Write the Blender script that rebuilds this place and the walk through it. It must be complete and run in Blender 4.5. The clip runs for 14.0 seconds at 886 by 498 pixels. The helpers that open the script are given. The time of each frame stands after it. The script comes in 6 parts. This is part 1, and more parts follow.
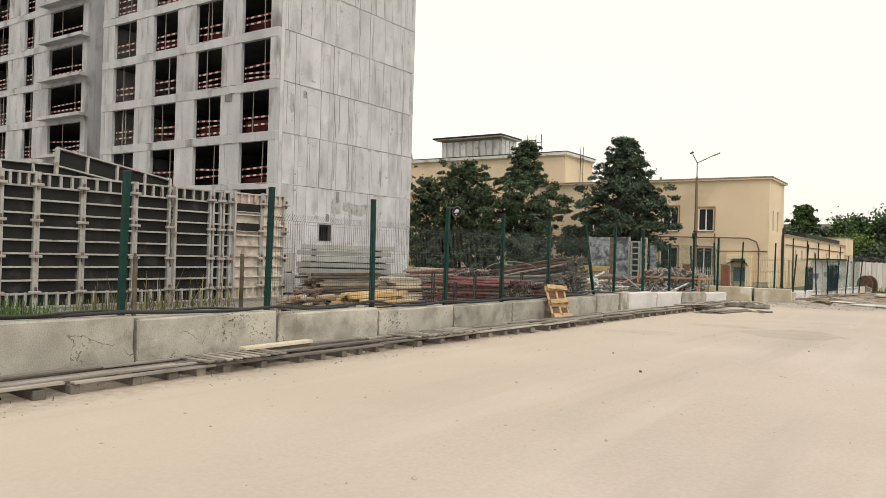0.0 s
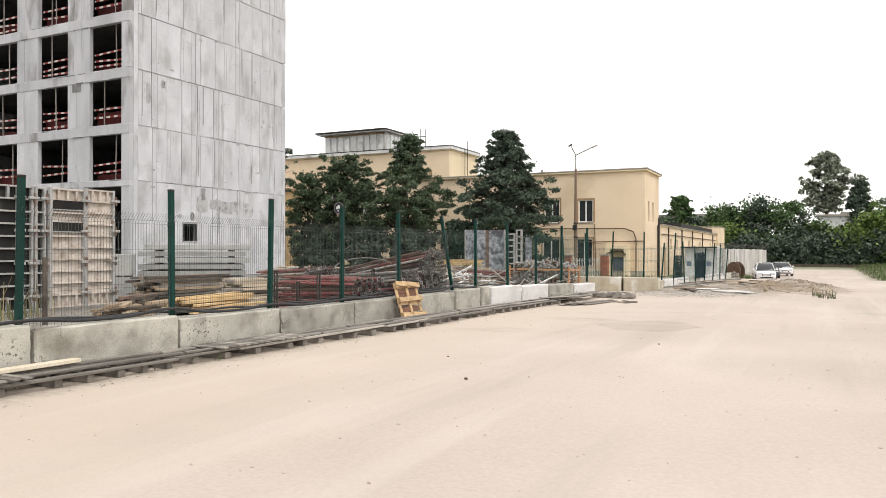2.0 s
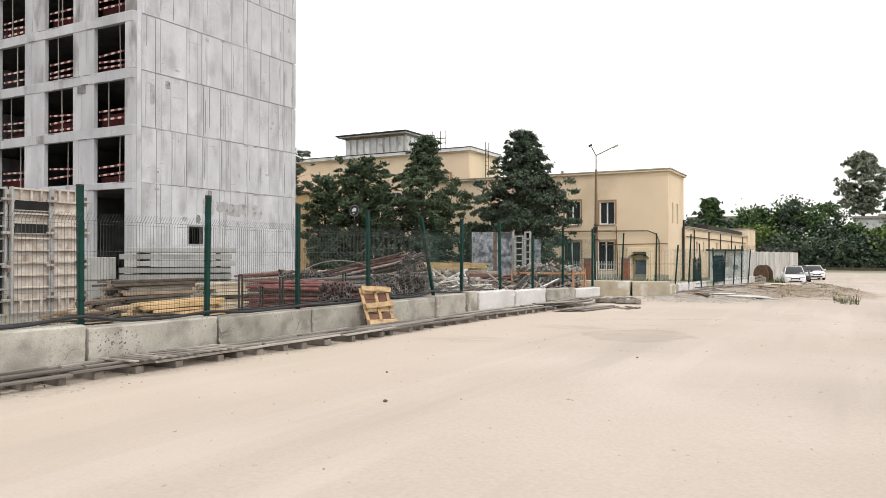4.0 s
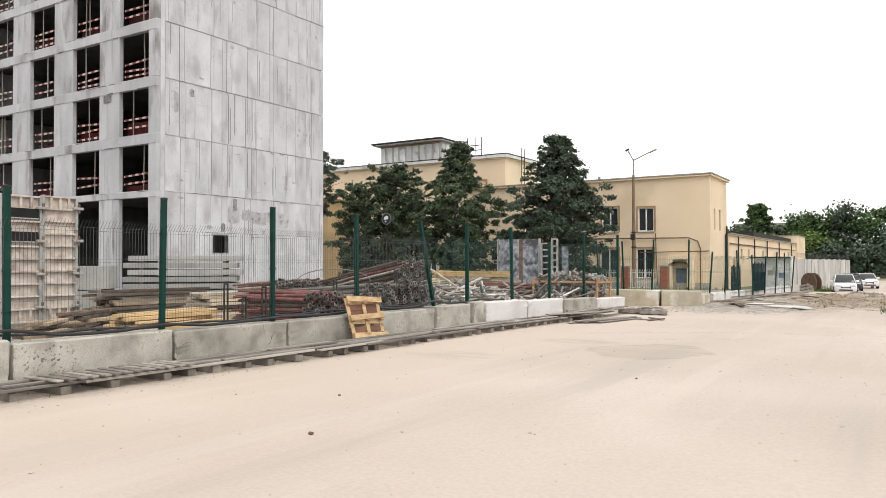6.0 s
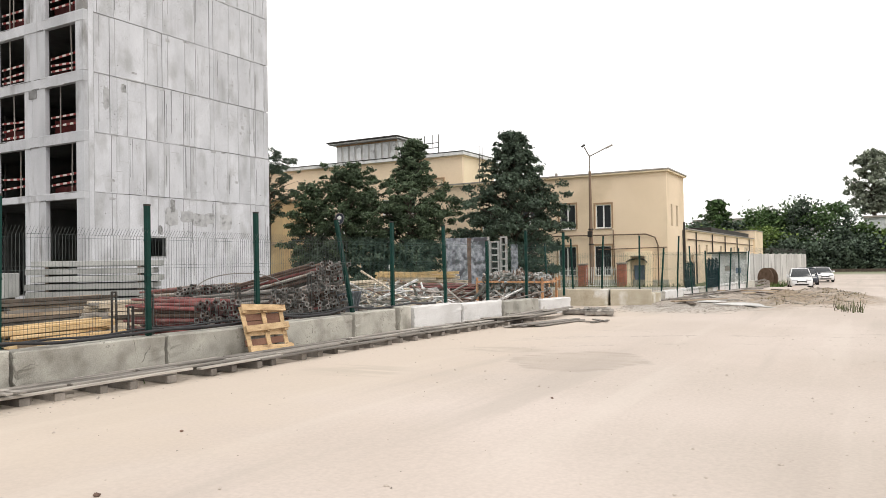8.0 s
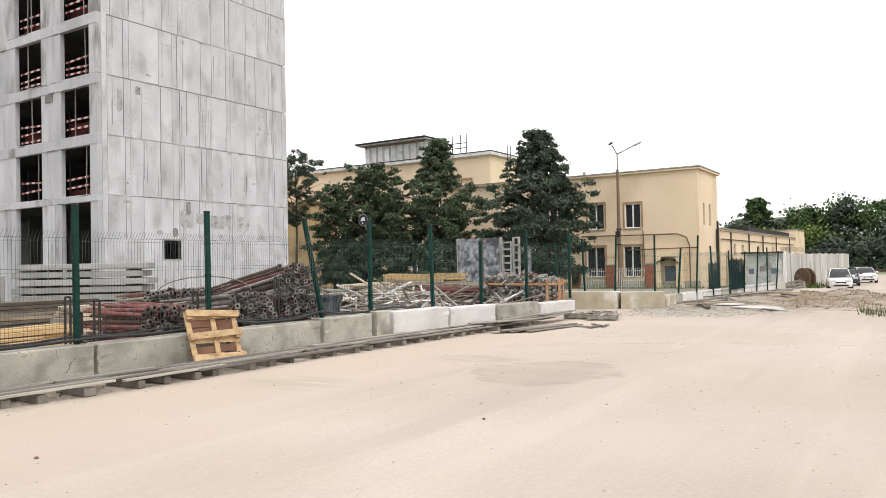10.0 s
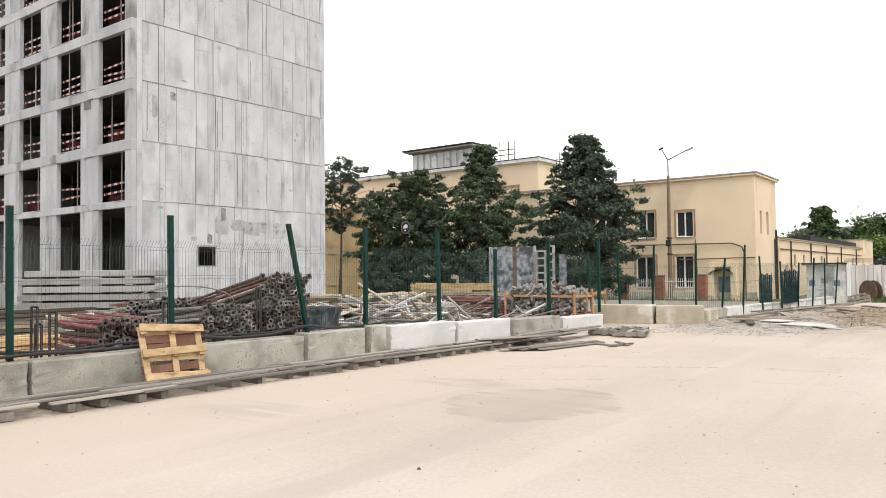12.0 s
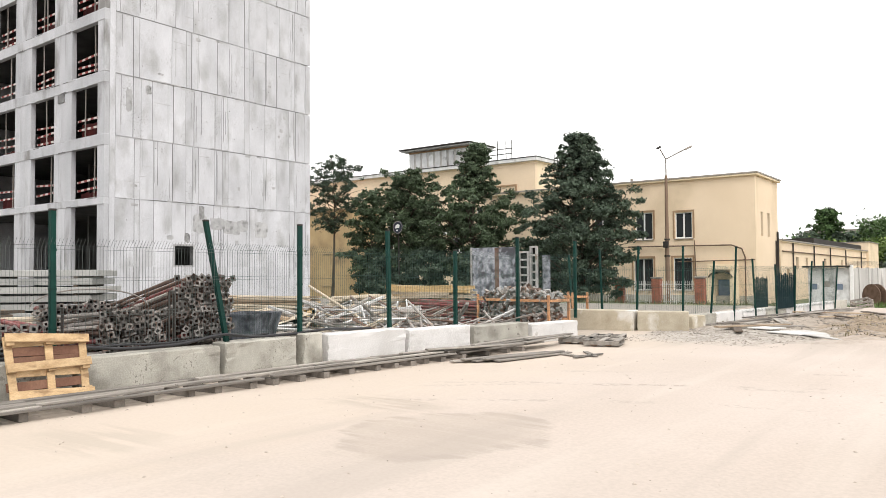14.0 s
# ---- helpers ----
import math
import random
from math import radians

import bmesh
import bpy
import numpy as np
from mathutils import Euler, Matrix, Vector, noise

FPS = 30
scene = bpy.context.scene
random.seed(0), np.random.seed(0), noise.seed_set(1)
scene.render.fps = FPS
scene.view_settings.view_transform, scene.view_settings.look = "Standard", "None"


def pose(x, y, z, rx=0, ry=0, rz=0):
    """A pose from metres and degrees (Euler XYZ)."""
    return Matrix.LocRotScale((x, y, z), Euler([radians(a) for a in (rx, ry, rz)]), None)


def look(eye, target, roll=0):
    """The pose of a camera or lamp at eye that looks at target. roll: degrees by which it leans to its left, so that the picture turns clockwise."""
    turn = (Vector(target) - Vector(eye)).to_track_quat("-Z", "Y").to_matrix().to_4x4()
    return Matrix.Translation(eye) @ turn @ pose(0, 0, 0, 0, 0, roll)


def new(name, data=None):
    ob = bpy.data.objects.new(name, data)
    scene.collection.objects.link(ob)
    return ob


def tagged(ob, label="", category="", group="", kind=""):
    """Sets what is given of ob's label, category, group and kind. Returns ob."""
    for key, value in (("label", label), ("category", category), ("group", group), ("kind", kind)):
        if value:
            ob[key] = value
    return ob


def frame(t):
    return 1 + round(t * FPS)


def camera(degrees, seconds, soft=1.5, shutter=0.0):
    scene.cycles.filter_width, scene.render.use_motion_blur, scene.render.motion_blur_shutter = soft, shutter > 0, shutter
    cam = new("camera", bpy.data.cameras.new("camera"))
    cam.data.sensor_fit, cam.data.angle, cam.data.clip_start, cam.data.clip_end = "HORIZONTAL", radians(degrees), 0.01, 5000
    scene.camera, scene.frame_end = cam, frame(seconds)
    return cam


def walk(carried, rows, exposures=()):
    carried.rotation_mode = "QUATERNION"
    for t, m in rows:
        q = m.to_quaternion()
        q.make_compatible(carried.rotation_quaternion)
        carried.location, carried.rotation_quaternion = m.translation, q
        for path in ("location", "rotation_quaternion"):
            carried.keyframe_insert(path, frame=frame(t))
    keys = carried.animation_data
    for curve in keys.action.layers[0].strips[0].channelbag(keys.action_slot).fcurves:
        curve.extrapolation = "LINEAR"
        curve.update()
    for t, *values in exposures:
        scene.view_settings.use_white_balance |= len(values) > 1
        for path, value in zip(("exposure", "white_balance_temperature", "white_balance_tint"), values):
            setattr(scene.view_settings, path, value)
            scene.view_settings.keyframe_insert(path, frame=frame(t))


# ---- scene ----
cam = camera(60.8, 14.0, 0.6)
PATH = [
    (0, (0.304, 0.542, 1.651), (-0.825, 2.192, 1.663), 1.6),
    (0.5, (0.451, 0.899, 1.682), (-0.639, 2.576, 1.697), 1.5),
    (1, (0.562, 1.385, 1.653), (-0.535, 3.058, 1.67), 1.8),
    (1.5, (0.552, 1.916, 1.652), (-0.448, 3.647, 1.658), 1.4),
    (2, (0.556, 2.486, 1.639), (-0.337, 4.276, 1.646), 0.1),
    (2.5, (0.896, 2.751, 1.638), (-0.055, 4.51, 1.659), 0.1),
    (3, (0.876, 3.303, 1.631), (-0.078, 5.061, 1.641), 0.0),
    (5.5, (1.374, 5.494, 1.592), (0.338, 7.205, 1.63), 0.0),
    (6, (1.295, 5.966, 1.588), (0.231, 7.658, 1.627), -0.1),
    (6.5, (1.077, 6.562, 1.621), (0.085, 8.299, 1.645), -0.8),
    (7, (1.262, 6.948, 1.589), (0.247, 8.671, 1.634), -0.9),
    (7.5, (1.245, 7.393, 1.615), (0.263, 9.136, 1.652), -0.8),
    (10, (1.88, 9.404, 1.595), (0.804, 11.09, 1.638), -1.2),
    (10.5, (1.85, 9.855, 1.629), (0.766, 11.535, 1.678), -0.1),
    (11, (1.836, 10.346, 1.662), (0.756, 12.028, 1.726), 0.1),
    (11.5, (2.042, 10.758, 1.627), (0.871, 12.378, 1.7), -0.9),
    (12, (2.011, 11.205, 1.638), (0.815, 12.806, 1.704), -0.7),
    (12.5, (1.918, 11.734, 1.669), (0.727, 13.34, 1.724), -0.3),
    (13, (2.153, 12.14, 1.622), (0.913, 13.708, 1.686), -1.4),
    (13.5, (2.113, 12.59, 1.635), (0.862, 14.149, 1.702), -1.1),
    (14, (1.983, 13.126, 1.666), (0.775, 14.719, 1.734), -0.4),
]
walk(cam, [(t, look(eye, target, roll)) for t, eye, target, roll in PATH],
     [(0, -0.39, 7100, 8), (0.5, -0.17, 7000, 9), (1, 0.02, 6800, 9), (2, -0.06, 6600, 10), (2.5, -0.24, 6600, 10), (3, -0.11, 6580, 10), (5.5, -0.25, 6560, 10), (6, -0.11, 6560, 10), (6.5, -0.13, 6560, 10), (7, -0.21, 6560, 10), (7.5, -0.14, 6560, 10), (10, -0.09, 6560, 10), (10.5, 0.02, 6560, 10), (11, -0.02, 6560, 10), (12, -0.04, 6560, 10), (12.5, 0.03, 6540, 10), (13, 0.11, 6530, 10), (13.5, 0.07, 6530, 10), (14, 0.14, 6530, 10)])

# ---- world, sun ----
world = bpy.data.worlds.new("overcast")
scene.world = world
world.use_nodes = True
wn, wl = world.node_tree.nodes, world.node_tree.links
sky = wn.new("ShaderNodeTexSky")
sky.sky_type, sky.sun_disc = "NISHITA", False
sky.sun_elevation, sky.sun_rotation = radians(53), radians(122)
sky.air_density, sky.dust_density = 1.0, 4.0
hs = wn.new("ShaderNodeHueSaturation")
hs.inputs["Saturation"].default_value = 0.10
mixw = wn.new("ShaderNodeMix")
mixw.data_type = "RGBA"
mixw.inputs[0].default_value = 0.72
mixw.inputs[7].default_value = (12.3, 12.2, 12.0, 1)
wl.new(sky.outputs[0], hs.inputs["Color"])
wl.new(hs.outputs[0], mixw.inputs[6])
wl.new(mixw.outputs[2], wn["Background"].inputs["Color"])
wn["Background"].inputs["Strength"].default_value = 0.14
sun_data = bpy.data.lights.new("sun", "SUN")
sun_data.energy, sun_data.angle, sun_data.color = 1.4, radians(25), (1, 0.95, 0.90)
sun = new("sun", sun_data)
sun.matrix_world = look((38, 6, 60), (0, 30, 0))


# ---- materials ----
def surface(name, c1, c2, scale=3.0, rough=0.8, bump=0.2, metal=0.0, fine=40.0, stretch=(1, 1, 1), vary=0.12, stain=None, stain_scale=0.6, stain_lo=0.55, stain_hi=0.7):
    """Two-scale procedural surface: broad mottling, fine grain, optional stains, tone varied per object."""
    m = bpy.data.materials.new(name)
    m.use_nodes = True
    n, l = m.node_tree.nodes, m.node_tree.links
    b = n["Principled BSDF"]
    b.inputs["Roughness"].default_value, b.inputs["Metallic"].default_value = rough, metal
    b.inputs["Specular IOR Level"].default_value = 0.22 if rough >= 0.55 else 0.5
    tc, mp, oi = n.new("ShaderNodeTexCoord"), n.new("ShaderNodeMapping"), n.new("ShaderNodeObjectInfo")
    mp.inputs["Scale"].default_value = stretch
    ad = n.new("ShaderNodeVectorMath")
    ad.operation = "MULTIPLY_ADD"
    ad.inputs[1].default_value = (37, 53, 71)
    l.new(oi.outputs["Random"], ad.inputs[0])
    l.new(tc.outputs["Object"], ad.inputs[2])
    l.new(ad.outputs[0], mp.inputs["Vector"])
    n1, n2 = n.new("ShaderNodeTexNoise"), n.new("ShaderNodeTexNoise")
    n1.inputs["Scale"].default_value, n1.inputs["Detail"].default_value = scale, 6
    n2.inputs["Scale"].default_value, n2.inputs["Detail"].default_value = fine, 3
    for x in (n1, n2):
        l.new(mp.outputs[0], x.inputs["Vector"])
    r = n.new("ShaderNodeValToRGB")
    r.color_ramp.elements[0].position, r.color_ramp.elements[1].position = 0.3, 0.7
    r.color_ramp.elements[0].color, r.color_ramp.elements[1].color = (*c1, 1), (*c2, 1)
    l.new(n1.outputs[0], r.inputs[0])
    col = r.outputs[0]
    if stain:
        n3, r3, mx = n.new("ShaderNodeTexNoise"), n.new("ShaderNodeValToRGB"), n.new("ShaderNodeMix")
        n3.inputs["Scale"].default_value, n3.inputs["Detail"].default_value = stain_scale, 8
        r3.color_ramp.elements[0].position, r3.color_ramp.elements[1].position = stain_lo, stain_hi
        l.new(mp.outputs[0], n3.inputs["Vector"])
        l.new(n3.outputs[0], r3.inputs[0])
        mx.data_type = "RGBA"
        mx.inputs[7].default_value = (*stain, 1)
        l.new(r3.outputs[0], mx.inputs[0])
        l.new(col, mx.inputs[6])
        col = mx.outputs[2]
    hsv, mr, mg, mm = n.new("ShaderNodeHueSaturation"), n.new("ShaderNodeMapRange"), n.new("ShaderNodeMapRange"), n.new("ShaderNodeMath")
    mr.inputs["To Min"].default_value, mr.inputs["To Max"].default_value = 1 - vary, 1 + vary
    mg.inputs["From Min"].default_value, mg.inputs["From Max"].default_value = 0.3, 0.7
    mg.inputs["To Min"].default_value, mg.inputs["To Max"].default_value = 0.88, 1.1
    mm.operation = "MULTIPLY"
    l.new(oi.outputs["Random"], mr.inputs["Value"])
    l.new(n2.outputs[0], mg.inputs["Value"])
    l.new(mr.outputs[0], mm.inputs[0])
    l.new(mg.outputs[0], mm.inputs[1])
    l.new(mm.outputs[0], hsv.inputs["Value"])
    l.new(col, hsv.inputs["Color"])
    l.new(hsv.outputs[0], b.inputs["Base Color"])
    if bump:
        bp = n.new("ShaderNodeBump")
        bp.inputs["Strength"].default_value, bp.inputs["Distance"].default_value = bump, 0.02
        l.new(n2.outputs[0], bp.inputs["Height"])
        l.new(bp.outputs[0], b.inputs["Normal"])
    return m


def striped(name, ca, cb, axis, period):
    """Painted bands across a board, by its own length."""
    m = surface(name, ca, ca, 8, 0.6, 0.1)
    n, l = m.node_tree.nodes, m.node_tree.links
    tc, sp, mo, gt, mx = n.new("ShaderNodeTexCoord"), n.new("ShaderNodeSeparateXYZ"), n.new("ShaderNodeMath"), n.new("ShaderNodeMath"), n.new("ShaderNodeMix")
    mo.operation, mo.inputs[1].default_value = "FLOORED_MODULO", period
    gt.operation, gt.inputs[1].default_value = "GREATER_THAN", period * 0.5
    mx.data_type = "RGBA"
    mx.inputs[6].default_value, mx.inputs[7].default_value = (*ca, 1), (*cb, 1)
    l.new(tc.outputs["Object"], sp.inputs[0])
    l.new(sp.outputs[axis], mo.inputs[0])
    l.new(mo.outputs[0], gt.inputs[0])
    l.new(gt.outputs[0], mx.inputs[0])
    l.new(mx.outputs[2], n["Principled BSDF"].inputs["Base Color"])
    return m


def leaves(name, c1, c2):
    m = surface(name, c1, c2, 0.5, 0.65, 0.0, vary=0.15)
    n, l = m.node_tree.nodes, m.node_tree.links
    ge = n.new("ShaderNodeNewGeometry")
    hv = [x for x in n if x.type == "HUE_SAT"][0]
    # tone varies leaf by leaf, spread wide to paint in shadows between leaves
    mr = n.new("ShaderNodeMapRange")
    mr.inputs["To Min"].default_value, mr.inputs["To Max"].default_value = 0.4, 1.55
    l.new(ge.outputs["Random Per Island"], mr.inputs["Value"])
    l.new(mr.outputs[0], hv.inputs["Value"])
    return m


def glassy(name, tint):
    m = bpy.data.materials.new(name)
    m.use_nodes = True
    b = m.node_tree.nodes["Principled BSDF"]
    b.inputs["Base Color"].default_value = (*tint, 1)
    b.inputs["Roughness"].default_value = 0.06
    b.inputs["Transmission Weight"].default_value = 0.3
    return m


def pitted(m, c, cracks=True):
    """Blow holes in patches and hairline cracks over a cast surface."""
    n, l = m.node_tree.nodes, m.node_tree.links
    b = n["Principled BSDF"]
    mp = [x for x in n if x.type == "MAPPING"][0]
    col = b.inputs["Base Color"].links[0].from_socket

    def layer(col, node, out, lo, hi, mask=None):
        r, mx = n.new("ShaderNodeMapRange"), n.new("ShaderNodeMix")
        r.inputs["From Min"].default_value, r.inputs["From Max"].default_value = lo, hi
        l.new(node.outputs[out], r.inputs["Value"])
        fac = r.outputs[0]
        if mask:
            k = n.new("ShaderNodeMath")
            k.operation = "MULTIPLY"
            l.new(fac, k.inputs[0])
            l.new(mask, k.inputs[1])
            fac = k.outputs[0]
        mx.data_type = "RGBA"
        mx.inputs[7].default_value = (*c, 1)
        l.new(fac, mx.inputs[0])
        l.new(col, mx.inputs[6])
        return mx.outputs[2]

    big, pit = n.new("ShaderNodeTexNoise"), n.new("ShaderNodeTexNoise")
    big.inputs["Scale"].default_value, big.inputs["Detail"].default_value = 1.1, 2
    pit.inputs["Scale"].default_value, pit.inputs["Detail"].default_value = 24, 1
    rm = n.new("ShaderNodeMapRange")
    rm.inputs["From Min"].default_value, rm.inputs["From Max"].default_value = 0.54, 0.68
    for x in (big, pit):
        l.new(mp.outputs[0], x.inputs["Vector"])
    l.new(big.outputs[0], rm.inputs["Value"])
    col = layer(col, pit, 0, 0.60, 0.66, rm.outputs[0])
    if cracks:
        wob, add, vo = n.new("ShaderNodeTexNoise"), n.new("ShaderNodeVectorMath"), n.new("ShaderNodeTexVoronoi")
        wob.inputs["Scale"].default_value, wob.inputs["Detail"].default_value = 3, 5
        add.operation = "MULTIPLY_ADD"
        add.inputs[1].default_value = (0.35, 0.35, 0.35)
        l.new(mp.outputs[0], wob.inputs["Vector"])
        l.new(wob.outputs["Color"], add.inputs[0])
        l.new(mp.outputs[0], add.inputs[2])
        vo.feature = "DISTANCE_TO_EDGE"
        vo.inputs["Scale"].default_value = 0.62
        l.new(add.outputs[0], vo.inputs["Vector"])
        cm = n.new("ShaderNodeMapRange")
        cm.inputs["From Min"].default_value, cm.inputs["From Max"].default_value = 0.5, 0.62
        l.new(wob.outputs[0], cm.inputs["Value"])
        col = layer(col, vo, "Distance", 0.0045, 0.001, cm.outputs[0])
    l.new(col, b.inputs["Base Color"])
    return m


# front more stained than the side wall, and darkened for its weaker light
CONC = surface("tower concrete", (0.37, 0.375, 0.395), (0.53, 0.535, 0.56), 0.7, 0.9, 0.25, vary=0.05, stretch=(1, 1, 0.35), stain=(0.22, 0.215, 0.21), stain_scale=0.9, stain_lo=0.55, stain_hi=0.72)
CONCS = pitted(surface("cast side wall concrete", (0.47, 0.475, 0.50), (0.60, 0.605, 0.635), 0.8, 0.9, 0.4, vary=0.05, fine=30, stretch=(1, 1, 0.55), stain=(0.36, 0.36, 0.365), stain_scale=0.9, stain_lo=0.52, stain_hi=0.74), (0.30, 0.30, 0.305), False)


def streaked(m, c, amount):
    """Thin run-down marks of leaked water over a cast wall, in patches."""
    n, l = m.node_tree.nodes, m.node_tree.links
    b = n["Principled BSDF"]
    col = b.inputs["Base Color"].links[0].from_socket
    tc, mp, big, run = n.new("ShaderNodeTexCoord"), n.new("ShaderNodeMapping"), n.new("ShaderNodeTexNoise"), n.new("ShaderNodeTexNoise")
    mp.inputs["Scale"].default_value = (1, 1, 0.05)
    run.inputs["Scale"].default_value, run.inputs["Detail"].default_value = 3.4, 4
    big.inputs["Scale"].default_value, big.inputs["Detail"].default_value = 0.42, 5
    l.new(tc.outputs["Object"], mp.inputs["Vector"])
    l.new(mp.outputs[0], run.inputs["Vector"])
    l.new(tc.outputs["Object"], big.inputs["Vector"])
    ra, rb2, mu, mx = n.new("ShaderNodeMapRange"), n.new("ShaderNodeMapRange"), n.new("ShaderNodeMath"), n.new("ShaderNodeMix")
    ra.inputs["From Min"].default_value, ra.inputs["From Max"].default_value = 0.56, 0.68
    rb2.inputs["From Min"].default_value, rb2.inputs["From Max"].default_value, rb2.inputs["To Max"].default_value = 0.44, 0.60, amount
    l.new(run.outputs[0], ra.inputs["Value"])
    l.new(big.outputs[0], rb2.inputs["Value"])
    mu.operation = "MULTIPLY"
    l.new(ra.outputs[0], mu.inputs[0])
    l.new(rb2.outputs[0], mu.inputs[1])
    mx.data_type = "RGBA"
    mx.inputs[7].default_value = (*c, 1)
    l.new(mu.outputs[0], mx.inputs[0])
    l.new(col, mx.inputs[6])
    l.new(mx.outputs[2], b.inputs["Base Color"])
    return m


streaked(CONCS, (0.27, 0.27, 0.275), 0.32)
streaked(CONC, (0.22, 0.22, 0.22), 0.45)
# inner concrete far darker than the outside: the rooms' shade is in its colour
CONC_SHADED = surface("shade-darkened inner concrete", (0.075, 0.073, 0.07), (0.12, 0.118, 0.115), 1.0, 0.9, 0.2)
JOINT = surface("joint mortar", (0.12, 0.12, 0.12), (0.20, 0.20, 0.20), 3, 0.95, 0.2)
PATCHD = surface("broken dark concrete", (0.16, 0.16, 0.16), (0.40, 0.40, 0.40), 5, 0.95, 0.6, vary=0.1, fine=20, stain=(0.10, 0.10, 0.10), stain_scale=4)
PATCHC = surface("patched concrete", (0.34, 0.34, 0.345), (0.47, 0.47, 0.48), 3, 0.9, 0.3, vary=0.12, stain=(0.24, 0.24, 0.24), stain_scale=2.5)
BLOCK = pitted(surface("weathered block concrete", (0.355, 0.34, 0.30), (0.505, 0.485, 0.43), 2.2, 0.92, 0.34, vary=0.16, fine=55, stain=(0.215, 0.20, 0.17), stain_scale=1.7, stain_lo=0.5, stain_hi=0.72), (0.13, 0.12, 0.105))
BLOCKW = surface("whitewashed block", (0.57, 0.555, 0.54), (0.69, 0.675, 0.665), 2.0, 0.85, 0.3, vary=0.05, stain=(0.36, 0.33, 0.29), stain_scale=2.2, stain_lo=0.62, stain_hi=0.72)
BLOCKO = surface("ochre stained block", (0.36, 0.31, 0.23), (0.50, 0.45, 0.36), 2.0, 0.92, 0.5, stain=(0.62, 0.6, 0.56), stain_scale=1.3, stain_lo=0.55, stain_hi=0.66)
PLANK = surface("grey weathered plank", (0.16, 0.145, 0.13), (0.36, 0.33, 0.295), 1.5, 0.85, 0.3, stretch=(6, 0.6, 6), vary=0.38)
PLANKB = surface("grey bearer wood", (0.13, 0.115, 0.10), (0.25, 0.225, 0.20), 3, 0.9, 0.3, vary=0.35)
PLANKD = surface("dark bearer wood", (0.07, 0.055, 0.045), (0.15, 0.12, 0.095), 3, 0.9, 0.3, vary=0.3)
FRESH = surface("fresh pine", (0.50, 0.345, 0.17), (0.70, 0.52, 0.30), 2.0, 0.7, 0.15, stretch=(5, 0.7, 5), vary=0.14, stain=(0.40, 0.27, 0.13), stain_scale=1.5)
PALLETW = surface("pallet pine", (0.40, 0.265, 0.14), (0.58, 0.42, 0.25), 5.0, 0.75, 0.15, stretch=(3, 1, 3), vary=0.25, stain=(0.28, 0.18, 0.10), stain_scale=4)
TIMBER = surface("old stacked timber", (0.20, 0.145, 0.10), (0.42, 0.33, 0.235), 1.6, 0.85, 0.3, stretch=(5, 0.7, 5), vary=0.35)
REDP = surface("red oxide pipe", (0.13, 0.036, 0.036), (0.25, 0.085, 0.078), 4, 0.65, 0.15, vary=0.3, stain=(0.24, 0.18, 0.16), stain_scale=2.5, stain_lo=0.5)
GREYP = surface("galvanised prop", (0.22, 0.20, 0.18), (0.38, 0.355, 0.33), 4, 0.6, 0.15, metal=0.1, vary=0.3, stain=(0.2, 0.12, 0.08), stain_scale=4)
RUST = surface("rusty steel", (0.11, 0.07, 0.055), (0.21, 0.14, 0.11), 5, 0.8, 0.25, vary=0.3)
ZINC = surface("zinc formwork frame", (0.30, 0.297, 0.29), (0.48, 0.472, 0.46), 3, 0.6, 0.15, metal=0.2, vary=0.1, stain=(0.25, 0.2, 0.16), stain_scale=3)
PLYD = surface("dark formwork plywood", (0.011, 0.011, 0.011), (0.026, 0.025, 0.024), 1.5, 0.8, 0.1, vary=0.2, stain=(0.05, 0.047, 0.044), stain_scale=1.5, stain_lo=0.6)
PLYL = surface("pale cement-caked formwork", (0.46, 0.40, 0.35), (0.64, 0.585, 0.53), 4, 0.85, 0.5, vary=0.1, stain=(0.33, 0.26, 0.21), stain_scale=3, stain_lo=0.5)
STEELP = surface("caked steel panel", (0.10, 0.11, 0.135), (0.40, 0.415, 0.45), 5.5, 0.6, 0.3, stain=(0.07, 0.07, 0.08), stain_scale=2.2, stain_lo=0.5, stain_hi=0.6)
GREEN = surface("dark green fence paint", (0.001, 0.026, 0.020), (0.003, 0.038, 0.030), 4, 0.6, 0.05, vary=0.1)
WIRE = surface("green wire", (0.02, 0.06, 0.05), (0.04, 0.085, 0.07), 6, 0.5, 0, vary=0.1)
WIREG = surface("grey-green wire", (0.06, 0.075, 0.075), (0.09, 0.105, 0.10), 6, 0.5, 0, metal=0.0, vary=0.1)
NETM = surface("green netting", (0.004, 0.018, 0.022), (0.008, 0.03, 0.034), 6, 0.8, 0)
CABLE = surface("black cable rubber", (0.012, 0.012, 0.014), (0.025, 0.025, 0.028), 5, 0.5, 0.1)
ORANGE = surface("orange painted rack", (0.50, 0.24, 0.11), (0.60, 0.33, 0.18), 4, 0.6, 0.15, vary=0.12, stain=(0.3, 0.2, 0.14), stain_scale=5)
YBEAM = surface("yellow formwork beam", (0.50, 0.36, 0.17), (0.66, 0.50, 0.28), 2, 0.6, 0.1, stretch=(4, 0.7, 4), vary=0.15)
YWALL = surface("yellow stucco", (0.725, 0.585, 0.425), (0.785, 0.64, 0.475), 0.35, 0.9, 0.2, vary=0.02, stain=(0.64, 0.515, 0.36), stain_scale=0.25)
YWALLP = surface("pale yellow stucco", (0.72, 0.60, 0.42), (0.78, 0.66, 0.48), 0.35, 0.9, 0.2, vary=0.02)
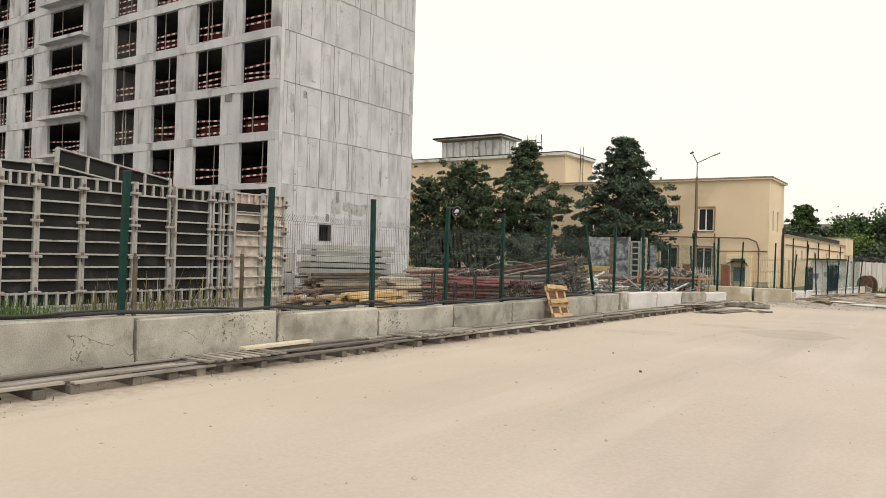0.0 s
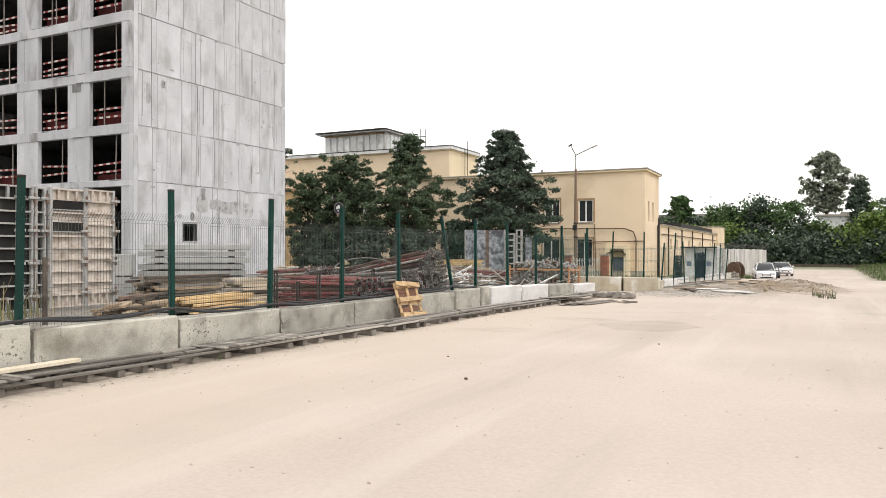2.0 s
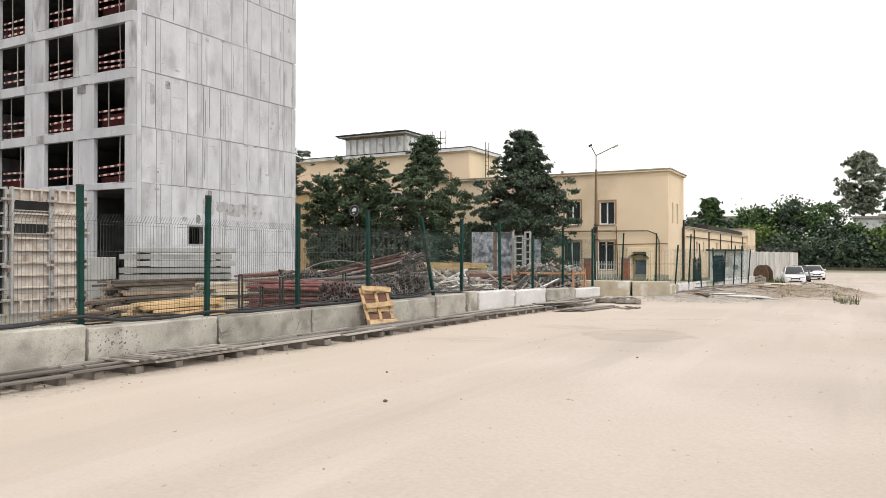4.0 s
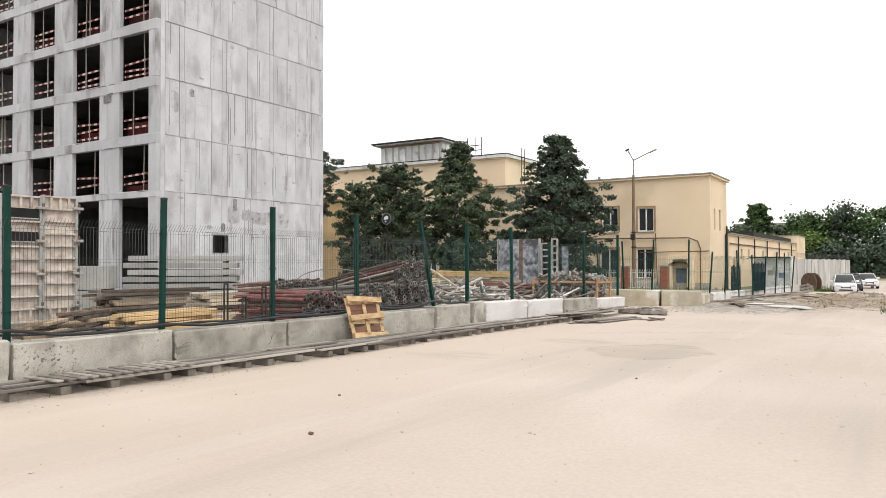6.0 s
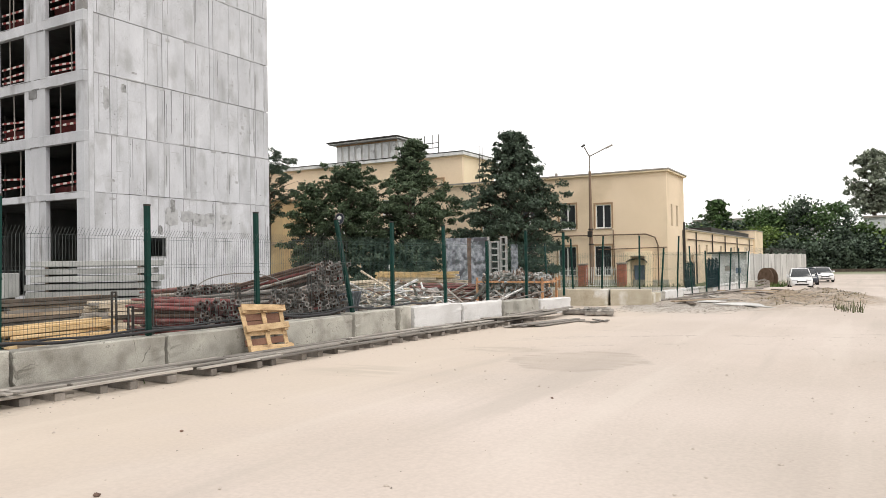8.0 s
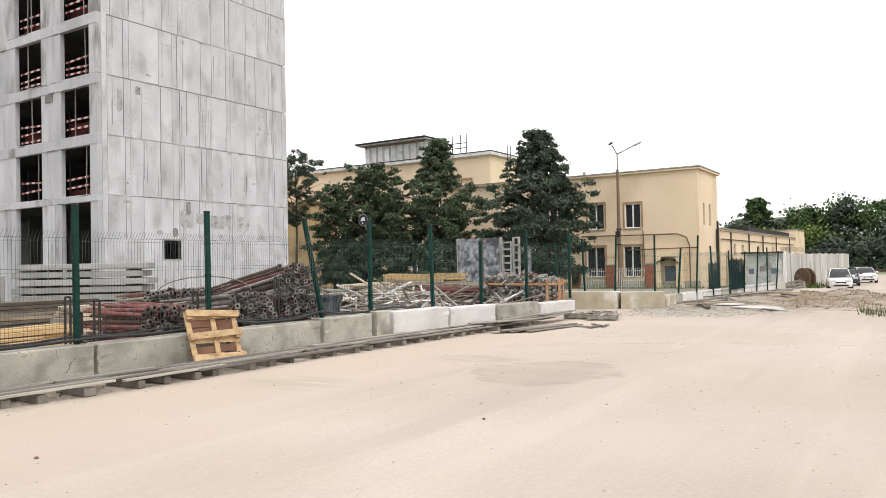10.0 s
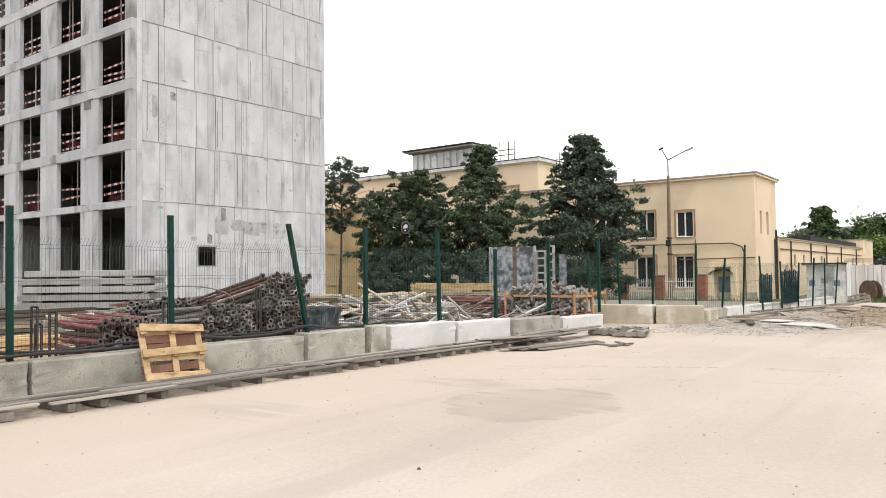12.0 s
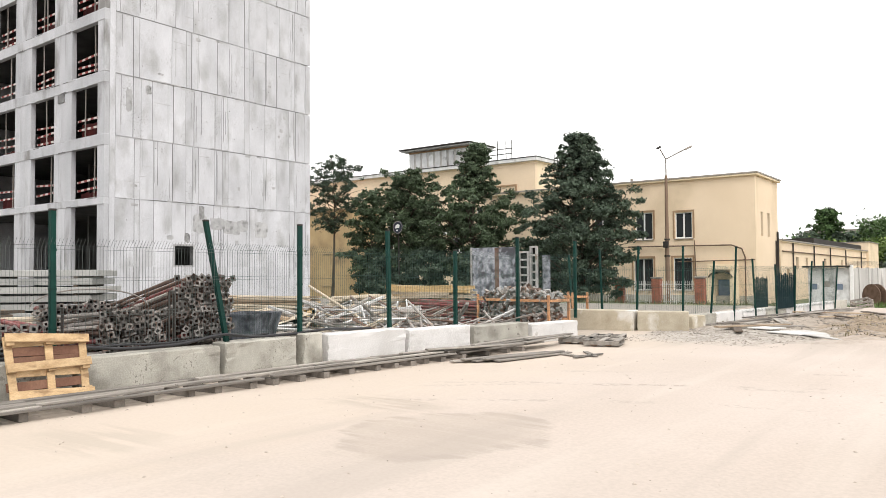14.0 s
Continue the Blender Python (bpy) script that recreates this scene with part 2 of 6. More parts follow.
# ochre stucco whose colour includes the shade of the tree and the tower
YWALLSHADE = surface("ochre stucco toned for shade", (0.42, 0.30, 0.165), (0.52, 0.385, 0.22), 0.5, 0.9, 0.2, vary=0.02, stain=(0.32, 0.23, 0.14), stain_scale=0.4)
PLATE = surface("dull zinc plate", (0.21, 0.195, 0.18), (0.42, 0.40, 0.38), 9, 0.6, 0.15, metal=0.1, vary=0.35, stain=(0.15, 0.10, 0.08), stain_scale=9, stain_lo=0.5, stain_hi=0.62)
PALEB = surface("bleached timber", (0.44, 0.37, 0.28), (0.62, 0.54, 0.43), 1.6, 0.8, 0.2, stretch=(5, 0.7, 5), vary=0.25)
YTRIM = surface("brown window trim", (0.30, 0.20, 0.12), (0.38, 0.26, 0.16), 2, 0.8, 0.1)
CORN = surface("cornice metal", (0.24, 0.22, 0.195), (0.34, 0.31, 0.28), 2, 0.6, 0.1)
GREYWALL = surface("streaked grey render", (0.40, 0.38, 0.33), (0.56, 0.53, 0.46), 1.0, 0.9, 0.2, stretch=(1, 1, 0.15), stain=(0.25, 0.23, 0.2), stain_scale=0.8)
WHITEP = surface("white frame paint", (0.72, 0.72, 0.70), (0.8, 0.8, 0.79), 3, 0.5, 0.05)
GLASS = glassy("dark window glass", (0.05, 0.055, 0.06))
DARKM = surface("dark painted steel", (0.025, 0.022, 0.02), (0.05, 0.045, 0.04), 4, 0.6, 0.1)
POLEC = surface("brown lamp pole", (0.13, 0.085, 0.06), (0.2, 0.14, 0.1), 1, 0.8, 0.2, stretch=(1, 1, 0.2))
BRICK = surface("brick pillar", (0.27, 0.10, 0.065), (0.38, 0.16, 0.11), 6, 0.9, 0.3)
BLUED = surface("blue grey door", (0.13, 0.17, 0.24), (0.2, 0.25, 0.32), 2, 0.6, 0.1)
WALLC = surface("old concrete fence", (0.38, 0.37, 0.35), (0.56, 0.55, 0.525), 0.8, 0.92, 0.4, stretch=(1, 1, 0.35), stain=(0.18, 0.18, 0.17), stain_scale=0.6)
WALLW = surface("white washed slab fence", (0.55, 0.56, 0.56), (0.70, 0.71, 0.71), 1.2, 0.9, 0.3, stain=(0.36, 0.36, 0.35), stain_scale=1.0)
BARK = surface("bark", (0.06, 0.05, 0.04), (0.12, 0.1, 0.08), 4, 0.95, 0.5, stretch=(1, 1, 0.2))
LEAF = leaves("linden leaves", (0.060, 0.085, 0.050), (0.105, 0.145, 0.082))
LEAFD = leaves("dark leaves", (0.052, 0.075, 0.054), (0.092, 0.125, 0.086))
LEAFL = leaves("fresh green leaves", (0.085, 0.14, 0.035), (0.145, 0.20, 0.055))
LEAFM = leaves("mid green leaves", (0.05, 0.092, 0.034), (0.085, 0.138, 0.05))
LEAFG = leaves("grey green poplar leaves", (0.17, 0.195, 0.145), (0.25, 0.275, 0.21))
GRASS = leaves("tall weed grass", (0.08, 0.095, 0.045), (0.16, 0.165, 0.085))
GRAVEL = surface("gravel stones", (0.26, 0.23, 0.2), (0.46, 0.41, 0.36), 3, 0.95, 0.4, vary=0.3)
CARW = surface("white car paint", (0.72, 0.72, 0.73), (0.76, 0.76, 0.77), 1, 0.25, 0, vary=0.02)
CARD = surface("dark blue car paint", (0.03, 0.035, 0.05), (0.04, 0.045, 0.06), 1, 0.25, 0, vary=0.02)
TYRE = surface("tyre rubber", (0.015, 0.015, 0.015), (0.03, 0.03, 0.03), 8, 0.8, 0.2)
LAMPG = surface("headlight glass", (0.55, 0.57, 0.6), (0.65, 0.67, 0.7), 8, 0.15, 0, metal=0.5)
STRIPE = striped("red and white barrier paint", (0.16, 0.02, 0.018), (0.52, 0.49, 0.46), 0, 0.62)
REDNET = surface("red safety net", (0.035, 0.006, 0.006), (0.07, 0.011, 0.010), 2, 0.8, 0.1)
BLACKP = surface("dark sign blue", (0.02, 0.025, 0.045), (0.03, 0.035, 0.06), 4, 0.5, 0)
GREYS = surface("precast slab", (0.27, 0.275, 0.265), (0.40, 0.40, 0.385), 1.4, 0.9, 0.3, vary=0.12)
BROWNM = surface("brown spool board", (0.10, 0.065, 0.045), (0.17, 0.115, 0.085), 3, 0.85, 0.3)


# ---- builders ----
def box(bm, x0, x1, y0, y1, z0, z1, m=None, bev=0.0):
    vs = [bm.verts.new((x, y, z)) for x in (x0, x1) for y in (y0, y1) for z in (z0, z1)]
    fs = [bm.faces.new([vs[i] for i in f]) for f in ((0, 1, 3, 2), (4, 6, 7, 5), (0, 4, 5, 1), (2, 3, 7, 6), (0, 2, 6, 4), (1, 5, 7, 3))]
    if bev:
        es = list({e for f in fs for e in f.edges})
        r = bmesh.ops.bevel(bm, geom=es, offset=bev, segments=1, affect="EDGES")
        vs = list({v for v in vs if v.is_valid} | {v for f in r["faces"] for v in f.verts})
    if m is not None:
        bmesh.ops.transform(bm, matrix=m, verts=vs)
    return vs


def rod(bm, a, b, r, r2=None, seg=8, cap=True):
    a, b = Vector(a), Vector(b)
    r2 = r if r2 is None else r2
    q = (b - a).to_track_quat("Z", "Y").to_matrix()
    ring = []
    for p, rr in ((a, r), (b, r2)):
        ring.append([bm.verts.new(p + q @ Vector((rr * math.cos(2 * math.pi * i / seg), rr * math.sin(2 * math.pi * i / seg), 0))) for i in range(seg)])
    for i in range(seg):
        j = (i + 1) % seg
        bm.faces.new((ring[0][i], ring[0][j], ring[1][j], ring[1][i]))
    if cap:
        bm.faces.new(ring[0][::-1])
        bm.faces.new(ring[1])


def mesh_of(name, bm, material, smooth=False):
    me = bpy.data.meshes.new(name)
    bm.normal_update()
    bm.to_mesh(me)
    bm.free()
    if smooth:
        for p in me.polygons:
            p.use_smooth = True
    for m in (material if isinstance(material, (list, tuple)) else (material,)):
        me.materials.append(m)
    return me


def part(name, bm, material, parent, label="", smooth=False):
    ob = new(name, mesh_of(name, bm, material, smooth))
    ob.parent = parent
    if label:
        ob["label"] = label
    return ob


def piece(name, me, parent, m):
    ob = new(name, me)
    ob.parent = parent
    ob.matrix_basis = m
    return ob


def thing(name, label, category, m=None, group="", kind=""):
    ob = tagged(new(name), label, category, group, kind)
    if m is not None:
        ob.matrix_basis = m
    return ob


def solid(name, bm, material, label, category, m=None, group="", kind="", smooth=False):
    ob = tagged(new(name, mesh_of(name, bm, material, smooth)), label, category, group, kind)
    if m is not None:
        ob.matrix_basis = m
    return ob


def one_box(name, material, parent, *dims, bev=0.0, label=""):
    bm = bmesh.new()
    box(bm, *dims, bev=bev)
    return part(name, bm, material, parent, label)


def holed(u0, u1, z0, z1, holes):
    """Rectangles that fill a wall round its openings."""
    zs = sorted({z0, z1, *[h[2] for h in holes], *[h[3] for h in holes]})
    out = []
    for a, b in zip(zs, zs[1:]):
        cut = sorted((h[0], h[1]) for h in holes if h[2] < b and h[3] > a)
        u = u0
        for c, d in cut:
            if c > u:
                out.append((u, c, a, b))
            u = max(u, d)
        if u < u1:
            out.append((u, u1, a, b))
    return out


def quads(name, pts, material):
    """One mesh out of an array of n x 4 x 3 corners."""
    n = len(pts)
    me = bpy.data.meshes.new(name)
    me.from_pydata(pts.reshape(-1, 3).tolist(), [], np.arange(n * 4).reshape(n, 4).tolist())
    me.materials.append(material)
    return me


# ---- ground ----
def ground_height(x, y):
    h = 0.025 * noise.noise(Vector((x * 0.35, y * 0.35, 0))) + 0.012 * noise.noise(Vector((x * 1.3, y * 1.3, 4)))
    # debris berm beside the road
    d = ((x + 2.6) / 4.2) ** 2 + ((y - 39.5) / 7.5) ** 2
    if d < 1.6:
        h += max(0, 1 - d / 1.6) ** 0.8 * 0.09 * (0.75 + 0.9 * noise.noise(Vector((x * 0.9, y * 0.9, 9))))
    d = ((x + 0.5) / 1.9) ** 2 + ((y - 38.0) / 6.5) ** 2
    if d < 1:
        h += (1 - d) ** 0.7 * 0.33 * (0.8 + 0.9 * noise.noise(Vector((x * 1.1, y * 0.8, 3))))
    # weedy bank on the far side of the road
    if x > 4.0 and 58 < y < 150:
        h += 0.8 * min(1, (x - 4.0) / 5.0) * min(1, (y - 58) / 14) * min(1, (150 - y) / 20) * (0.8 + 0.5 * noise.noise(Vector((x * 0.3, y * 0.2, 7))))
    # the ground falls away towards the yellow house and the road
    s = min(1, max(0, (y - 50) / 26))
    return h - 0.95 * s * s * (3 - 2 * s)


gx = np.concatenate([[-1800, -900, -400, -200, -130], np.arange(-90, -12, 2.0), np.arange(-12, 12, 0.5), np.arange(12, 40, 2.0), [60, 120, 300, 900, 1800]])
gy = np.concatenate([[-1800, -800, -300, -100, -50, -25], np.arange(-10, 52, 0.5), np.arange(52, 120, 2.0), [150, 200, 300, 600, 1800]])
gv = [(float(x), float(y), ground_height(x, y) if abs(x) < 130 and -20 < y < 400 else (-0.95 if y > 76 else 0.0)) for y in gy for x in gx]
gw = len(gx)
gf = [(j * gw + i, j * gw + i + 1, (j + 1) * gw + i + 1, (j + 1) * gw + i) for j in range(len(gy) - 1) for i in range(gw - 1)]
gm = bpy.data.meshes.new("ground")
gm.from_pydata(gv, [], gf)
for p in gm.polygons:
    p.use_smooth = True


def ground_material():
    m = surface("packed sandy ground", (0.450, 0.384, 0.334), (0.529, 0.459, 0.412), 0.22, 0.95, 0.14, fine=26, vary=0.0, stain=(0.419, 0.364, 0.319), stain_scale=0.12, stain_lo=0.5, stain_hi=0.72)
    n, l = m.node_tree.nodes, m.node_tree.links
    tc, sp = n.new("ShaderNodeTexCoord"), n.new("ShaderNodeSeparateXYZ")
    l.new(tc.outputs["Object"], sp.inputs[0])
    b = n["Principled BSDF"]
    col = [x for x in n if x.type == "HUE_SAT"][0].outputs[0]
    edge = n.new("ShaderNodeTexNoise")
    edge.inputs["Scale"].default_value, edge.inputs["Detail"].default_value = 1.3, 6
    l.new(tc.outputs["Object"], edge.inputs["Vector"])
    grit = n.new("ShaderNodeTexNoise")
    grit.inputs["Scale"].default_value, grit.inputs["Detail"].default_value = 9, 6
    l.new(tc.outputs["Object"], grit.inputs["Vector"])

    def over(col, fac, c, c2=None):
        mx = n.new("ShaderNodeMix")
        mx.data_type = "RGBA"
        l.new(fac, mx.inputs[0])
        l.new(col, mx.inputs[6])
        if c2:
            r = n.new("ShaderNodeValToRGB")
            r.color_ramp.elements[0].position, r.color_ramp.elements[1].position = 0.35, 0.65
            r.color_ramp.elements[0].color, r.color_ramp.elements[1].color = (*c, 1), (*c2, 1)
            l.new(grit.outputs[0], r.inputs[0])
            l.new(r.outputs[0], mx.inputs[7])
        else:
            mx.inputs[7].default_value = (*c, 1)
        return mx.outputs[2]

    def ramp(val, lo, hi, top=1.0):
        mr = n.new("ShaderNodeMapRange")
        mr.interpolation_type = "SMOOTHSTEP"
        mr.inputs["From Min"].default_value, mr.inputs["From Max"].default_value, mr.inputs["To Max"].default_value = lo, hi, top
        l.new(val, mr.inputs["Value"])
        return mr.outputs[0]

    def calc(op, a, b2):
        x = n.new("ShaderNodeMath")
        x.operation = op
        for i, v in enumerate((a, b2)):
            if isinstance(v, (int, float)):
                x.inputs[i].default_value = v
            else:
                l.new(v, x.inputs[i])
        return x.outputs[0]

    def spot(cx, cy, rx, ry, rough_edge, lo, hi, top):
        a = calc("DIVIDE", calc("SUBTRACT", sp.outputs[0], cx), rx)
        c = calc("DIVIDE", calc("SUBTRACT", sp.outputs[1], cy), ry)
        d = calc("SQRT", calc("ADD", calc("MULTIPLY", a, a), calc("MULTIPLY", c, c)), 0)
        d = calc("ADD", d, calc("MULTIPLY", calc("SUBTRACT", edge.outputs[0], 0.5), rough_edge))
        return ramp(d, hi, lo, top)

    fine = [x for x in n if x.type == "MAP_RANGE" and abs(x.inputs["To Min"].default_value - 0.88) < 0.001][0]
    fine.inputs["To Min"].default_value, fine.inputs["To Max"].default_value = 0.94, 1.05
    # tyre scuffs along the lot
    mp = n.new("ShaderNodeMapping")
    mp.inputs["Scale"].default_value, mp.inputs["Rotation"].default_value = (1.1, 0.07, 1), (0, 0, radians(-12))
    sc = n.new("ShaderNodeTexNoise")
    sc.inputs["Scale"].default_value, sc.inputs["Detail"].default_value = 1.0, 5
    l.new(tc.outputs["Object"], mp.inputs["Vector"])
    l.new(mp.outputs[0], sc.inputs["Vector"])
    col = over(col, ramp(sc.outputs[0], 0.54, 0.68, 0.55), (0.394, 0.344, 0.303))
    col = over(col, ramp(sc.outputs[0], 0.46, 0.34, 0.3), (0.576, 0.516, 0.460))
    # yellower sand towards the board walk
    drift = calc("ADD", sp.outputs[0], calc("MULTIPLY", calc("SUBTRACT", edge.outputs[0], 0.5), 3.0))
    col = over(col, ramp(drift, -2.5, -6.0, 0.42), (0.535, 0.452, 0.36))
    # damp dust patches
    mq = n.new("ShaderNodeMapping")
    mq.inputs["Scale"].default_value, mq.inputs["Rotation"].default_value = (0.55, 4.5, 1), (0, 0, radians(-38))
    dr = n.new("ShaderNodeTexNoise")
    dr.inputs["Scale"].default_value, dr.inputs["Detail"].default_value, dr.inputs["Distortion"].default_value = 1.0, 5, 0.6
    l.new(tc.outputs["Object"], mq.inputs["Vector"])
    l.new(mq.outputs[0], dr.inputs["Vector"])
    drag = ramp(dr.outputs[0], 0.38, 0.58, 1.0)
    rim = calc("SUBTRACT", spot(-2.9, 19.5, 1.08, 1.35, 0.9, 0.95, 1.05, 1.0), spot(-2.9, 19.5, 1.08, 1.35, 0.9, 0.72, 0.92, 1.0))
    col = over(col, calc("MULTIPLY", spot(-2.9, 19.5, 1.05, 1.3, 0.9, 0.8, 1.08, 0.42), calc("ADD", calc("MULTIPLY", drag, 0.3), 0.65)), (0.325, 0.278, 0.235))
    col = over(col, calc("MULTIPLY", calc("MAXIMUM", rim, 0.0), calc("MULTIPLY", drag, 0.35)), (0.276, 0.238, 0.204))
    col = over(col, calc("MULTIPLY", spot(-4.6, 20.6, 1.1, 0.6, 1.2, 0.4, 1.1, 0.55), drag), (0.355, 0.304, 0.256))
    col = over(col, calc("MULTIPLY", spot(-5.6, 17.2, 1.2, 0.8, 1.2, 0.4, 1.1, 0.45), drag), (0.374, 0.324, 0.272))
    col = over(col, spot(3.2, 25.5, 2.4, 0.4, 1.2, 0.4, 1.1, 0.45), (0.374, 0.334, 0.293))
    # curved tyre marks
    def ring(cx, cy, r, w, top):
        a, c = calc("SUBTRACT", sp.outputs[0], cx), calc("SUBTRACT", sp.outputs[1], cy)
        d = calc("SQRT", calc("ADD", calc("MULTIPLY", a, a), calc("MULTIPLY", c, c)), 0)
        d = calc("ADD", d, calc("MULTIPLY", calc("SUBTRACT", edge.outputs[0], 0.5), 0.25))
        return calc("MULTIPLY", ramp(calc("ABSOLUTE", calc("SUBTRACT", d, r), 0), w, w * 0.3, top), ramp(grit.outputs[0], 0.42, 0.58, 1.0))

    patchy = calc("MULTIPLY", ramp(edge.outputs[0], 0.46, 0.58, 1.0), ramp(sp.outputs[0], -6.5, -4.0, 1.0))
    for cx, cy, r in ((4.0, 8.0, 17.2), (4.0, 8.0, 15.6), (9.0, 4.0, 23.0), (9.0, 4.0, 24.6)):
        col = over(col, calc("MULTIPLY", ring(cx, cy, r, 0.13, 0.55), patchy), (0.335, 0.288, 0.251))
    # gravel and rubble beside the road
    col = over(col, spot(-3.0, 39.5, 4.6, 7.8, 0.8, 0.75, 1.1, 0.9), (0.227, 0.192, 0.162), (0.404, 0.349, 0.287))
    col = over(col, calc("MULTIPLY", spot(-0.6, 38.5, 2.6, 6.5, 0.8, 0.7, 1.1, 0.9), ramp(edge.outputs[0], 0.36, 0.54, 1.0)), (0.158, 0.119, 0.084), (0.325, 0.253, 0.178))
    col = over(col, spot(-4.1, 33.6, 2.6, 3.2, 0.9, 0.5, 1.1, 0.75), (0.266, 0.243, 0.219), (0.453, 0.425, 0.387))
    # dirt under the walkway and the yard behind the blocks
    wob = calc("ADD", sp.outputs[0], calc("MULTIPLY", calc("SUBTRACT", edge.outputs[0], 0.5), 0.9))
    col = over(col, ramp(wob, -7.0, -7.5, 0.7), (0.295, 0.253, 0.209), (0.453, 0.395, 0.334))
    col = over(col, calc("MULTIPLY", ramp(wob, -8.2, -8.7, 0.95), ramp(sp.outputs[1], 62, 50, 1.0)), (0.148, 0.137, 0.120), (0.325, 0.304, 0.272))
    col = over(col, calc("MULTIPLY", ramp(wob, -9, -10, 0.95), ramp(sp.outputs[1], 50, 56, 1.0)), (0.059, 0.091, 0.037), (0.197, 0.202, 0.115))
    col = over(col, calc("MULTIPLY", ramp(wob, 4.2, 5.6, 0.9), ramp(sp.outputs[1], 58, 66, 1.0)), (0.069, 0.101, 0.037), (0.217, 0.202, 0.125))
    col = over(col, ramp(sp.outputs[1], 120, 140, 0.8), (0.089, 0.132, 0.052), (0.138, 0.162, 0.084))
    l.new(col, b.inputs["Base Color"])
    return m


gm.materials.append(ground_material())
tagged(new("ground", gm), "packed sandy lot, dusty and scuffed by tyres", "ground", kind="structure")


# ---- unfinished concrete tower ----
LEVELS = [5.76 + 3.24 * i for i in range(8)]          # storey joints
BAYS = [(-52.6, -49.85), (-47.75, -45.0), (-42.95, -40.22), (-38.28, -35.6)]
WING = [(-74.2, -71.9), (-69.0, -67.3), (-64.7, -59.6)]
WY = 34.7
FRONT, SX, TOP, FAR = 33.2, -34.9, LEVELS[-1], 47.36
# pour lines shared by the storeys of the side wall
POURS = [34.05, 34.87, 35.22, 35.98, 37.13, 38.0, 38.39, 38.78, 39.92, 40.34, 40.81, 42.03, 42.41, 43.5, 44.49, 45.51, 46.0, 46.92]


def ragged(y0, y1, z0, z1, x0, x1, seed):
    """A thin lump of mortar with a broken outline on the side wall."""
    r = random.Random(seed)
    bm = bmesh.new()
    k = 18
    cy, cz = (y0 + y1) / 2, (z0 + z1) / 2
    rim = []
    for j in range(k):
        a = 2 * math.pi * j / k
        # between a box and an oval, with bites out of it
        m = max(abs(math.cos(a)), abs(math.sin(a))) ** -0.95 * r.uniform(0.86, 1.05)
        rim.append((cy + (y1 - y0) / 2 * math.cos(a) * m, cz + (z1 - z0) / 2 * math.sin(a) * m))
    a = [bm.verts.new((x0, y, z)) for y, z in rim]
    b = [bm.verts.new((x1, y + r.uniform(-0.01, 0.01), z + r.uniform(-0.01, 0.01))) for y, z in rim]
    bm.faces.new(b)
    for j in range(k):
        bm.faces.new((a[j], a[(j + 1) % k], b[(j + 1) % k], b[j]))
    return bm


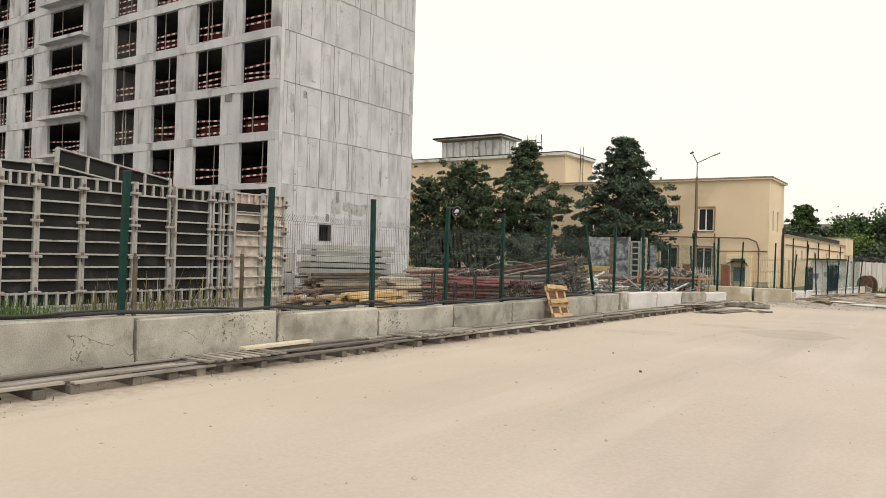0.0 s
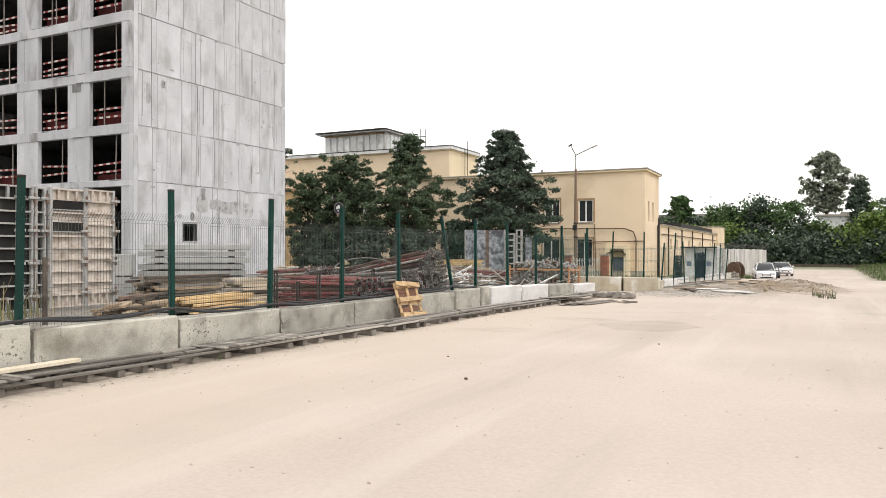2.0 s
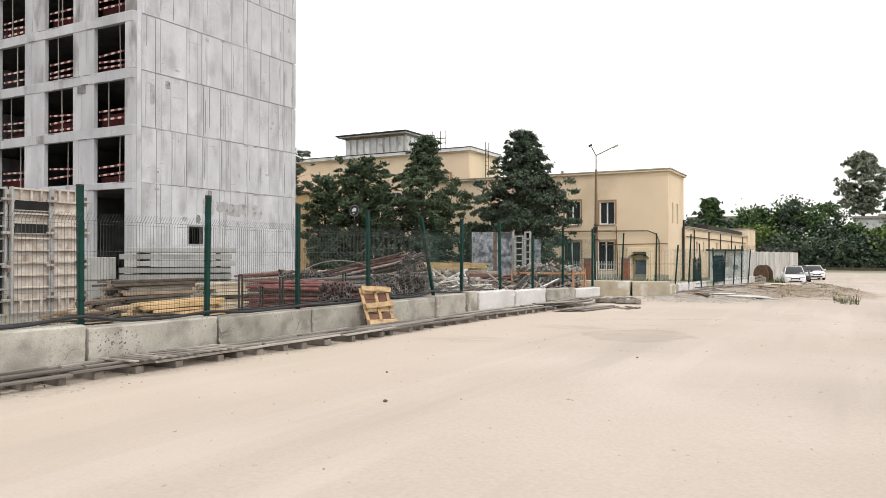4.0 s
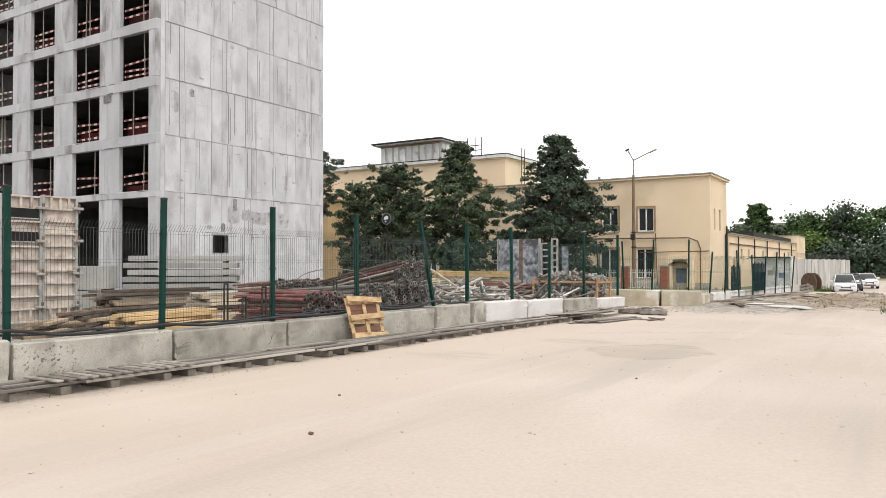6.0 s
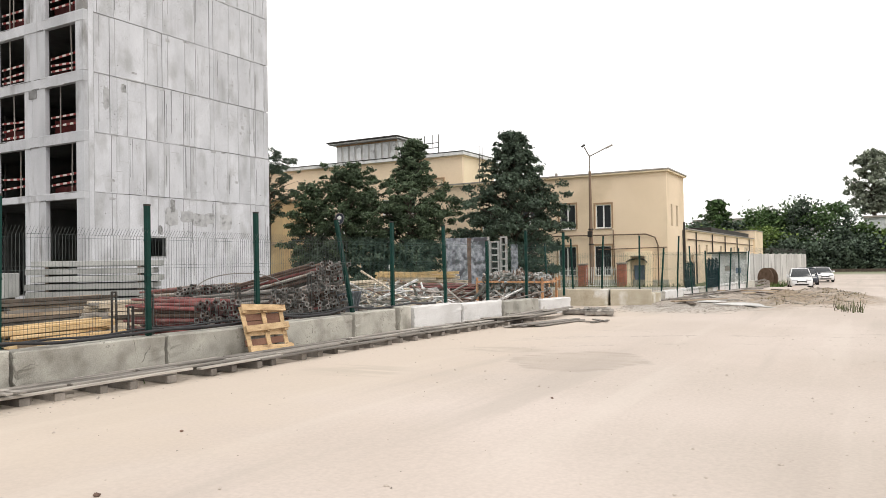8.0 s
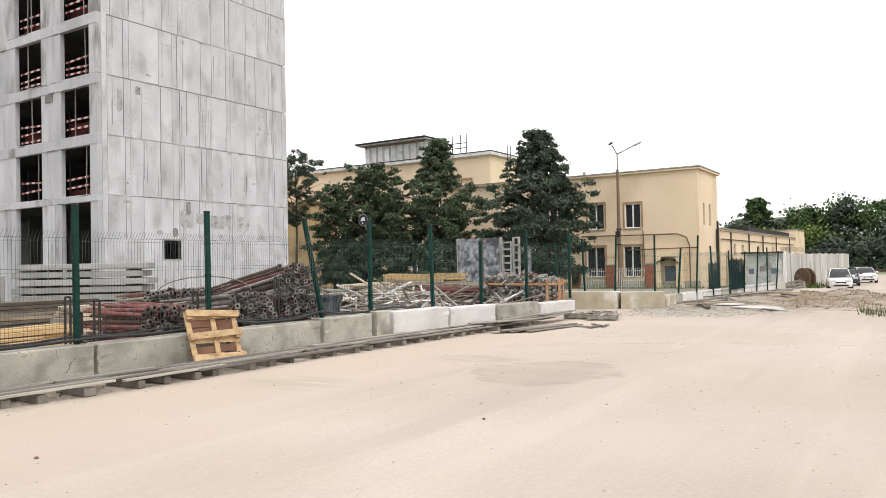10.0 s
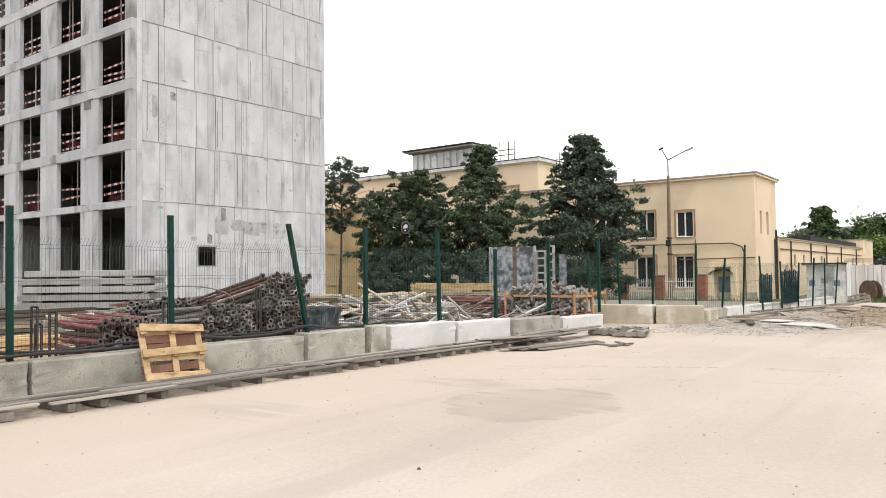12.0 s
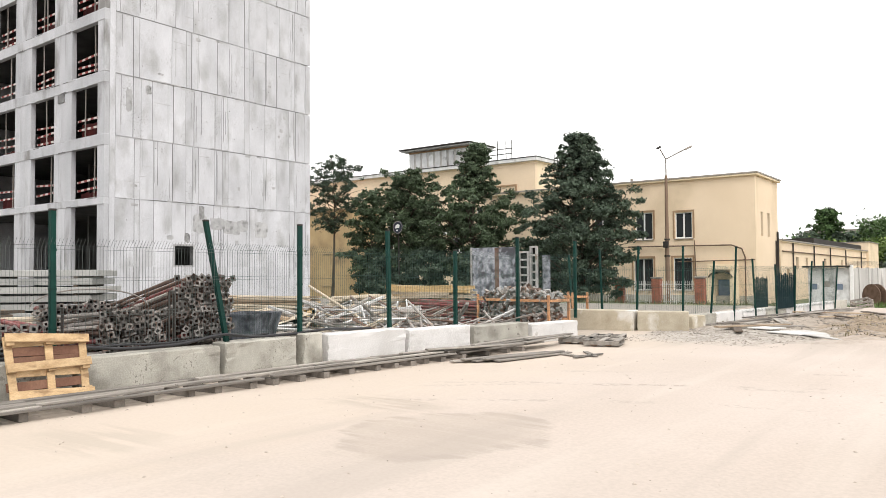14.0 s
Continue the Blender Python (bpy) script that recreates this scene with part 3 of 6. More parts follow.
def tower():
    t = thing("concrete_tower", "unfinished grey concrete tower with open window bays", "building")
    rnd = random.Random(3)
    # floor slabs, in the concrete darkened for the unlit interior
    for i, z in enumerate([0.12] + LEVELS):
        one_box("floor_slab", CONC_SHADED, t, -53.8, SX - 0.32, FRONT + 0.32, 46.9, z - 0.3, z - 0.02)
        one_box("floor_slab", CONC_SHADED, t, -77.8, -59.2, WY + 0.32, 46.9, z - 0.3, z - 0.02)
    # closed sides and back
    one_box("back_wall", CONC, t, -78, SX - 0.31, 46.92, 47.2, 0, TOP)
    one_box("return_wall", CONC, t, -59.15, -58.9, WY + 0.3, 45.0, 0, TOP)
    one_box("return_wall", CONC, t, -54.1, -53.85, FRONT + 0.3, 45.0, 0, TOP)
    one_box("recess_wall", CONC, t, -58.89, -54.11, 45.0, 45.25, 0, TOP)
    one_box("end_wall", CONC, t, -78.25, -78.0, WY, 47.2, 0, TOP)
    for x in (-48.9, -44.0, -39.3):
        one_box("partition", CONC_SHADED, t, x - 0.1, x + 0.1, FRONT + 4.0, 46.8, 0.15, TOP - 0.3)
    # front: bands and piers, storey by storey
    prev = 0.0
    for i, z in enumerate(LEVELS):
        sill = prev + 0.03 if i else 0.16
        head = z - 0.56 if i else z - 0.36
        for bays, a, b, fy in ((BAYS, -54.1, SX, FRONT), (WING, -78.0, -58.9, WY)):
            one_box("band", CONC, t, a, b, fy, fy + 0.3, head, z - 0.012, bev=0.012)
            one_box("band", CONC, t, a, b, fy + 0.02, fy + 0.3, z - 0.01, z + 0.03)
            # drips, lips and chipped edges along the band
            for k in range(9):
                x = rnd.uniform(a + 0.3, b - 1.5)
                one_box("mortar_lip", rnd.choice((CONC, PATCHC, JOINT)), t, x, x + rnd.uniform(0.3, 1.4), fy - rnd.uniform(0.004, 0.02), fy + 0.001, z - rnd.uniform(0.03, 0.05), z - 0.013 + rnd.uniform(0, 0.02))
                x = rnd.uniform(a + 0.3, b - 1.5)
                one_box("mortar_lip", rnd.choice((CONC, PATCHC, JOINT)), t, x, x + rnd.uniform(0.2, 0.9), fy - rnd.uniform(0.004, 0.012), fy + 0.001, head - 0.02, head + rnd.uniform(0.01, 0.05))
            if i == 0:
                one_box("plinth_wall", CONC, t, a, b, fy, fy + 0.3, 0, sill)
            u = a
            for c, d in bays + [(b, b)]:
                if c - u > 0.05:
                    # a pier is cast in two or three lifts side by side
                    cuts = [u, c] if c - u < 1.0 else [u, u + (c - u) * rnd.uniform(0.25, 0.4), c] if rnd.random() < 0.5 else [u, u + (c - u) * 0.3, u + (c - u) * rnd.uniform(0.6, 0.75), c]
                    for p, q in zip(cuts, cuts[1:]):
                        pr = rnd.uniform(0.02, 0.05)
                        one_box("pier", CONC, t, p + 0.012, q - 0.012, fy + pr, fy + 0.3, sill - 0.02, head + 0.02, bev=0.01)
                u = d
        # balcony slab of the wing
        if i:
            one_box("balcony_slab", CONC, t, -65.0, -58.4, WY - 0.85, WY - 0.005, prev - 0.22, prev + 0.05, bev=0.01)
        # barriers, nets and props in the bays
        for bays, fy in ((BAYS, FRONT), (WING, WY)):
            for c, d in bays:
                if i == 0:
                    continue
                w = d - c
                for h in ([0.62, 1.1] if rnd.random() < 0.65 else [0.35, 0.72, 1.2]):
                    bm = bmesh.new()
                    dz = rnd.uniform(-0.06, 0.06)
                    box(bm, -w / 2, w / 2, -0.02, 0.02, -0.055, 0.055)
                    o = part("barrier_rail", bm, STRIPE, t)
                    o.matrix_basis = pose((c + d) / 2, fy + 0.4, prev + h + dz, 0, rnd.choice((0, 0, 1, -1, 2.5, -2.5)), 0)
                if rnd.random() < 0.55:
                    hh = rnd.uniform(0.35, 0.95)
                    bm = bmesh.new()
                    k = 9
                    top = [bm.verts.new((c + w * j / k, fy + 0.6 + rnd.uniform(-0.03, 0.03), prev + hh + rnd.uniform(-0.07, 0.04))) for j in range(k + 1)]
                    low = [bm.verts.new((c + w * j / k, fy + 0.6 + rnd.uniform(-0.04, 0.04), prev)) for j in range(k + 1)]
                    for j in range(k):
                        bm.faces.new((low[j], low[j + 1], top[j + 1], top[j]))
                    part("safety_net", bm, REDNET, t)
                for j in range(rnd.choice((1, 1, 2))):
                    x = c + w * rnd.uniform(0.3, 0.75)
                    bm = bmesh.new()
                    rod(bm, (x, fy + 0.3, prev), (x + rnd.uniform(-0.08, 0.08), fy + 0.3, head), 0.035)
                    part("steel_prop", bm, GREYP, t)
        prev = z
    # a small vent on a pier
    one_box("vent_plate", JOINT, t, -39.75, -39.05, FRONT - 0.01, FRONT + 0.06, LEVELS[2] - 1.05, LEVELS[2] - 0.6)
    # side wall: backing with the joint set back, cast panels proud of it
    win = (37.3, 38.48, 2.28, 3.36)
    bm = bmesh.new()
    for u, v, a, b in holed(FRONT + 0.3, FAR - 0.2, 0, TOP, [win]):
        box(bm, SX - 0.3, SX - 0.02, u, v, a, b)
    part("side_wall", bm, JOINT, t)
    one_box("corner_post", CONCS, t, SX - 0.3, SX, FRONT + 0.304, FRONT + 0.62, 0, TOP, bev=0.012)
    for a, b, c, d in ((win[0] - 0.09, win[0], win[2] - 0.08, win[3] + 0.1), (win[1], win[1] + 0.1, win[2] - 0.08, win[3] + 0.1), (win[0], win[1], win[2] - 0.08, win[2]), (win[0], win[1], win[3], win[3] + 0.1)):
        one_box("window_frame", PATCHC, t, SX - 0.12, SX + 0.02, a, b, c, d)
    prev = 0.0
    for i, z in enumerate(LEVELS):
        edges = [FRONT + 0.63]
        for y in POURS:
            y += rnd.uniform(-0.06, 0.06) + (0.05 * i if rnd.random() < 0.3 else 0)
            if y - edges[-1] > 0.22 and rnd.random() < 0.86:
                edges.append(y)
        edges.append(FAR)
        for y, e in zip(edges, edges[1:]):
            pr = rnd.uniform(-0.006, 0.0)
            for a, b, c, d in holed(y, e - rnd.choice((0.014, 0.02, 0.026, 0.034, 0.045)), prev + 0.03, z - 0.018, [(win[0] - 0.09, win[1] + 0.1, win[2] - 0.08, win[3] + 0.1)] if i == 0 else []):
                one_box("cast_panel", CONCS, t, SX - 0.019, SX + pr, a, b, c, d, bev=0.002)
        # ragged pour joint: broken lips of laitance and open gaps
        y = FRONT + 0.63
        while y < FAR - 0.1:
            e = min(FAR, y + rnd.uniform(0.3, 2.2))
            if rnd.random() < 0.75:
                one_box("joint_lip", rnd.choice((CONC, PATCHC, CONCS)), t, SX - 0.018, SX + rnd.uniform(0.006, 0.03), y, e - 0.01, z + rnd.uniform(-0.015, 0.005), z + rnd.uniform(0.02, 0.07))
            if rnd.random() < 0.25:
                one_box("joint_lip", PATCHC, t, SX - 0.018, SX + 0.005, y, y + (e - y) * rnd.uniform(0.3, 0.8), z - rnd.uniform(0.06, 0.16), z - 0.02)
            y = e
        # fins, seams and short scars
        for k in range(9):
            y, a = rnd.choice(POURS) + rnd.uniform(0.05, 0.3), rnd.uniform(prev + 0.06, z - 1.6)
            one_box("open_seam", JOINT, t, SX - 0.01, SX + 0.003, y, y + rnd.uniform(0.014, 0.026), a, min(z - 0.04, a + rnd.uniform(1.2, 3.2)))
        for k in range(9):
            y, a = rnd.choice(POURS) + rnd.uniform(-0.2, 0.2), rnd.uniform(prev + 0.1, z - 1.4)
            one_box("mortar_fin", rnd.choice((PATCHC, CONC, PATCHC)), t, SX - 0.01, SX + rnd.uniform(0.006, 0.014), y, y + rnd.uniform(0.012, 0.03), a, min(z - 0.06, a + rnd.uniform(0.6, 2.4)))
        for k in range(5):
            y, a = rnd.uniform(FRONT + 1.0, 45.8), rnd.uniform(prev + 0.4, z - 0.4)
            one_box("mortar_fin", PATCHC, t, SX - 0.01, SX + 0.006, y, y + rnd.uniform(0.25, 1.1), a, a + rnd.uniform(0.012, 0.025))
        for k in range(4):
            y, a = rnd.uniform(FRONT + 1.0, 46.5), rnd.uniform(prev + 0.3, z - 0.3)
            part("mortar_smear", ragged(y, y + rnd.uniform(0.1, 0.5), a, a + rnd.uniform(0.08, 0.3), SX - 0.005, SX + 0.005, rnd.random()), PATCHC, t)
        prev = z
    # patched and broken spots on the lowest storeys
    for n, (a, b, c, d) in enumerate(((38.45, 39.4, 4.1, 5.2), (38.85, 39.2, 4.9, 5.7), (37.92, 38.26, 3.55, 4.1), (39.6, 40.6, 4.35, 5.05), (40.5, 41.7, 4.1, 4.95), (41.5, 42.3, 4.3, 5.0), (42.8, 43.78, 3.98, 5.0), (35.5, 35.85, 11.45, 11.95), (34.4, 34.75, 10.3, 11.6))):
        part("repair_patch", ragged(a, b, c, d, SX - 0.005, SX + (0.014 if n % 2 else 0.009), n), PATCHD if n in (1, 2, 7) else PATCHC, t)
    for k in range(40):
        y, z = rnd.uniform(34.2, 46.8), rnd.choice(LEVELS[:5]) - rnd.uniform(0.4, 2.9)
        one_box("tie_hole", JOINT, t, SX - 0.005, SX + 0.004, y, y + 0.045, z, z + 0.045)


tower()


# ---- yellow houses ----
def window(parent, x0, x1, z0, z1, y, bars=False, trim=True):
    w = thing("window", "", "")
    w.parent = parent
    one_box("pane", GLASS, w, x0 + 0.05, x1 - 0.05, y + 0.14, y + 0.16, z0 + 0.05, z1 - 0.05)
    bm = bmesh.new()
    for a, b, c, d in ((x0, x0 + 0.07, z0, z1), (x1 - 0.07, x1, z0, z1), (x0 + 0.07, x1 - 0.07, z0, z0 + 0.07), (x0 + 0.07, x1 - 0.07, z1 - 0.07, z1), ((x0 + x1) / 2 - 0.06, (x0 + x1) / 2 + 0.06, z0 + 0.07, z1 - 0.07)):
        box(bm, a, b, y + 0.08, y + 0.18, c, d)
    if not bars:
        box(bm, x0 + 0.07, (x0 + x1) / 2 - 0.06, y + 0.1, y + 0.17, z0 + 0.07, z0 + 0.12)
    part("frame", bm, WHITEP, w)
    one_box("sill", CORN, w, x0 - 0.1, x1 + 0.1, y - 0.1, y + 0.02, z0 - 0.08, z0 - 0.01)
    # near-black sheet behind the pane, added as the shade of the room
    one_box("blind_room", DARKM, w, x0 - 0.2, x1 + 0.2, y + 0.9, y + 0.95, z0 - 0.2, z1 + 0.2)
    if trim:
        bm = bmesh.new()
        for a, b, c, d in ((x0 - 0.2, x0 - 0.06, z0, z1 + 0.06), (x1 + 0.06, x1 + 0.2, z0, z1 + 0.06), (x0 - 0.2, x1 + 0.2, z1 + 0.06, z1 + 0.2)):
            box(bm, a, b, y - 0.035, y, c, d)
        part("surround", bm, YTRIM, w)
    if bars:
        bm = bmesh.new()
        for k in range(6):
            x = x0 + (x1 - x0) * (k + 0.5) / 6
            rod(bm, (x, y + 0.02, z0), (x, y + 0.02, z1), 0.014, seg=5)
        part("window_grille", bm, DARKM, w)
    return w


def yellow_house():
    h = thing("yellow_house", "two-storey yellow stucco house with flat roof", "house")
    y0, x0, x1, top, g = 76.4, -41.0, -14.55, 9.5, -1.05
    holes = [(-24.65, -23.1, 4.6, 6.95), (-21.1, -19.65, 4.6, 6.8), (-24.85, -23.1, 0.2, 2.95), (-21.3, -19.7, 0.2, 2.95), (-28.6, -27.0, 4.6, 6.9), (-33.0, -31.4, 4.6, 6.9), (-17.65, -16.55, -1.0, 1.15)]
    bm = bmesh.new()
    for a, b, c, d in holed(x0, x1, g, top, holes):
        box(bm, a, b, y0, y0 + 0.4, c, d)
    part("front_wall", bm, YWALL, h)
    side = [(77.95, 78.65, 4.68, 6.65), (80.1, 80.85, 4.68, 6.65)]
    bm = bmesh.new()
    for a, b, c, d in holed(y0 + 0.4, 83.2, g, top, side):
        box(bm, x1 - 0.4, x1, a, b, c, d)
    part("side_wall", bm, YWALL, h)
    for a, b, c, d in side:
        w = thing("narrow_window", "", "")
        w.parent = h
        one_box("pane", GLASS, w, x1 - 0.2, x1 - 0.18, a, b, c, d)
        one_box("frame", WHITEP, w, x1 - 0.24, x1 - 0.16, (a + b) / 2 - 0.04, (a + b) / 2 + 0.04, c, d)
    one_box("back_wall", YWALL, h, x0, x1, 83.2, 83.5, g, top)
    one_box("roof", CORN, h, x0, x1 - 0.02, y0 + 0.05, 83.45, top - 0.3, top - 0.02)
    for e, (a, b, c, d) in enumerate(((x0, x1 + 0.25, y0 - 0.25, y0 + 0.3), (x1 - 0.3, x1 + 0.25, y0 + 0.3, 83.7))):
        one_box("cornice", YWALLP, h, a, b, c, d, top, top + 0.16, bev=0.02)
        one_box("roof_flashing", CORN, h, a - 0.05, b + 0.05, c - 0.05, d, top + 0.16, top + 0.28, bev=0.01)
    for k, (a, b, c, d) in enumerate(holes[:6]):
        window(h, a, b, c, d, y0, bars=k in (2, 3))
    # pipes along the wall
    bm = bmesh.new()
    for a, b in (((-25.3, 4.0), (-16.4, 3.92)), ((-16.4, 3.92), (-15.6, 3.6)), ((-15.6, 3.6), (-15.35, 2.9)), ((-15.35, 2.9), (-15.35, -0.9))):
        rod(bm, (a[0], y0 - 0.2, a[1]), (b[0], y0 - 0.2, b[1]), 0.055)
    part("gas_pipe", bm, POLEC, h)
    bm = bmesh.new()
    rod(bm, (-20.9, y0 - 0.12, 2.62), (-14.6, y0 - 0.12, 2.7), 0.045)
    rod(bm, (-19.45, y0 - 0.12, 4.4), (-19.3, y0 - 0.12, -0.5), 0.045)
    part("thin_pipe", bm, POLEC, h)
    bm = bmesh.new()
    rod(bm, (x1 + 0.1, 83.0, g), (x1 + 0.1, 83.0, 5.2), 0.09)
    rod(bm, (x1 + 0.1, 82.4, g), (x1 + 0.1, 82.4, 4.4), 0.06)
    part("downpipe", bm, DARKM, h)
    # entrance
    one_box("door", BLUED, h, -17.6, -16.6, y0 + 0.1, y0 + 0.16, -1.0, 1.1, label="blue-grey steel door")
    bm = bmesh.new()
    k = 8
    for j in range(k):
        a0, a1 = math.pi * j / k, math.pi * (j + 1) / k
        p = [(-17.1 - 0.95 * math.cos(a), 1.35 + 0.4 * math.sin(a)) for a in (a0, a1)]
        vs = [bm.verts.new(v) for v in ((p[0][0], y0 - 1.1, p[0][1]), (p[1][0], y0 - 1.1, p[1][1]), (p[1][0], y0, p[1][1]), (p[0][0], y0, p[0][1]))]
        bm.faces.new(vs)
        vs = [bm.verts.new((v.co.x, v.co.y, v.co.z - 0.08)) for v in vs]
        bm.faces.new(vs[::-1])
    part("canopy", bm, DARKM, h)
    one_box("porch_wall", YWALLP, h, -18.25, -17.75, y0 - 0.9, y0 - 0.02, g, 1.9, bev=0.02)
    one_box("porch_wall", YWALLP, h, -16.4, -15.9, y0 - 0.9, y0 - 0.02, g, 1.9, bev=0.02)
    one_box("porch_head", YWALLP, h, -18.25, -15.9, y0 - 0.6, y0 - 0.03, 1.92, 2.35, bev=0.02)
    one_box("base_band", GREYWALL, h, x0, x1 + 0.03, y0 - 0.04, y0 - 0.005, g, -0.2)
    one_box("roof_stub", CORN, h, -25.2, -25.0, y0 + 0.3, y0 + 0.5, top + 0.2, top + 0.6)


yellow_house()


def long_annex():
    a = thing("low_annex", "long single-storey yellow annex with flat roof", "building")
    x = -14.5
    y0, y1 = 84.0, 141.0
    openings = [(86.2, 87.4, -0.9, 2.0), (90.0, 91.0, 2.0, 3.1), (94.0, 95.0, 2.0, 3.1), (103, 104.2, 2.0, 3.1), (113, 114.2, 2.0, 3.1), (124, 125.2, 2.0, 3.1)]
    bm = bmesh.new()
    for u, v, c, d in holed(y0, y1, -1.0, 4.35, openings):
        box(bm, x - 0.35, x, u, v, c, d)
    part("front_wall", bm, YWALL, a)
    one_box("back_wall", YWALL, a, x - 6.3, x - 6, y0, y1, -1, 4.35)
    one_box("end_wall", YWALL, a, x - 5.99, x - 0.36, y0, y0 + 0.3, -1, 4.35)
    one_box("cornice", YWALLP, a, x - 6.1, x + 0.14, y0 - 0.02, y1, 4.352, 4.47, bev=0.01)
    one_box("roof", CORN, a, x - 6.2, x + 0.24, y0 - 0.04, y1, 4.474, 4.6, bev=0.01)
    one_box("end_parapet", YWALL, a, x - 3, x + 0.3, y1 - 9, y1 + 0.3, -1, 5.75, bev=0.02)
    one_box("parapet_cap", CORN, a, x - 3.1, x + 0.4, y1 - 9.1, y1 + 0.4, 5.752, 5.86)
    one_box("dark_roof_box", DARKM, a, x - 5, x - 0.6, y1 - 40, y1 - 9.2, 4.602, 5.3)
    for n, (u, v, c, d) in enumerate(openings):
        if n == 0:
            one_box("door", YTRIM, a, x - 0.2, x - 0.14, u + 0.01, v - 0.01, c, d - 0.01)
        else:
            w = one_box("window", GLASS, a, x - 0.2, x - 0.17, u + 0.01, v - 0.01, c + 0.01, d - 0.01)
            one_box("frame", WHITEP, w, x - 0.21, x - 0.15, (u + v) / 2 - 0.04, (u + v) / 2 + 0.04, c + 0.02, d - 0.02)
    for y in (88.4, 97.5, 106, 115.5, 127):
        bm = bmesh.new()
        rod(bm, (x + 0.1, y, -1), (x + 0.1, y, 4.34), 0.07)
        part("downpipe", bm, DARKM, a)
    bm = bmesh.new()
    rod(bm, (x + 0.09, y0 + 0.4, 3.55), (x + 0.09, y1 - 10, 3.5), 0.05)
    part("gas_pipe", bm, POLEC, a)


long_annex()


def upper_house():
    h = thing("tall_yellow_hall", "tall yellow hall with pale roof penthouse behind trees", "building")
    y0, x1 = 85.0, -39.75
    bm = bmesh.new()
    holes = []
    for k in range(8):
        for z in (0.4, 4.2, 7.6):
            holes.append((-68 + k * 3.4, -66.4 + k * 3.4, z, z + 1.9))
    for a, b, c, d in holed(-78, x1, -1.2, 14.0, holes):
        box(bm, a, b, y0, y0 + 0.4, c, d)
    part("front_wall", bm, YWALL, h)
    one_box("side_wall", YWALLP, h, x1 - 0.4, x1, y0 + 0.4, 93, -1.2, 14.0)
    one_box("back_wall", YWALLP, h, -78, x1, 93, 93.4, -1.2, 14.0)
    one_box("roof", CORN, h, -77.9, x1 - 0.42, y0 + 0.41, 92.98, 13.6, 13.95)
    for mat, e, c, d in ((YWALLP, 0.15, 14.0, 14.12), (WALLW, 0.38, 14.12, 14.5), (DARKM, 0.42, 14.504, 14.6)):
        one_box("cornice", mat, h, -78, x1 + e, y0 - e, 93.4, c, d, bev=0.02)
    for k in range(8):
        for z in (0.4, 4.2, 7.6):
            x = -68 + k * 3.4
            window(h, x, x + 1.6, z, z + 1.9, y0, trim=False)
    bm = bmesh.new()
    for a, b, c, d in ((-46.5, -42.1, 11.5, 11.7), (-42.3, -42.1, 4, 11.5), (-42.1, x1, 10.35, 10.5)):
        box(bm, a, b, y0 - 0.12, y0 - 0.01, c, d)
    part("string_course", bm, YTRIM, h)
    one_box("string_course", YTRIM, h, x1 + 0.005, x1 + 0.1, y0 + 0.4, 93, 10.35, 10.5)
    for x, z in ((-52.3, 6.4), (-48.4, 6.3), (-47.1, 6.7)):
        one_box("air_conditioner", WHITEP, h, x, x + 0.9, y0 - 0.5, y0 - 0.05, z, z + 0.7, bev=0.03, label="white outdoor air conditioning unit")
    # lower wing at the far end, its ochre wall coloured as if in shade
    one_box("low_wing", YWALLSHADE, h, -84, -62.7, 80.0, 84.98, -1.2, 9.9, label="lower wing with brown cornice")
    one_box("low_cornice", YTRIM, h, -84.2, -62.4, 79.7, 84.95, 9.7, 10.0)
    for x, z in ((-72.6, 4.4), (-72.6, 0.6), (-67.7, 4.4), (-67.7, 0.4), (-64.9, 4.4)):
        window(h, x, x + 1.3, z, z + 1.9, 79.98, trim=False)
    # penthouse
    p = one_box("penthouse", WALLC, h, -60.4, -50.8, 88.3, 92.6, 14.3, 17.5, label="ribbed grey penthouse")
    for k in range(9):
        x = -60.3 + k * 1.06
        one_box("fin", WALLW, p, x, x + 0.72, 88.16, 88.29, 14.4, 17.2, bev=0.02)
    for k in range(4):
        y = 88.4 + k * 1.06
        one_box("fin", WALLW, p, -50.79, -50.66, y, y + 0.78, 14.4, 17.2, bev=0.02)
    one_box("penthouse_roof", WALLW, p, -61.2, -50.3, 87.5, 93.0, 17.5, 17.66, bev=0.02)
    one_box("roof_felt", DARKM, p, -61.4, -50.2, 87.3, 93.2, 17.67, 17.84, bev=0.03)
    # brown strip that paints the roof overhang's shade onto the wall top
    one_box("shadow_joint", YTRIM, p, -60.4, -50.8, 88.2, 88.29, 17.25, 17.45)
    bm = bmesh.new()
    for x in (-46.6, -45.4, -44.6):
        rod(bm, (x, 88, 14.3), (x, 88, 17.4), 0.05)
    for z in (15.8, 16.4):
        rod(bm, (-48, 88, z), (-44.6, 88, z), 0.05)
    part("roof_railing", bm, DARKM, h)
    bm = bmesh.new()
    for k in range(6):
        rod(bm, (-39.3, 88.5, 12.2 + k * 0.5), (-39.3, 89.3, 12.2 + k * 0.5), 0.03)
    for y in (88.5, 89.3):
        rod(bm, (-39.3, y, 10.8), (-39.3, y, 15.6), 0.04)
    part("ladder", bm, DARKM, h)


upper_house()


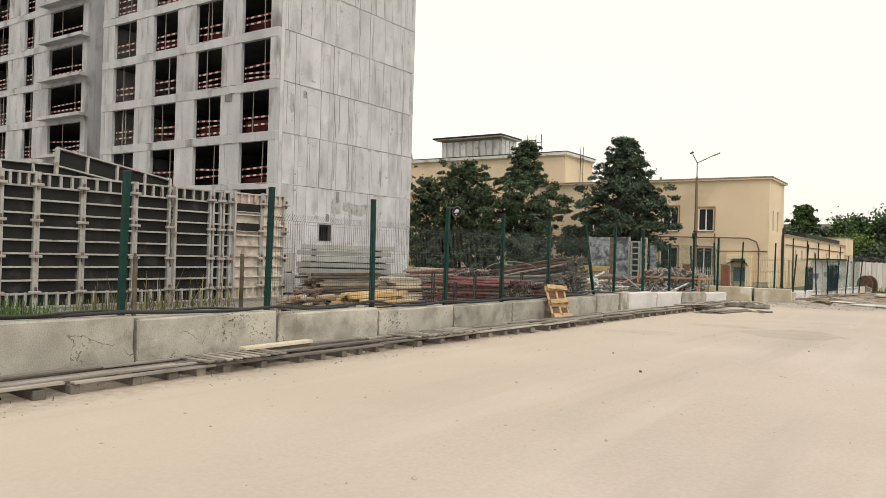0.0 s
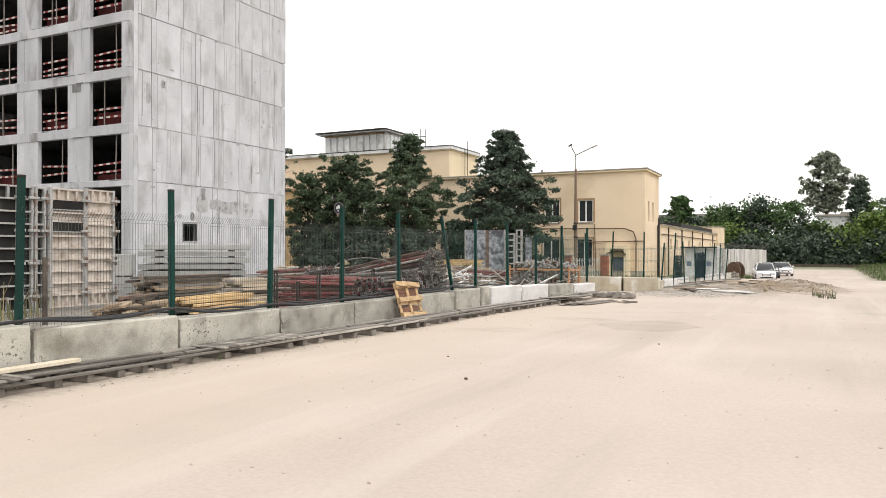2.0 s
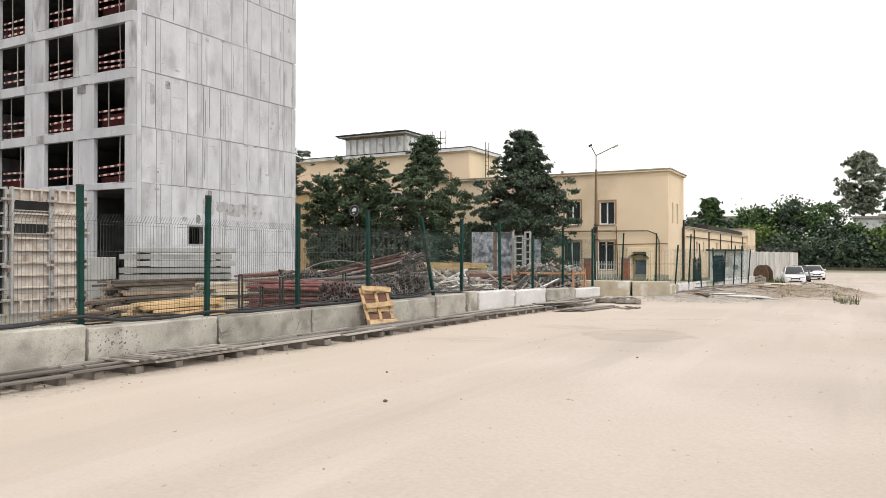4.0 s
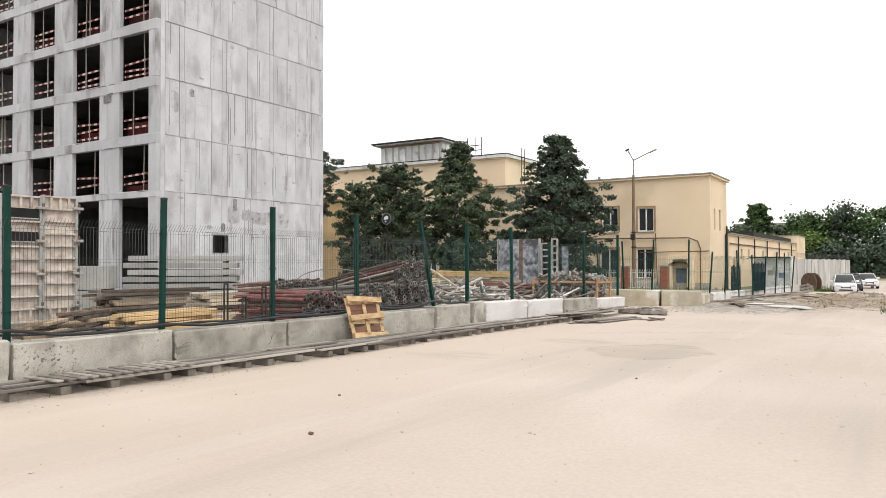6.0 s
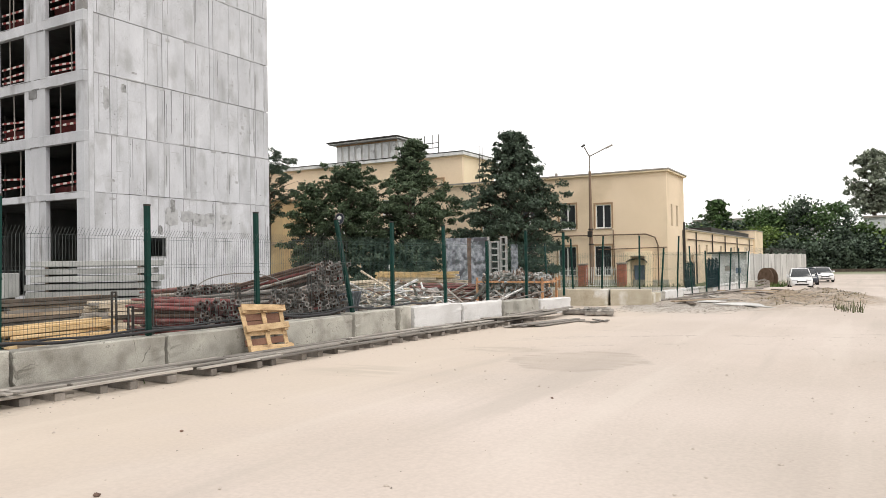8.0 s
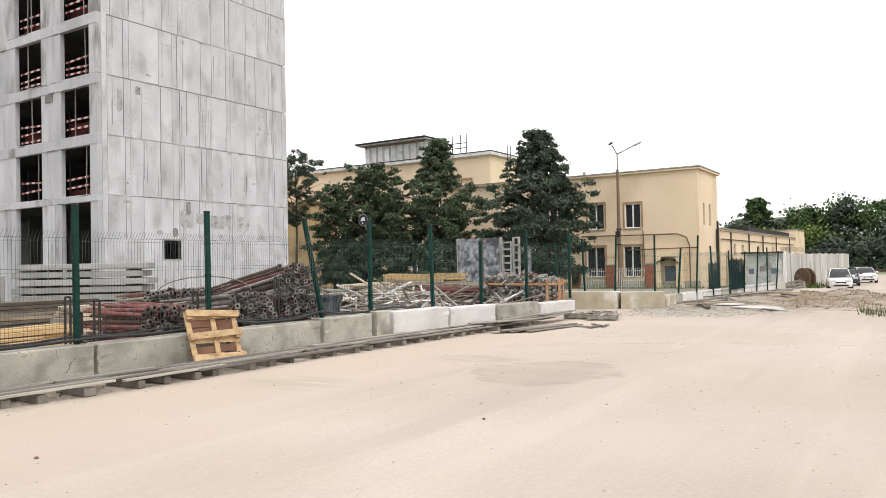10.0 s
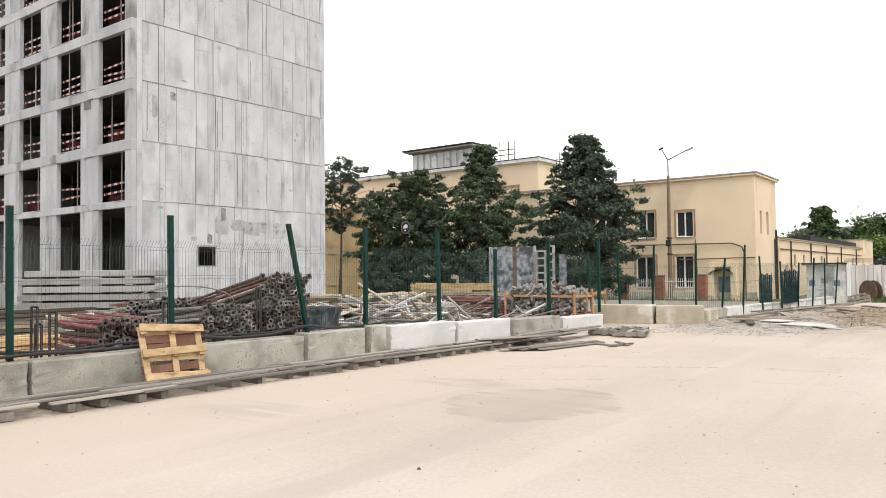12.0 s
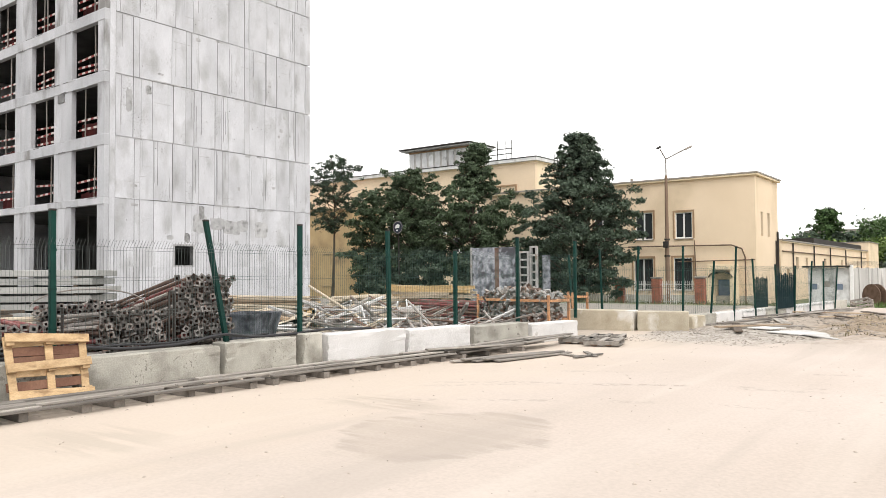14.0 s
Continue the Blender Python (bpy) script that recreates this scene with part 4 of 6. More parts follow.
def sign_disc():
    s = thing("round_sign", "dark blue round sign with a white rim on a post", "sign")
    cx, cz, k = -41.2, 5.85, 28

    def disc(r0, r1, y):
        bm = bmesh.new()
        a = [bm.verts.new((cx + r0 * math.cos(2 * math.pi * j / k), y, cz + r0 * math.sin(2 * math.pi * j / k))) for j in range(k)]
        b = [bm.verts.new((cx + r1 * math.cos(2 * math.pi * j / k), y, cz + r1 * math.sin(2 * math.pi * j / k))) for j in range(k)]
        for j in range(k):
            bm.faces.new((a[j], a[(j + 1) % k], b[(j + 1) % k], b[j]))
        return bm

    bm = bmesh.new()
    rod(bm, (cx, 63.49, cz), (cx, 63.57, cz), 0.56, seg=k)
    part("panel", bm, BLACKP, s)
    part("rim", disc(0.49, 0.55, 63.485), GREYP, s)
    bm = bmesh.new()
    for pts in (((-0.45, -0.14), (0.3, -0.08), (0.35, 0.3), (0.0, 0.44), (-0.35, 0.24)), ((-0.3, -0.42), (0.05, -0.48), (-0.05, -0.24))):
        bm.faces.new([bm.verts.new((cx + x * 0.68, 63.485, cz + z * 0.68)) for x, z in pts])
    part("emblem", bm, WHITEP, s)
    one_box("post", DARKM, s, cx - 0.05, cx + 0.05, 63.58, 63.68, -1.2, 6.2)


sign_disc()


# ---- block wall along the lot ----
def block_bm(length, height, thick, seed):
    """A cast block with chipped arrises."""
    r = random.Random(seed)
    bm = bmesh.new()
    box(bm, -thick / 2, thick / 2, -length / 2, length / 2, 0, height, bev=0.02)
    bmesh.ops.subdivide_edges(bm, edges=[e for e in bm.edges if e.calc_length() > 0.3], cuts=7, use_grid_fill=True)
    for v in bm.verts:
        e = (abs(abs(v.co.x) - thick / 2) < 0.03) + (abs(abs(v.co.y) - length / 2) < 0.03) + (abs(v.co.z - height) < 0.03)
        k = (0.022 if r.random() < 0.12 else 0.007) if e >= 2 else 0.0015
        if v.co.z > 0.01:
            v.co += Vector((r.uniform(-k, k), r.uniform(-k, k), r.uniform(-k, k * 0.4)))
    return bm


def block(ax, ay, bx, by, height, material, label, thick=0.4, gap=0.055, z=-0.02):
    d = math.hypot(bx - ax, by - ay)
    rz = math.degrees(math.atan2(-(bx - ax), by - ay))
    bm = block_bm(d - gap, height + 0.02, thick, int(ay * 100))
    n = Vector((-(by - ay), bx - ax)) / d * thick / 2
    return solid("concrete_block", bm, material, label, "concrete block", pose((ax + bx) / 2 + n.x, (ay + by) / 2 + n.y, z, 0, 0, rz), "blocks along the lot")


GREY_L = "grey weathered cast concrete block on the lot edge"
joints = [(1.48, 0.78), (3.88, 0.77), (6.28, 0.74), (8.68, 0.68), (11.08, 0.625), (13.48, 0.58), (15.88, 0.57), (18.28, 0.57), (20.62, 0.565)]
for (a, h), (b, h2) in zip(joints, joints[1:]):
    block(-8.31 + 0.012 * (a - 6), a, -8.31 + 0.012 * (b - 6), b, (h + h2) / 2, BLOCK, GREY_L)
block(-8.12, 20.66, -8.06, 22.15, 0.60, BLOCK, "short grey concrete block beside the leaning fence post")
block(-8.04, 22.25, -8.0, 22.72, 0.64, BLOCK, "small upright grey concrete block")
block(-8.0, 22.8, -7.8, 24.8, 0.60, BLOCKW, "whitewashed concrete block with chipped paint")
block(-7.8, 24.85, -7.58, 26.75, 0.56, BLOCKW, "whitewashed concrete block with chipped paint")
block(-7.58, 26.85, -7.35, 28.85, 0.52, BLOCK, "grey concrete block tilted out of line")
block(-7.35, 28.95, -7.1, 30.9, 0.46, BLOCKW, "half whitewashed concrete block at the row's end")
block(-8.8, 33.55, -6.78, 33.75, 0.60, BLOCKO, "ochre stained concrete block across the yard", thick=0.5)
block(-6.72, 33.75, -5.35, 34.25, 0.58, BLOCKO, "ochre stained concrete block across the yard", thick=0.5)
block(-5.6, 35.2, -5.5, 36.1, 0.40, BLOCKO, "pale sunken concrete block at the corner", thick=0.5)
ys = [36.2, 38.2, 40.3, 42.4, 44.5, 46.6, 48.7, 50.8, 53]
for k, (a, b) in enumerate(zip(ys, ys[1:])):
    fx = [-6.1 + 0.13 * (v - 36.2) - 0.0017 * (v - 36.2) ** 2 for v in (a, b)]
    block(fx[0], a, fx[1], b, 0.36, BLOCKW if k in (1, 2, 4, 5, 6) else BLOCK, "low concrete kerb block at the far fence", thick=0.35)


# ---- mesh fence ----
def fence_post(x, y, top=2.57, base=0.5, tx=None, ty=None, r=0.034):
    t = thing("fence_post", "dark green steel fence post, slightly leaning", "fence post", group="fence posts")
    bm = bmesh.new()
    a, b = Vector((x, y, base)), Vector((x if tx is None else tx, y if ty is None else ty, top))
    n, w = b - a, r * 1.05
    vs = []
    for p in (a, b):
        vs += [bm.verts.new(p + Vector((i * w, j * w, 0))) for i, j in ((-1, -1), (1, -1), (1, 1), (-1, 1))]
    for f in ((0, 1, 5, 4), (1, 2, 6, 5), (2, 3, 7, 6), (3, 0, 4, 7), (4, 5, 6, 7), (3, 2, 1, 0)):
        bm.faces.new([vs[i] for i in f])
    part("tube", bm, GREEN, t)
    bm = bmesh.new()
    box(bm, b.x - w * 1.15, b.x + w * 1.15, b.y - w * 1.15, b.y + w * 1.15, b.z, b.z + 0.03, bev=0.006)
    part("cap", bm, DARKM, t)
    for z in (0.25, 0.5, 0.75):
        p = a + n * z
        bm = bmesh.new()
        box(bm, p.x - w * 1.15, p.x + w * 1.15, p.y - w * 1.15, p.y + w * 1.15, p.z - 0.015, p.z + 0.015)
        part("clamp", bm, GREEN, t)
    return t


rf = random.Random(5)
row = [(-8.5, 3.7), (-8.48, 6.16), (-8.46, 8.6), (-8.46, 11.12), (-8.42, 13.4), (-8.42, 15.72), (-8.4, 18.08), (-8.38, 20.8), (-8.36, 22.46), (-8.3, 24.85), (-8.05, 26.8), (-7.95, 29.3), (-7.75, 32.0)]
for k, (x, y) in enumerate(row):
    if k == 7:
        fence_post(-8.3, 20.86, 2.56, 0.45, -8.52, 20.58)
    else:
        fence_post(x, y, (2.2 if k == 10 else 2.57), 0.45 if k else 0.5, x + rf.uniform(-0.03, 0.03), y + rf.uniform(-0.03, 0.03))
far_row = [(-9.9, 36.0), (-8.96, 36.3), (-7.96, 36.7), (-6.6, 37.2), (-5.95, 37.9), (-5.7, 39.6), (-5.45, 41.4), (-5.2, 43.3), (-5.0, 45.2), (-4.8, 47.0), (-4.62, 48.8), (-4.5, 50.6)]
for k, (x, y) in enumerate(far_row):
    fence_post(x, y, 2.2 + rf.uniform(-0.3, 0.35), 0.0, x + rf.uniform(-0.12, 0.16), y + rf.uniform(-0.1, 0.1), 0.027)


def wire(v, f, a, b, r):
    """A square wire from a to b, into lists of corners and faces."""
    a, b = Vector(a), Vector(b)
    d = (b - a).normalized()
    s = d.orthogonal().normalized() * r
    t = d.cross(s).normalized() * r
    n = len(v)
    for p in (a, b):
        v += [tuple(p + s), tuple(p + t), tuple(p - s), tuple(p - t)]
    f += [(n + i, n + (i + 1) % 4, n + 4 + (i + 1) % 4, n + 4 + i) for i in range(4)]


def mesh_panel(a, b, z0, z1, mat, sag=0.0, r=0.0022, step=0.05):
    t = thing("mesh_fence", "green welded wire mesh fence panel with bent top", "fence panel", group="mesh fence panels")
    d = Vector((b[0] - a[0], b[1] - a[1], 0))
    nrm = Vector((-d.y, d.x, 0)).normalized()
    L = d.length
    P = lambda u, z, o=0.0: Vector((a[0], a[1], z)) + d * (u / L) + nrm * o
    v, f = [], []
    k = int(L / step)
    for j in range(k + 1):
        u = L * j / k
        wire(v, f, P(u, z0), P(u, z1 - 0.12), r)
        wire(v, f, P(u, z1 - 0.12), P(u, z1, -0.09), r)
    me = bpy.data.meshes.new("wire_mesh")
    me.from_pydata(v, [], f)
    me.materials.append(mat)
    o = new("wire_mesh", me)
    o.parent = t
    o["kind"] = "stuff"
    for z in (z0 + 0.05, z0 + 0.45, z0 + 0.5, z0 + 0.95, z0 + 1.0, z1 - 0.15, z1 - 0.1):
        v, f = [], []
        wire(v, f, P(0, z, -0.004), P(L, z, -0.004), r * 1.3)
        me = bpy.data.meshes.new("cross_wire")
        me.from_pydata(v, [], f)
        me.materials.append(mat)
        o = new("cross_wire", me)
        o.parent = t


for k in range(2, len(row) - 1):
    mesh_panel(row[k], row[k + 1], 0.66, 2.2, WIREG if k < 7 else WIRE)
for k in range(len(far_row) - 1):
    mesh_panel(far_row[k], far_row[k + 1], 0.25, 1.9, WIRE, step=0.07, r=0.003)


def netting(x0, y0, x1, y1, z0, z1):
    """Shade net: a close weave of thin cords."""
    v, f = [], []
    d = Vector((x1 - x0, y1 - y0, 0))
    k = int(d.length / 0.035)
    for j in range(k + 1):
        p = Vector((x0, y0, 0)) + d * (j / k)
        wire(v, f, (p.x, p.y, z0), (p.x + 0.02 * math.sin(j), p.y, z1 - 0.05 * math.sin(j * 0.4)), 0.011)
    for j in range(int((z1 - z0) / 0.035)):
        wire(v, f, (x0, y0, z0 + j * 0.035), (x1, y1, z0 + j * 0.035), 0.011)
    me = bpy.data.meshes.new("shade_net")
    me.from_pydata(v, [], f)
    me.materials.append(NETM)
    tagged(new("shade_net", me), "dark green shade net tied to the fence", "netting")


netting(-6.6, 45.5, -6.43, 47.0, 0.0, 1.45)
netting(-5.2, 43.3, -5.0, 45.2, 0.3, 1.6)


# ---- cable over the blocks ----
def tube(name, pts, r, material, label, category, seg=8):
    cu = bpy.data.curves.new(name, "CURVE")
    cu.dimensions, cu.bevel_depth, cu.bevel_resolution = "3D", r, 3
    s = cu.splines.new("POLY")
    s.points.add(len(pts) - 1)
    for p, q in zip(s.points, pts):
        p.co = (*q, 1)
    cu.materials.append(material)
    tmp = bpy.data.objects.new(name, cu)
    me = bpy.data.meshes.new_from_object(tmp)
    bpy.data.objects.remove(tmp)
    for p in me.polygons:
        p.use_smooth = True
    return tagged(new(name, me), label, category)


def block_top(y):
    return float(np.interp(y, [1.5, 6.3, 8.7, 11, 13.5, 23, 27, 31], [0.78, 0.74, 0.68, 0.625, 0.585, 0.6, 0.56, 0.5]))


pts = []
for k in range(120):
    y = 1.6 + k * 0.19
    tie = abs(math.cos(math.pi * (y - 3.75) / 2.42)) ** 4
    pts.append((-8.44 + 0.05 * math.sin(y * 1.05) + 0.03 * math.sin(y * 2.3) + 0.06 * tie + 0.012 * (y - 6), y, block_top(y) + 0.035 + 0.10 * tie * (0.6 + 0.4 * math.sin(y * 0.7))))
tube("cable", pts, 0.024, CABLE, "thick black cable lying along the block tops", "cable")
pts = [(-8.5 + 0.06 * math.sin(y * 0.9 + 2), y, block_top(y) + 0.05 + 0.03 * math.sin(y * 1.9) ** 2) for y in np.arange(1.6, 22, 0.25)]
tube("cable", pts, 0.018, CABLE, "thinner black hose lying along the block tops", "cable")


# ---- board walk on bearers ----
def front(y):
    return float(np.interp(y, [2, 6, 11, 14, 18, 22, 26, 28], [-7.55, -7.6, -7.48, -7.3, -7.1, -6.95, -6.6, -6.4]))


rb = random.Random(11)
for s, (a, b) in enumerate(((1.5, 6.6), (6.6, 11.8), (11.8, 17.0), (17.0, 22.2), (22.2, 27.6))):
    t = thing("board_walk", "grey weathered planks laid end to end on timber bearers", "board walk", group="board walk sections")
    y = a + 0.2
    while y < b:
        f = front(y)
        w = rb.uniform(0.09, 0.16)
        bm = bmesh.new()
        box(bm, -0.78, -0.06, -w / 2, w / 2, -0.01, 0.095, bev=0.006)
        o = part("bearer", bm, PLANKB, t)
        o.matrix_basis = pose(f + rb.uniform(-0.06, 0.02), y, 0.0, 0, 0, rb.uniform(-5, 5))
        y += rb.choice((0.42, 0.5, 0.6, 0.75))
    for lane in range(5):
        off = -0.10 - lane * 0.155
        y = a - rb.uniform(0, 0.5) if s else a
        while y < b - 0.3:
            L = min(rb.uniform(2.2, 4.2), b + 0.4 - y)
            bm = bmesh.new()
            w = rb.uniform(0.040, 0.060)
            box(bm, -w, w, 0, L, 0, 0.032, bev=0.005)
            o = part("plank", bm, PLANK, t)
            f0, f1 = front(y) + off, front(y + L) + off
            o.matrix_basis = pose(f0 + rb.uniform(-0.02, 0.02), y, 0.097 + rb.uniform(0, 0.03) + (0.036 if lane in (1, 3) else 0), rb.uniform(-0.15, 0.4), rb.uniform(-3, 3), math.degrees(math.atan2(-(f1 - f0), L)) + rb.uniform(-0.5, 0.5))
            y += L + rb.uniform(0.01, 0.2)


for k in range(22):
    y = 6.85 + k * 0.155 if k < 9 else 11.2 + (k - 9) * 0.155
    bm = bmesh.new()
    box(bm, -0.34, 0.34, -0.045, 0.045, 0, 0.022, bev=0.003)
    o = solid("cross_slat", bm, PLANK, "grey slat of a pallet in the board walk", "slat", pose(front(y) - 0.3, y, 0.175, 0, 0, rb.uniform(-4, 4)), "pallet slats")


def board(x, y, z, L, w, th, rz, mat, label, ry=0.0, rx=0.0):
    bm = bmesh.new()
    box(bm, -w / 2, w / 2, -L / 2, L / 2, 0, th, bev=min(0.006, th * 0.2))
    return solid("board", bm, mat, label, "board", pose(x, y, z, rx, ry, rz), "loose boards")


board(-8.06, 8.47, 0.2, 1.36, 0.15, 0.05, 1, surface("pale new board", (0.56, 0.49, 0.38), (0.68, 0.6, 0.48), 2, 0.7, 0.1), "pale new board lying on the board walk")
for k in range(9):
    y = 24.6 + k * 0.5
    board(front(y) + rb.uniform(-0.6, 0.1), y, 0.15 + 0.03 * (k % 3), rb.uniform(1.6, 3.0), rb.uniform(0.1, 0.16), 0.03, rb.uniform(-24, 4), PLANK, "grey loose plank at the end of the board walk")
for k in range(5):
    board(-6.15 + k * 0.12, 25.6 + k * 0.15, 0.02 + 0.034 * (k % 2), 2.2, 0.14, 0.03, -19 + k * 2, PLANK, "grey plank lying flat on the sand")
for x, y, rz in ((-5.0, 27.3, 40), (-4.9, 27.0, -10), (-5.3, 26.9, 70)):
    board(x, y, 0.015, 0.9, 0.1, 0.025, rz, PLANK, "short broken plank on the sand")


# ---- pallets ----
def pallet(m, label, material):
    t = thing("pallet", label, "pallet", m)
    for y in (-0.45, 0, 0.45):
        one_box("stringer", material, t, -0.4, 0.4, y - 0.05, y + 0.05, 0.022, 0.1, bev=0.004)
    for x in (-0.345, 0.0, 0.345):
        one_box("deck_board", material, t, x - 0.06, x + 0.06, -0.5, 0.5, 0.1, 0.122, bev=0.003)
    for x in (-0.33, -0.165, 0.0, 0.165, 0.33):
        one_box("deck_board", BROWNM if abs(x) == 0.165 else material, t, x - 0.07, x + 0.07, -0.5, 0.5, 0.0, 0.022, bev=0.003)
    return t


# local x points up along the block, y along the row
def leaning_pallet():
    """Seen from its underside: three bearers crossed by skids, deck boards behind."""
    lean = Matrix(((-0.30, 0.03, 0.954, -8.02), (0.02, 1.0, 0.0, 17.84), (0.954, -0.02, 0.30, 0.50), (0, 0, 0, 1)))
    t = thing("pallet", "pale wooden pallet leaning against a concrete block", "pallet", lean)
    r = random.Random(2)
    # local x runs up the block, y along it, z towards the lot
    for k, x in enumerate((-0.36, 0.02, 0.37)):
        bm = bmesh.new()
        box(bm, -0.055, 0.055, -0.53, 0.53, 0.1, 0.122, bev=0.004)
        part("skid", bm, PALLETW, t).matrix_basis = pose(x, 0, 0, 0, 0, (1.5, -2.0, 2.5)[k])
    for k, y in enumerate((-0.46, 0.02, 0.46)):
        for x in (-0.35, 0.0, 0.35):
            one_box("spacer", PALLETW, t, x - 0.06, x + 0.06, y - 0.05, y + 0.05, 0.045, 0.1, bev=0.004)
        bm = bmesh.new()
        box(bm, -0.42, 0.42, -0.05, 0.05, 0.022, 0.044, bev=0.004)
        part("bearer", bm, PALLETW, t).matrix_basis = pose(0, y, 0, 0, 0, (-2.5, 1.0, 1.8)[k])
    for k, x in enumerate((-0.34, -0.21, -0.05, 0.1, 0.22, 0.35)):
        bm = bmesh.new()
        box(bm, -0.058, 0.058, -0.5, 0.5, 0, 0.02, bev=0.003)
        part("deck_board", bm, BROWNP if k in (1, 3, 4) else PALLETW, t).matrix_basis = pose(x, r.uniform(-0.02, 0.02), 0, 0, 0, r.uniform(-2, 2))


BROWNP = surface("reddish old board", (0.13, 0.065, 0.045), (0.22, 0.12, 0.08), 3, 0.8, 0.2)
leaning_pallet()
for x, y in ((-5.72, 29.5), (-6.5, 29.75), (-6.15, 30.6)):
    pallet(pose(x, y, 0.025, 0, 0, 16), "grey weathered pallet lying on the sand", PLANK)


# ---- formwork panels ----
def form_panel(y0, y1, z0, z1, ply, label, x=-18.0, m=None, ribs=10):
    t = thing("wall_formwork", label, "formwork panel", m, "standing formwork panels")
    one_box("plywood", ply, t, x - 0.13, x - 0.1, y0 + 0.06, y1 - 0.06, z0 + 0.04, z1 - 0.04)
    for y in (y0, y1 - 0.072):
        one_box("upright", ZINC, t, x - 0.13, x, y, y + 0.072, z0, z1, bev=0.008)
    for k in range(ribs + 1):
        z = z0 + (z1 - z0 - 0.06) * k / ribs
        one_box("rib", ZINC if ply is PLYD else PLYL, t, x - 0.1, x - 0.015, y0 + 0.072, y1 - 0.072, z, z + 0.046, bev=0.005)
    if y1 - y0 > 0.8:
        for k in range(3):
            y = y0 + (y1 - y0) * (k + 1) / 4
            one_box("stiffener", ZINC if ply is PLYD else PLYL, t, x - 0.095, x - 0.02, y - 0.03, y + 0.03, z1 - 0.06 - (z1 - z0 - 0.06) / ribs, z1 - 0.05)
            one_box("stiffener", ZINC if ply is PLYD else PLYL, t, x - 0.095, x - 0.02, y - 0.03, y + 0.03, z0 + 0.055, z0 + 0.06 + (z1 - z0 - 0.06) / ribs)
    for k in range(4):
        z = z0 + 0.35 + k * (z1 - z0 - 0.7) / 3
        c = one_box("clamp", ZINC, t, x - 0.02, x + 0.07, y1 - 0.17, y1 + 0.12, z, z + 0.07, bev=0.01)
        one_box("wedge", RUST, c, x + 0.02, x + 0.06, y1 - 0.03, y1 + 0.02, z - 0.09, z + 0.16)
    return t


DARKF = "steel framed formwork panel with dark plywood, standing on edge"
for a, b in ((6.2, 7.7), (7.7, 9.15), (9.15, 10.0), (10.0, 11.15), (11.15, 12.62), (12.62, 13.72), (13.86, 15.12), (15.16, 15.5), (15.54, 15.86)):
    form_panel(a, b, 0.06, 3.35, PLYD, DARKF)
pale = form_panel(15.9, 17.0, 0.1, 3.36, PLYL, "pale formwork panel caked with cement and two dark slots", x=-17.9)
for z in (2.18, 2.78):
    one_box("slot", PLYD, pale, -18.0, -17.905, 15.99, 16.9, z, z + 0.24)
    one_box("slot_rim", ZINC, pale, -17.99, -17.9, 15.99, 16.9, z - 0.03, z - 0.002)
form_panel(17.0, 17.98, 0.1, 3.4, PLYL, "pale formwork panel caked with cement", x=-17.9)
form_panel(-1.7, 1.7, -0.75, 0.75, PLYD, "grey formwork panel lying tilted behind the others", x=0, m=pose(-18.7, 12.5, 3.15, -9, -12, 0), ribs=3)
form_panel(-1.6, 1.6, -0.6, 0.6, PLYD, "formwork panel lying tilted behind the others", x=0, m=pose(-18.9, 9.6, 3.1, 1, -12, 0), ribs=4)
for y in (10.2, 12.0, 13.0, 14.3, 15.4, 17.2):
    bm = bmesh.new()
    rod(bm, (-18.2, y, 2.2), (-20.0, y + 0.1, 0.0), 0.05)
    solid("raking_prop", bm, GREYP, "steel raking prop behind the formwork", "prop", group="raking props")
for x, y, h in ((-14.6, 10.4, 1.4), (-14.5, 13.3, 1.5)):
    bm = bmesh.new()
    box(bm, x - 0.04, x + 0.04, y - 0.04, y + 0.04, 0, h, bev=0.008)
    solid("wooden_stake", bm, PLANKD, "dark weathered wooden stake driven into the weeds", "stake")


# ---- stacks in the yard ----
def slab_stack(x, y, rz, n, L, w, th, label):
    base = pose(x, y, 0, 0, 0, rz)
    gap = 0.055
    for k in range(n):
        z = 0.08 + k * (th + gap)
        bm = bmesh.new()
        box(bm, -w / 2, w / 2, -L / 2, L / 2, 0, th, bev=0.012)
        solid("concrete_slab", bm, GREYS, label, "concrete slab", base @ pose(rb.uniform(-0.04, 0.04), rb.uniform(-0.12, 0.12), z, 0, 0, rb.uniform(-0.6, 0.6)), "stacked slabs")
        for d in (-0.36, 0.36):
            bm = bmesh.new()
            box(bm, -w / 2 + 0.03, w / 2 - 0.03, d * L - 0.05, d * L + 0.05, z - gap if k else 0.0, z - 0.0005)
            solid("spacer_batten", bm, PLANKD, "dark wooden batten between the slabs", "batten", base, group="spacer battens")


slab_stack(-19.6, 22.9, -46, 8, 3.6, 1.2, 0.175, "precast concrete slab in a spaced stack")
slab_stack(-20.5, 20.0, -50, 2, 1.5, 1.1, 0.7, "thick pale concrete slab stacked beside the tower")
slab_stack(-20.5, 23.83, -46, 8, 3.4, 1.2, 0.175, "precast concrete slab in a spaced stack")


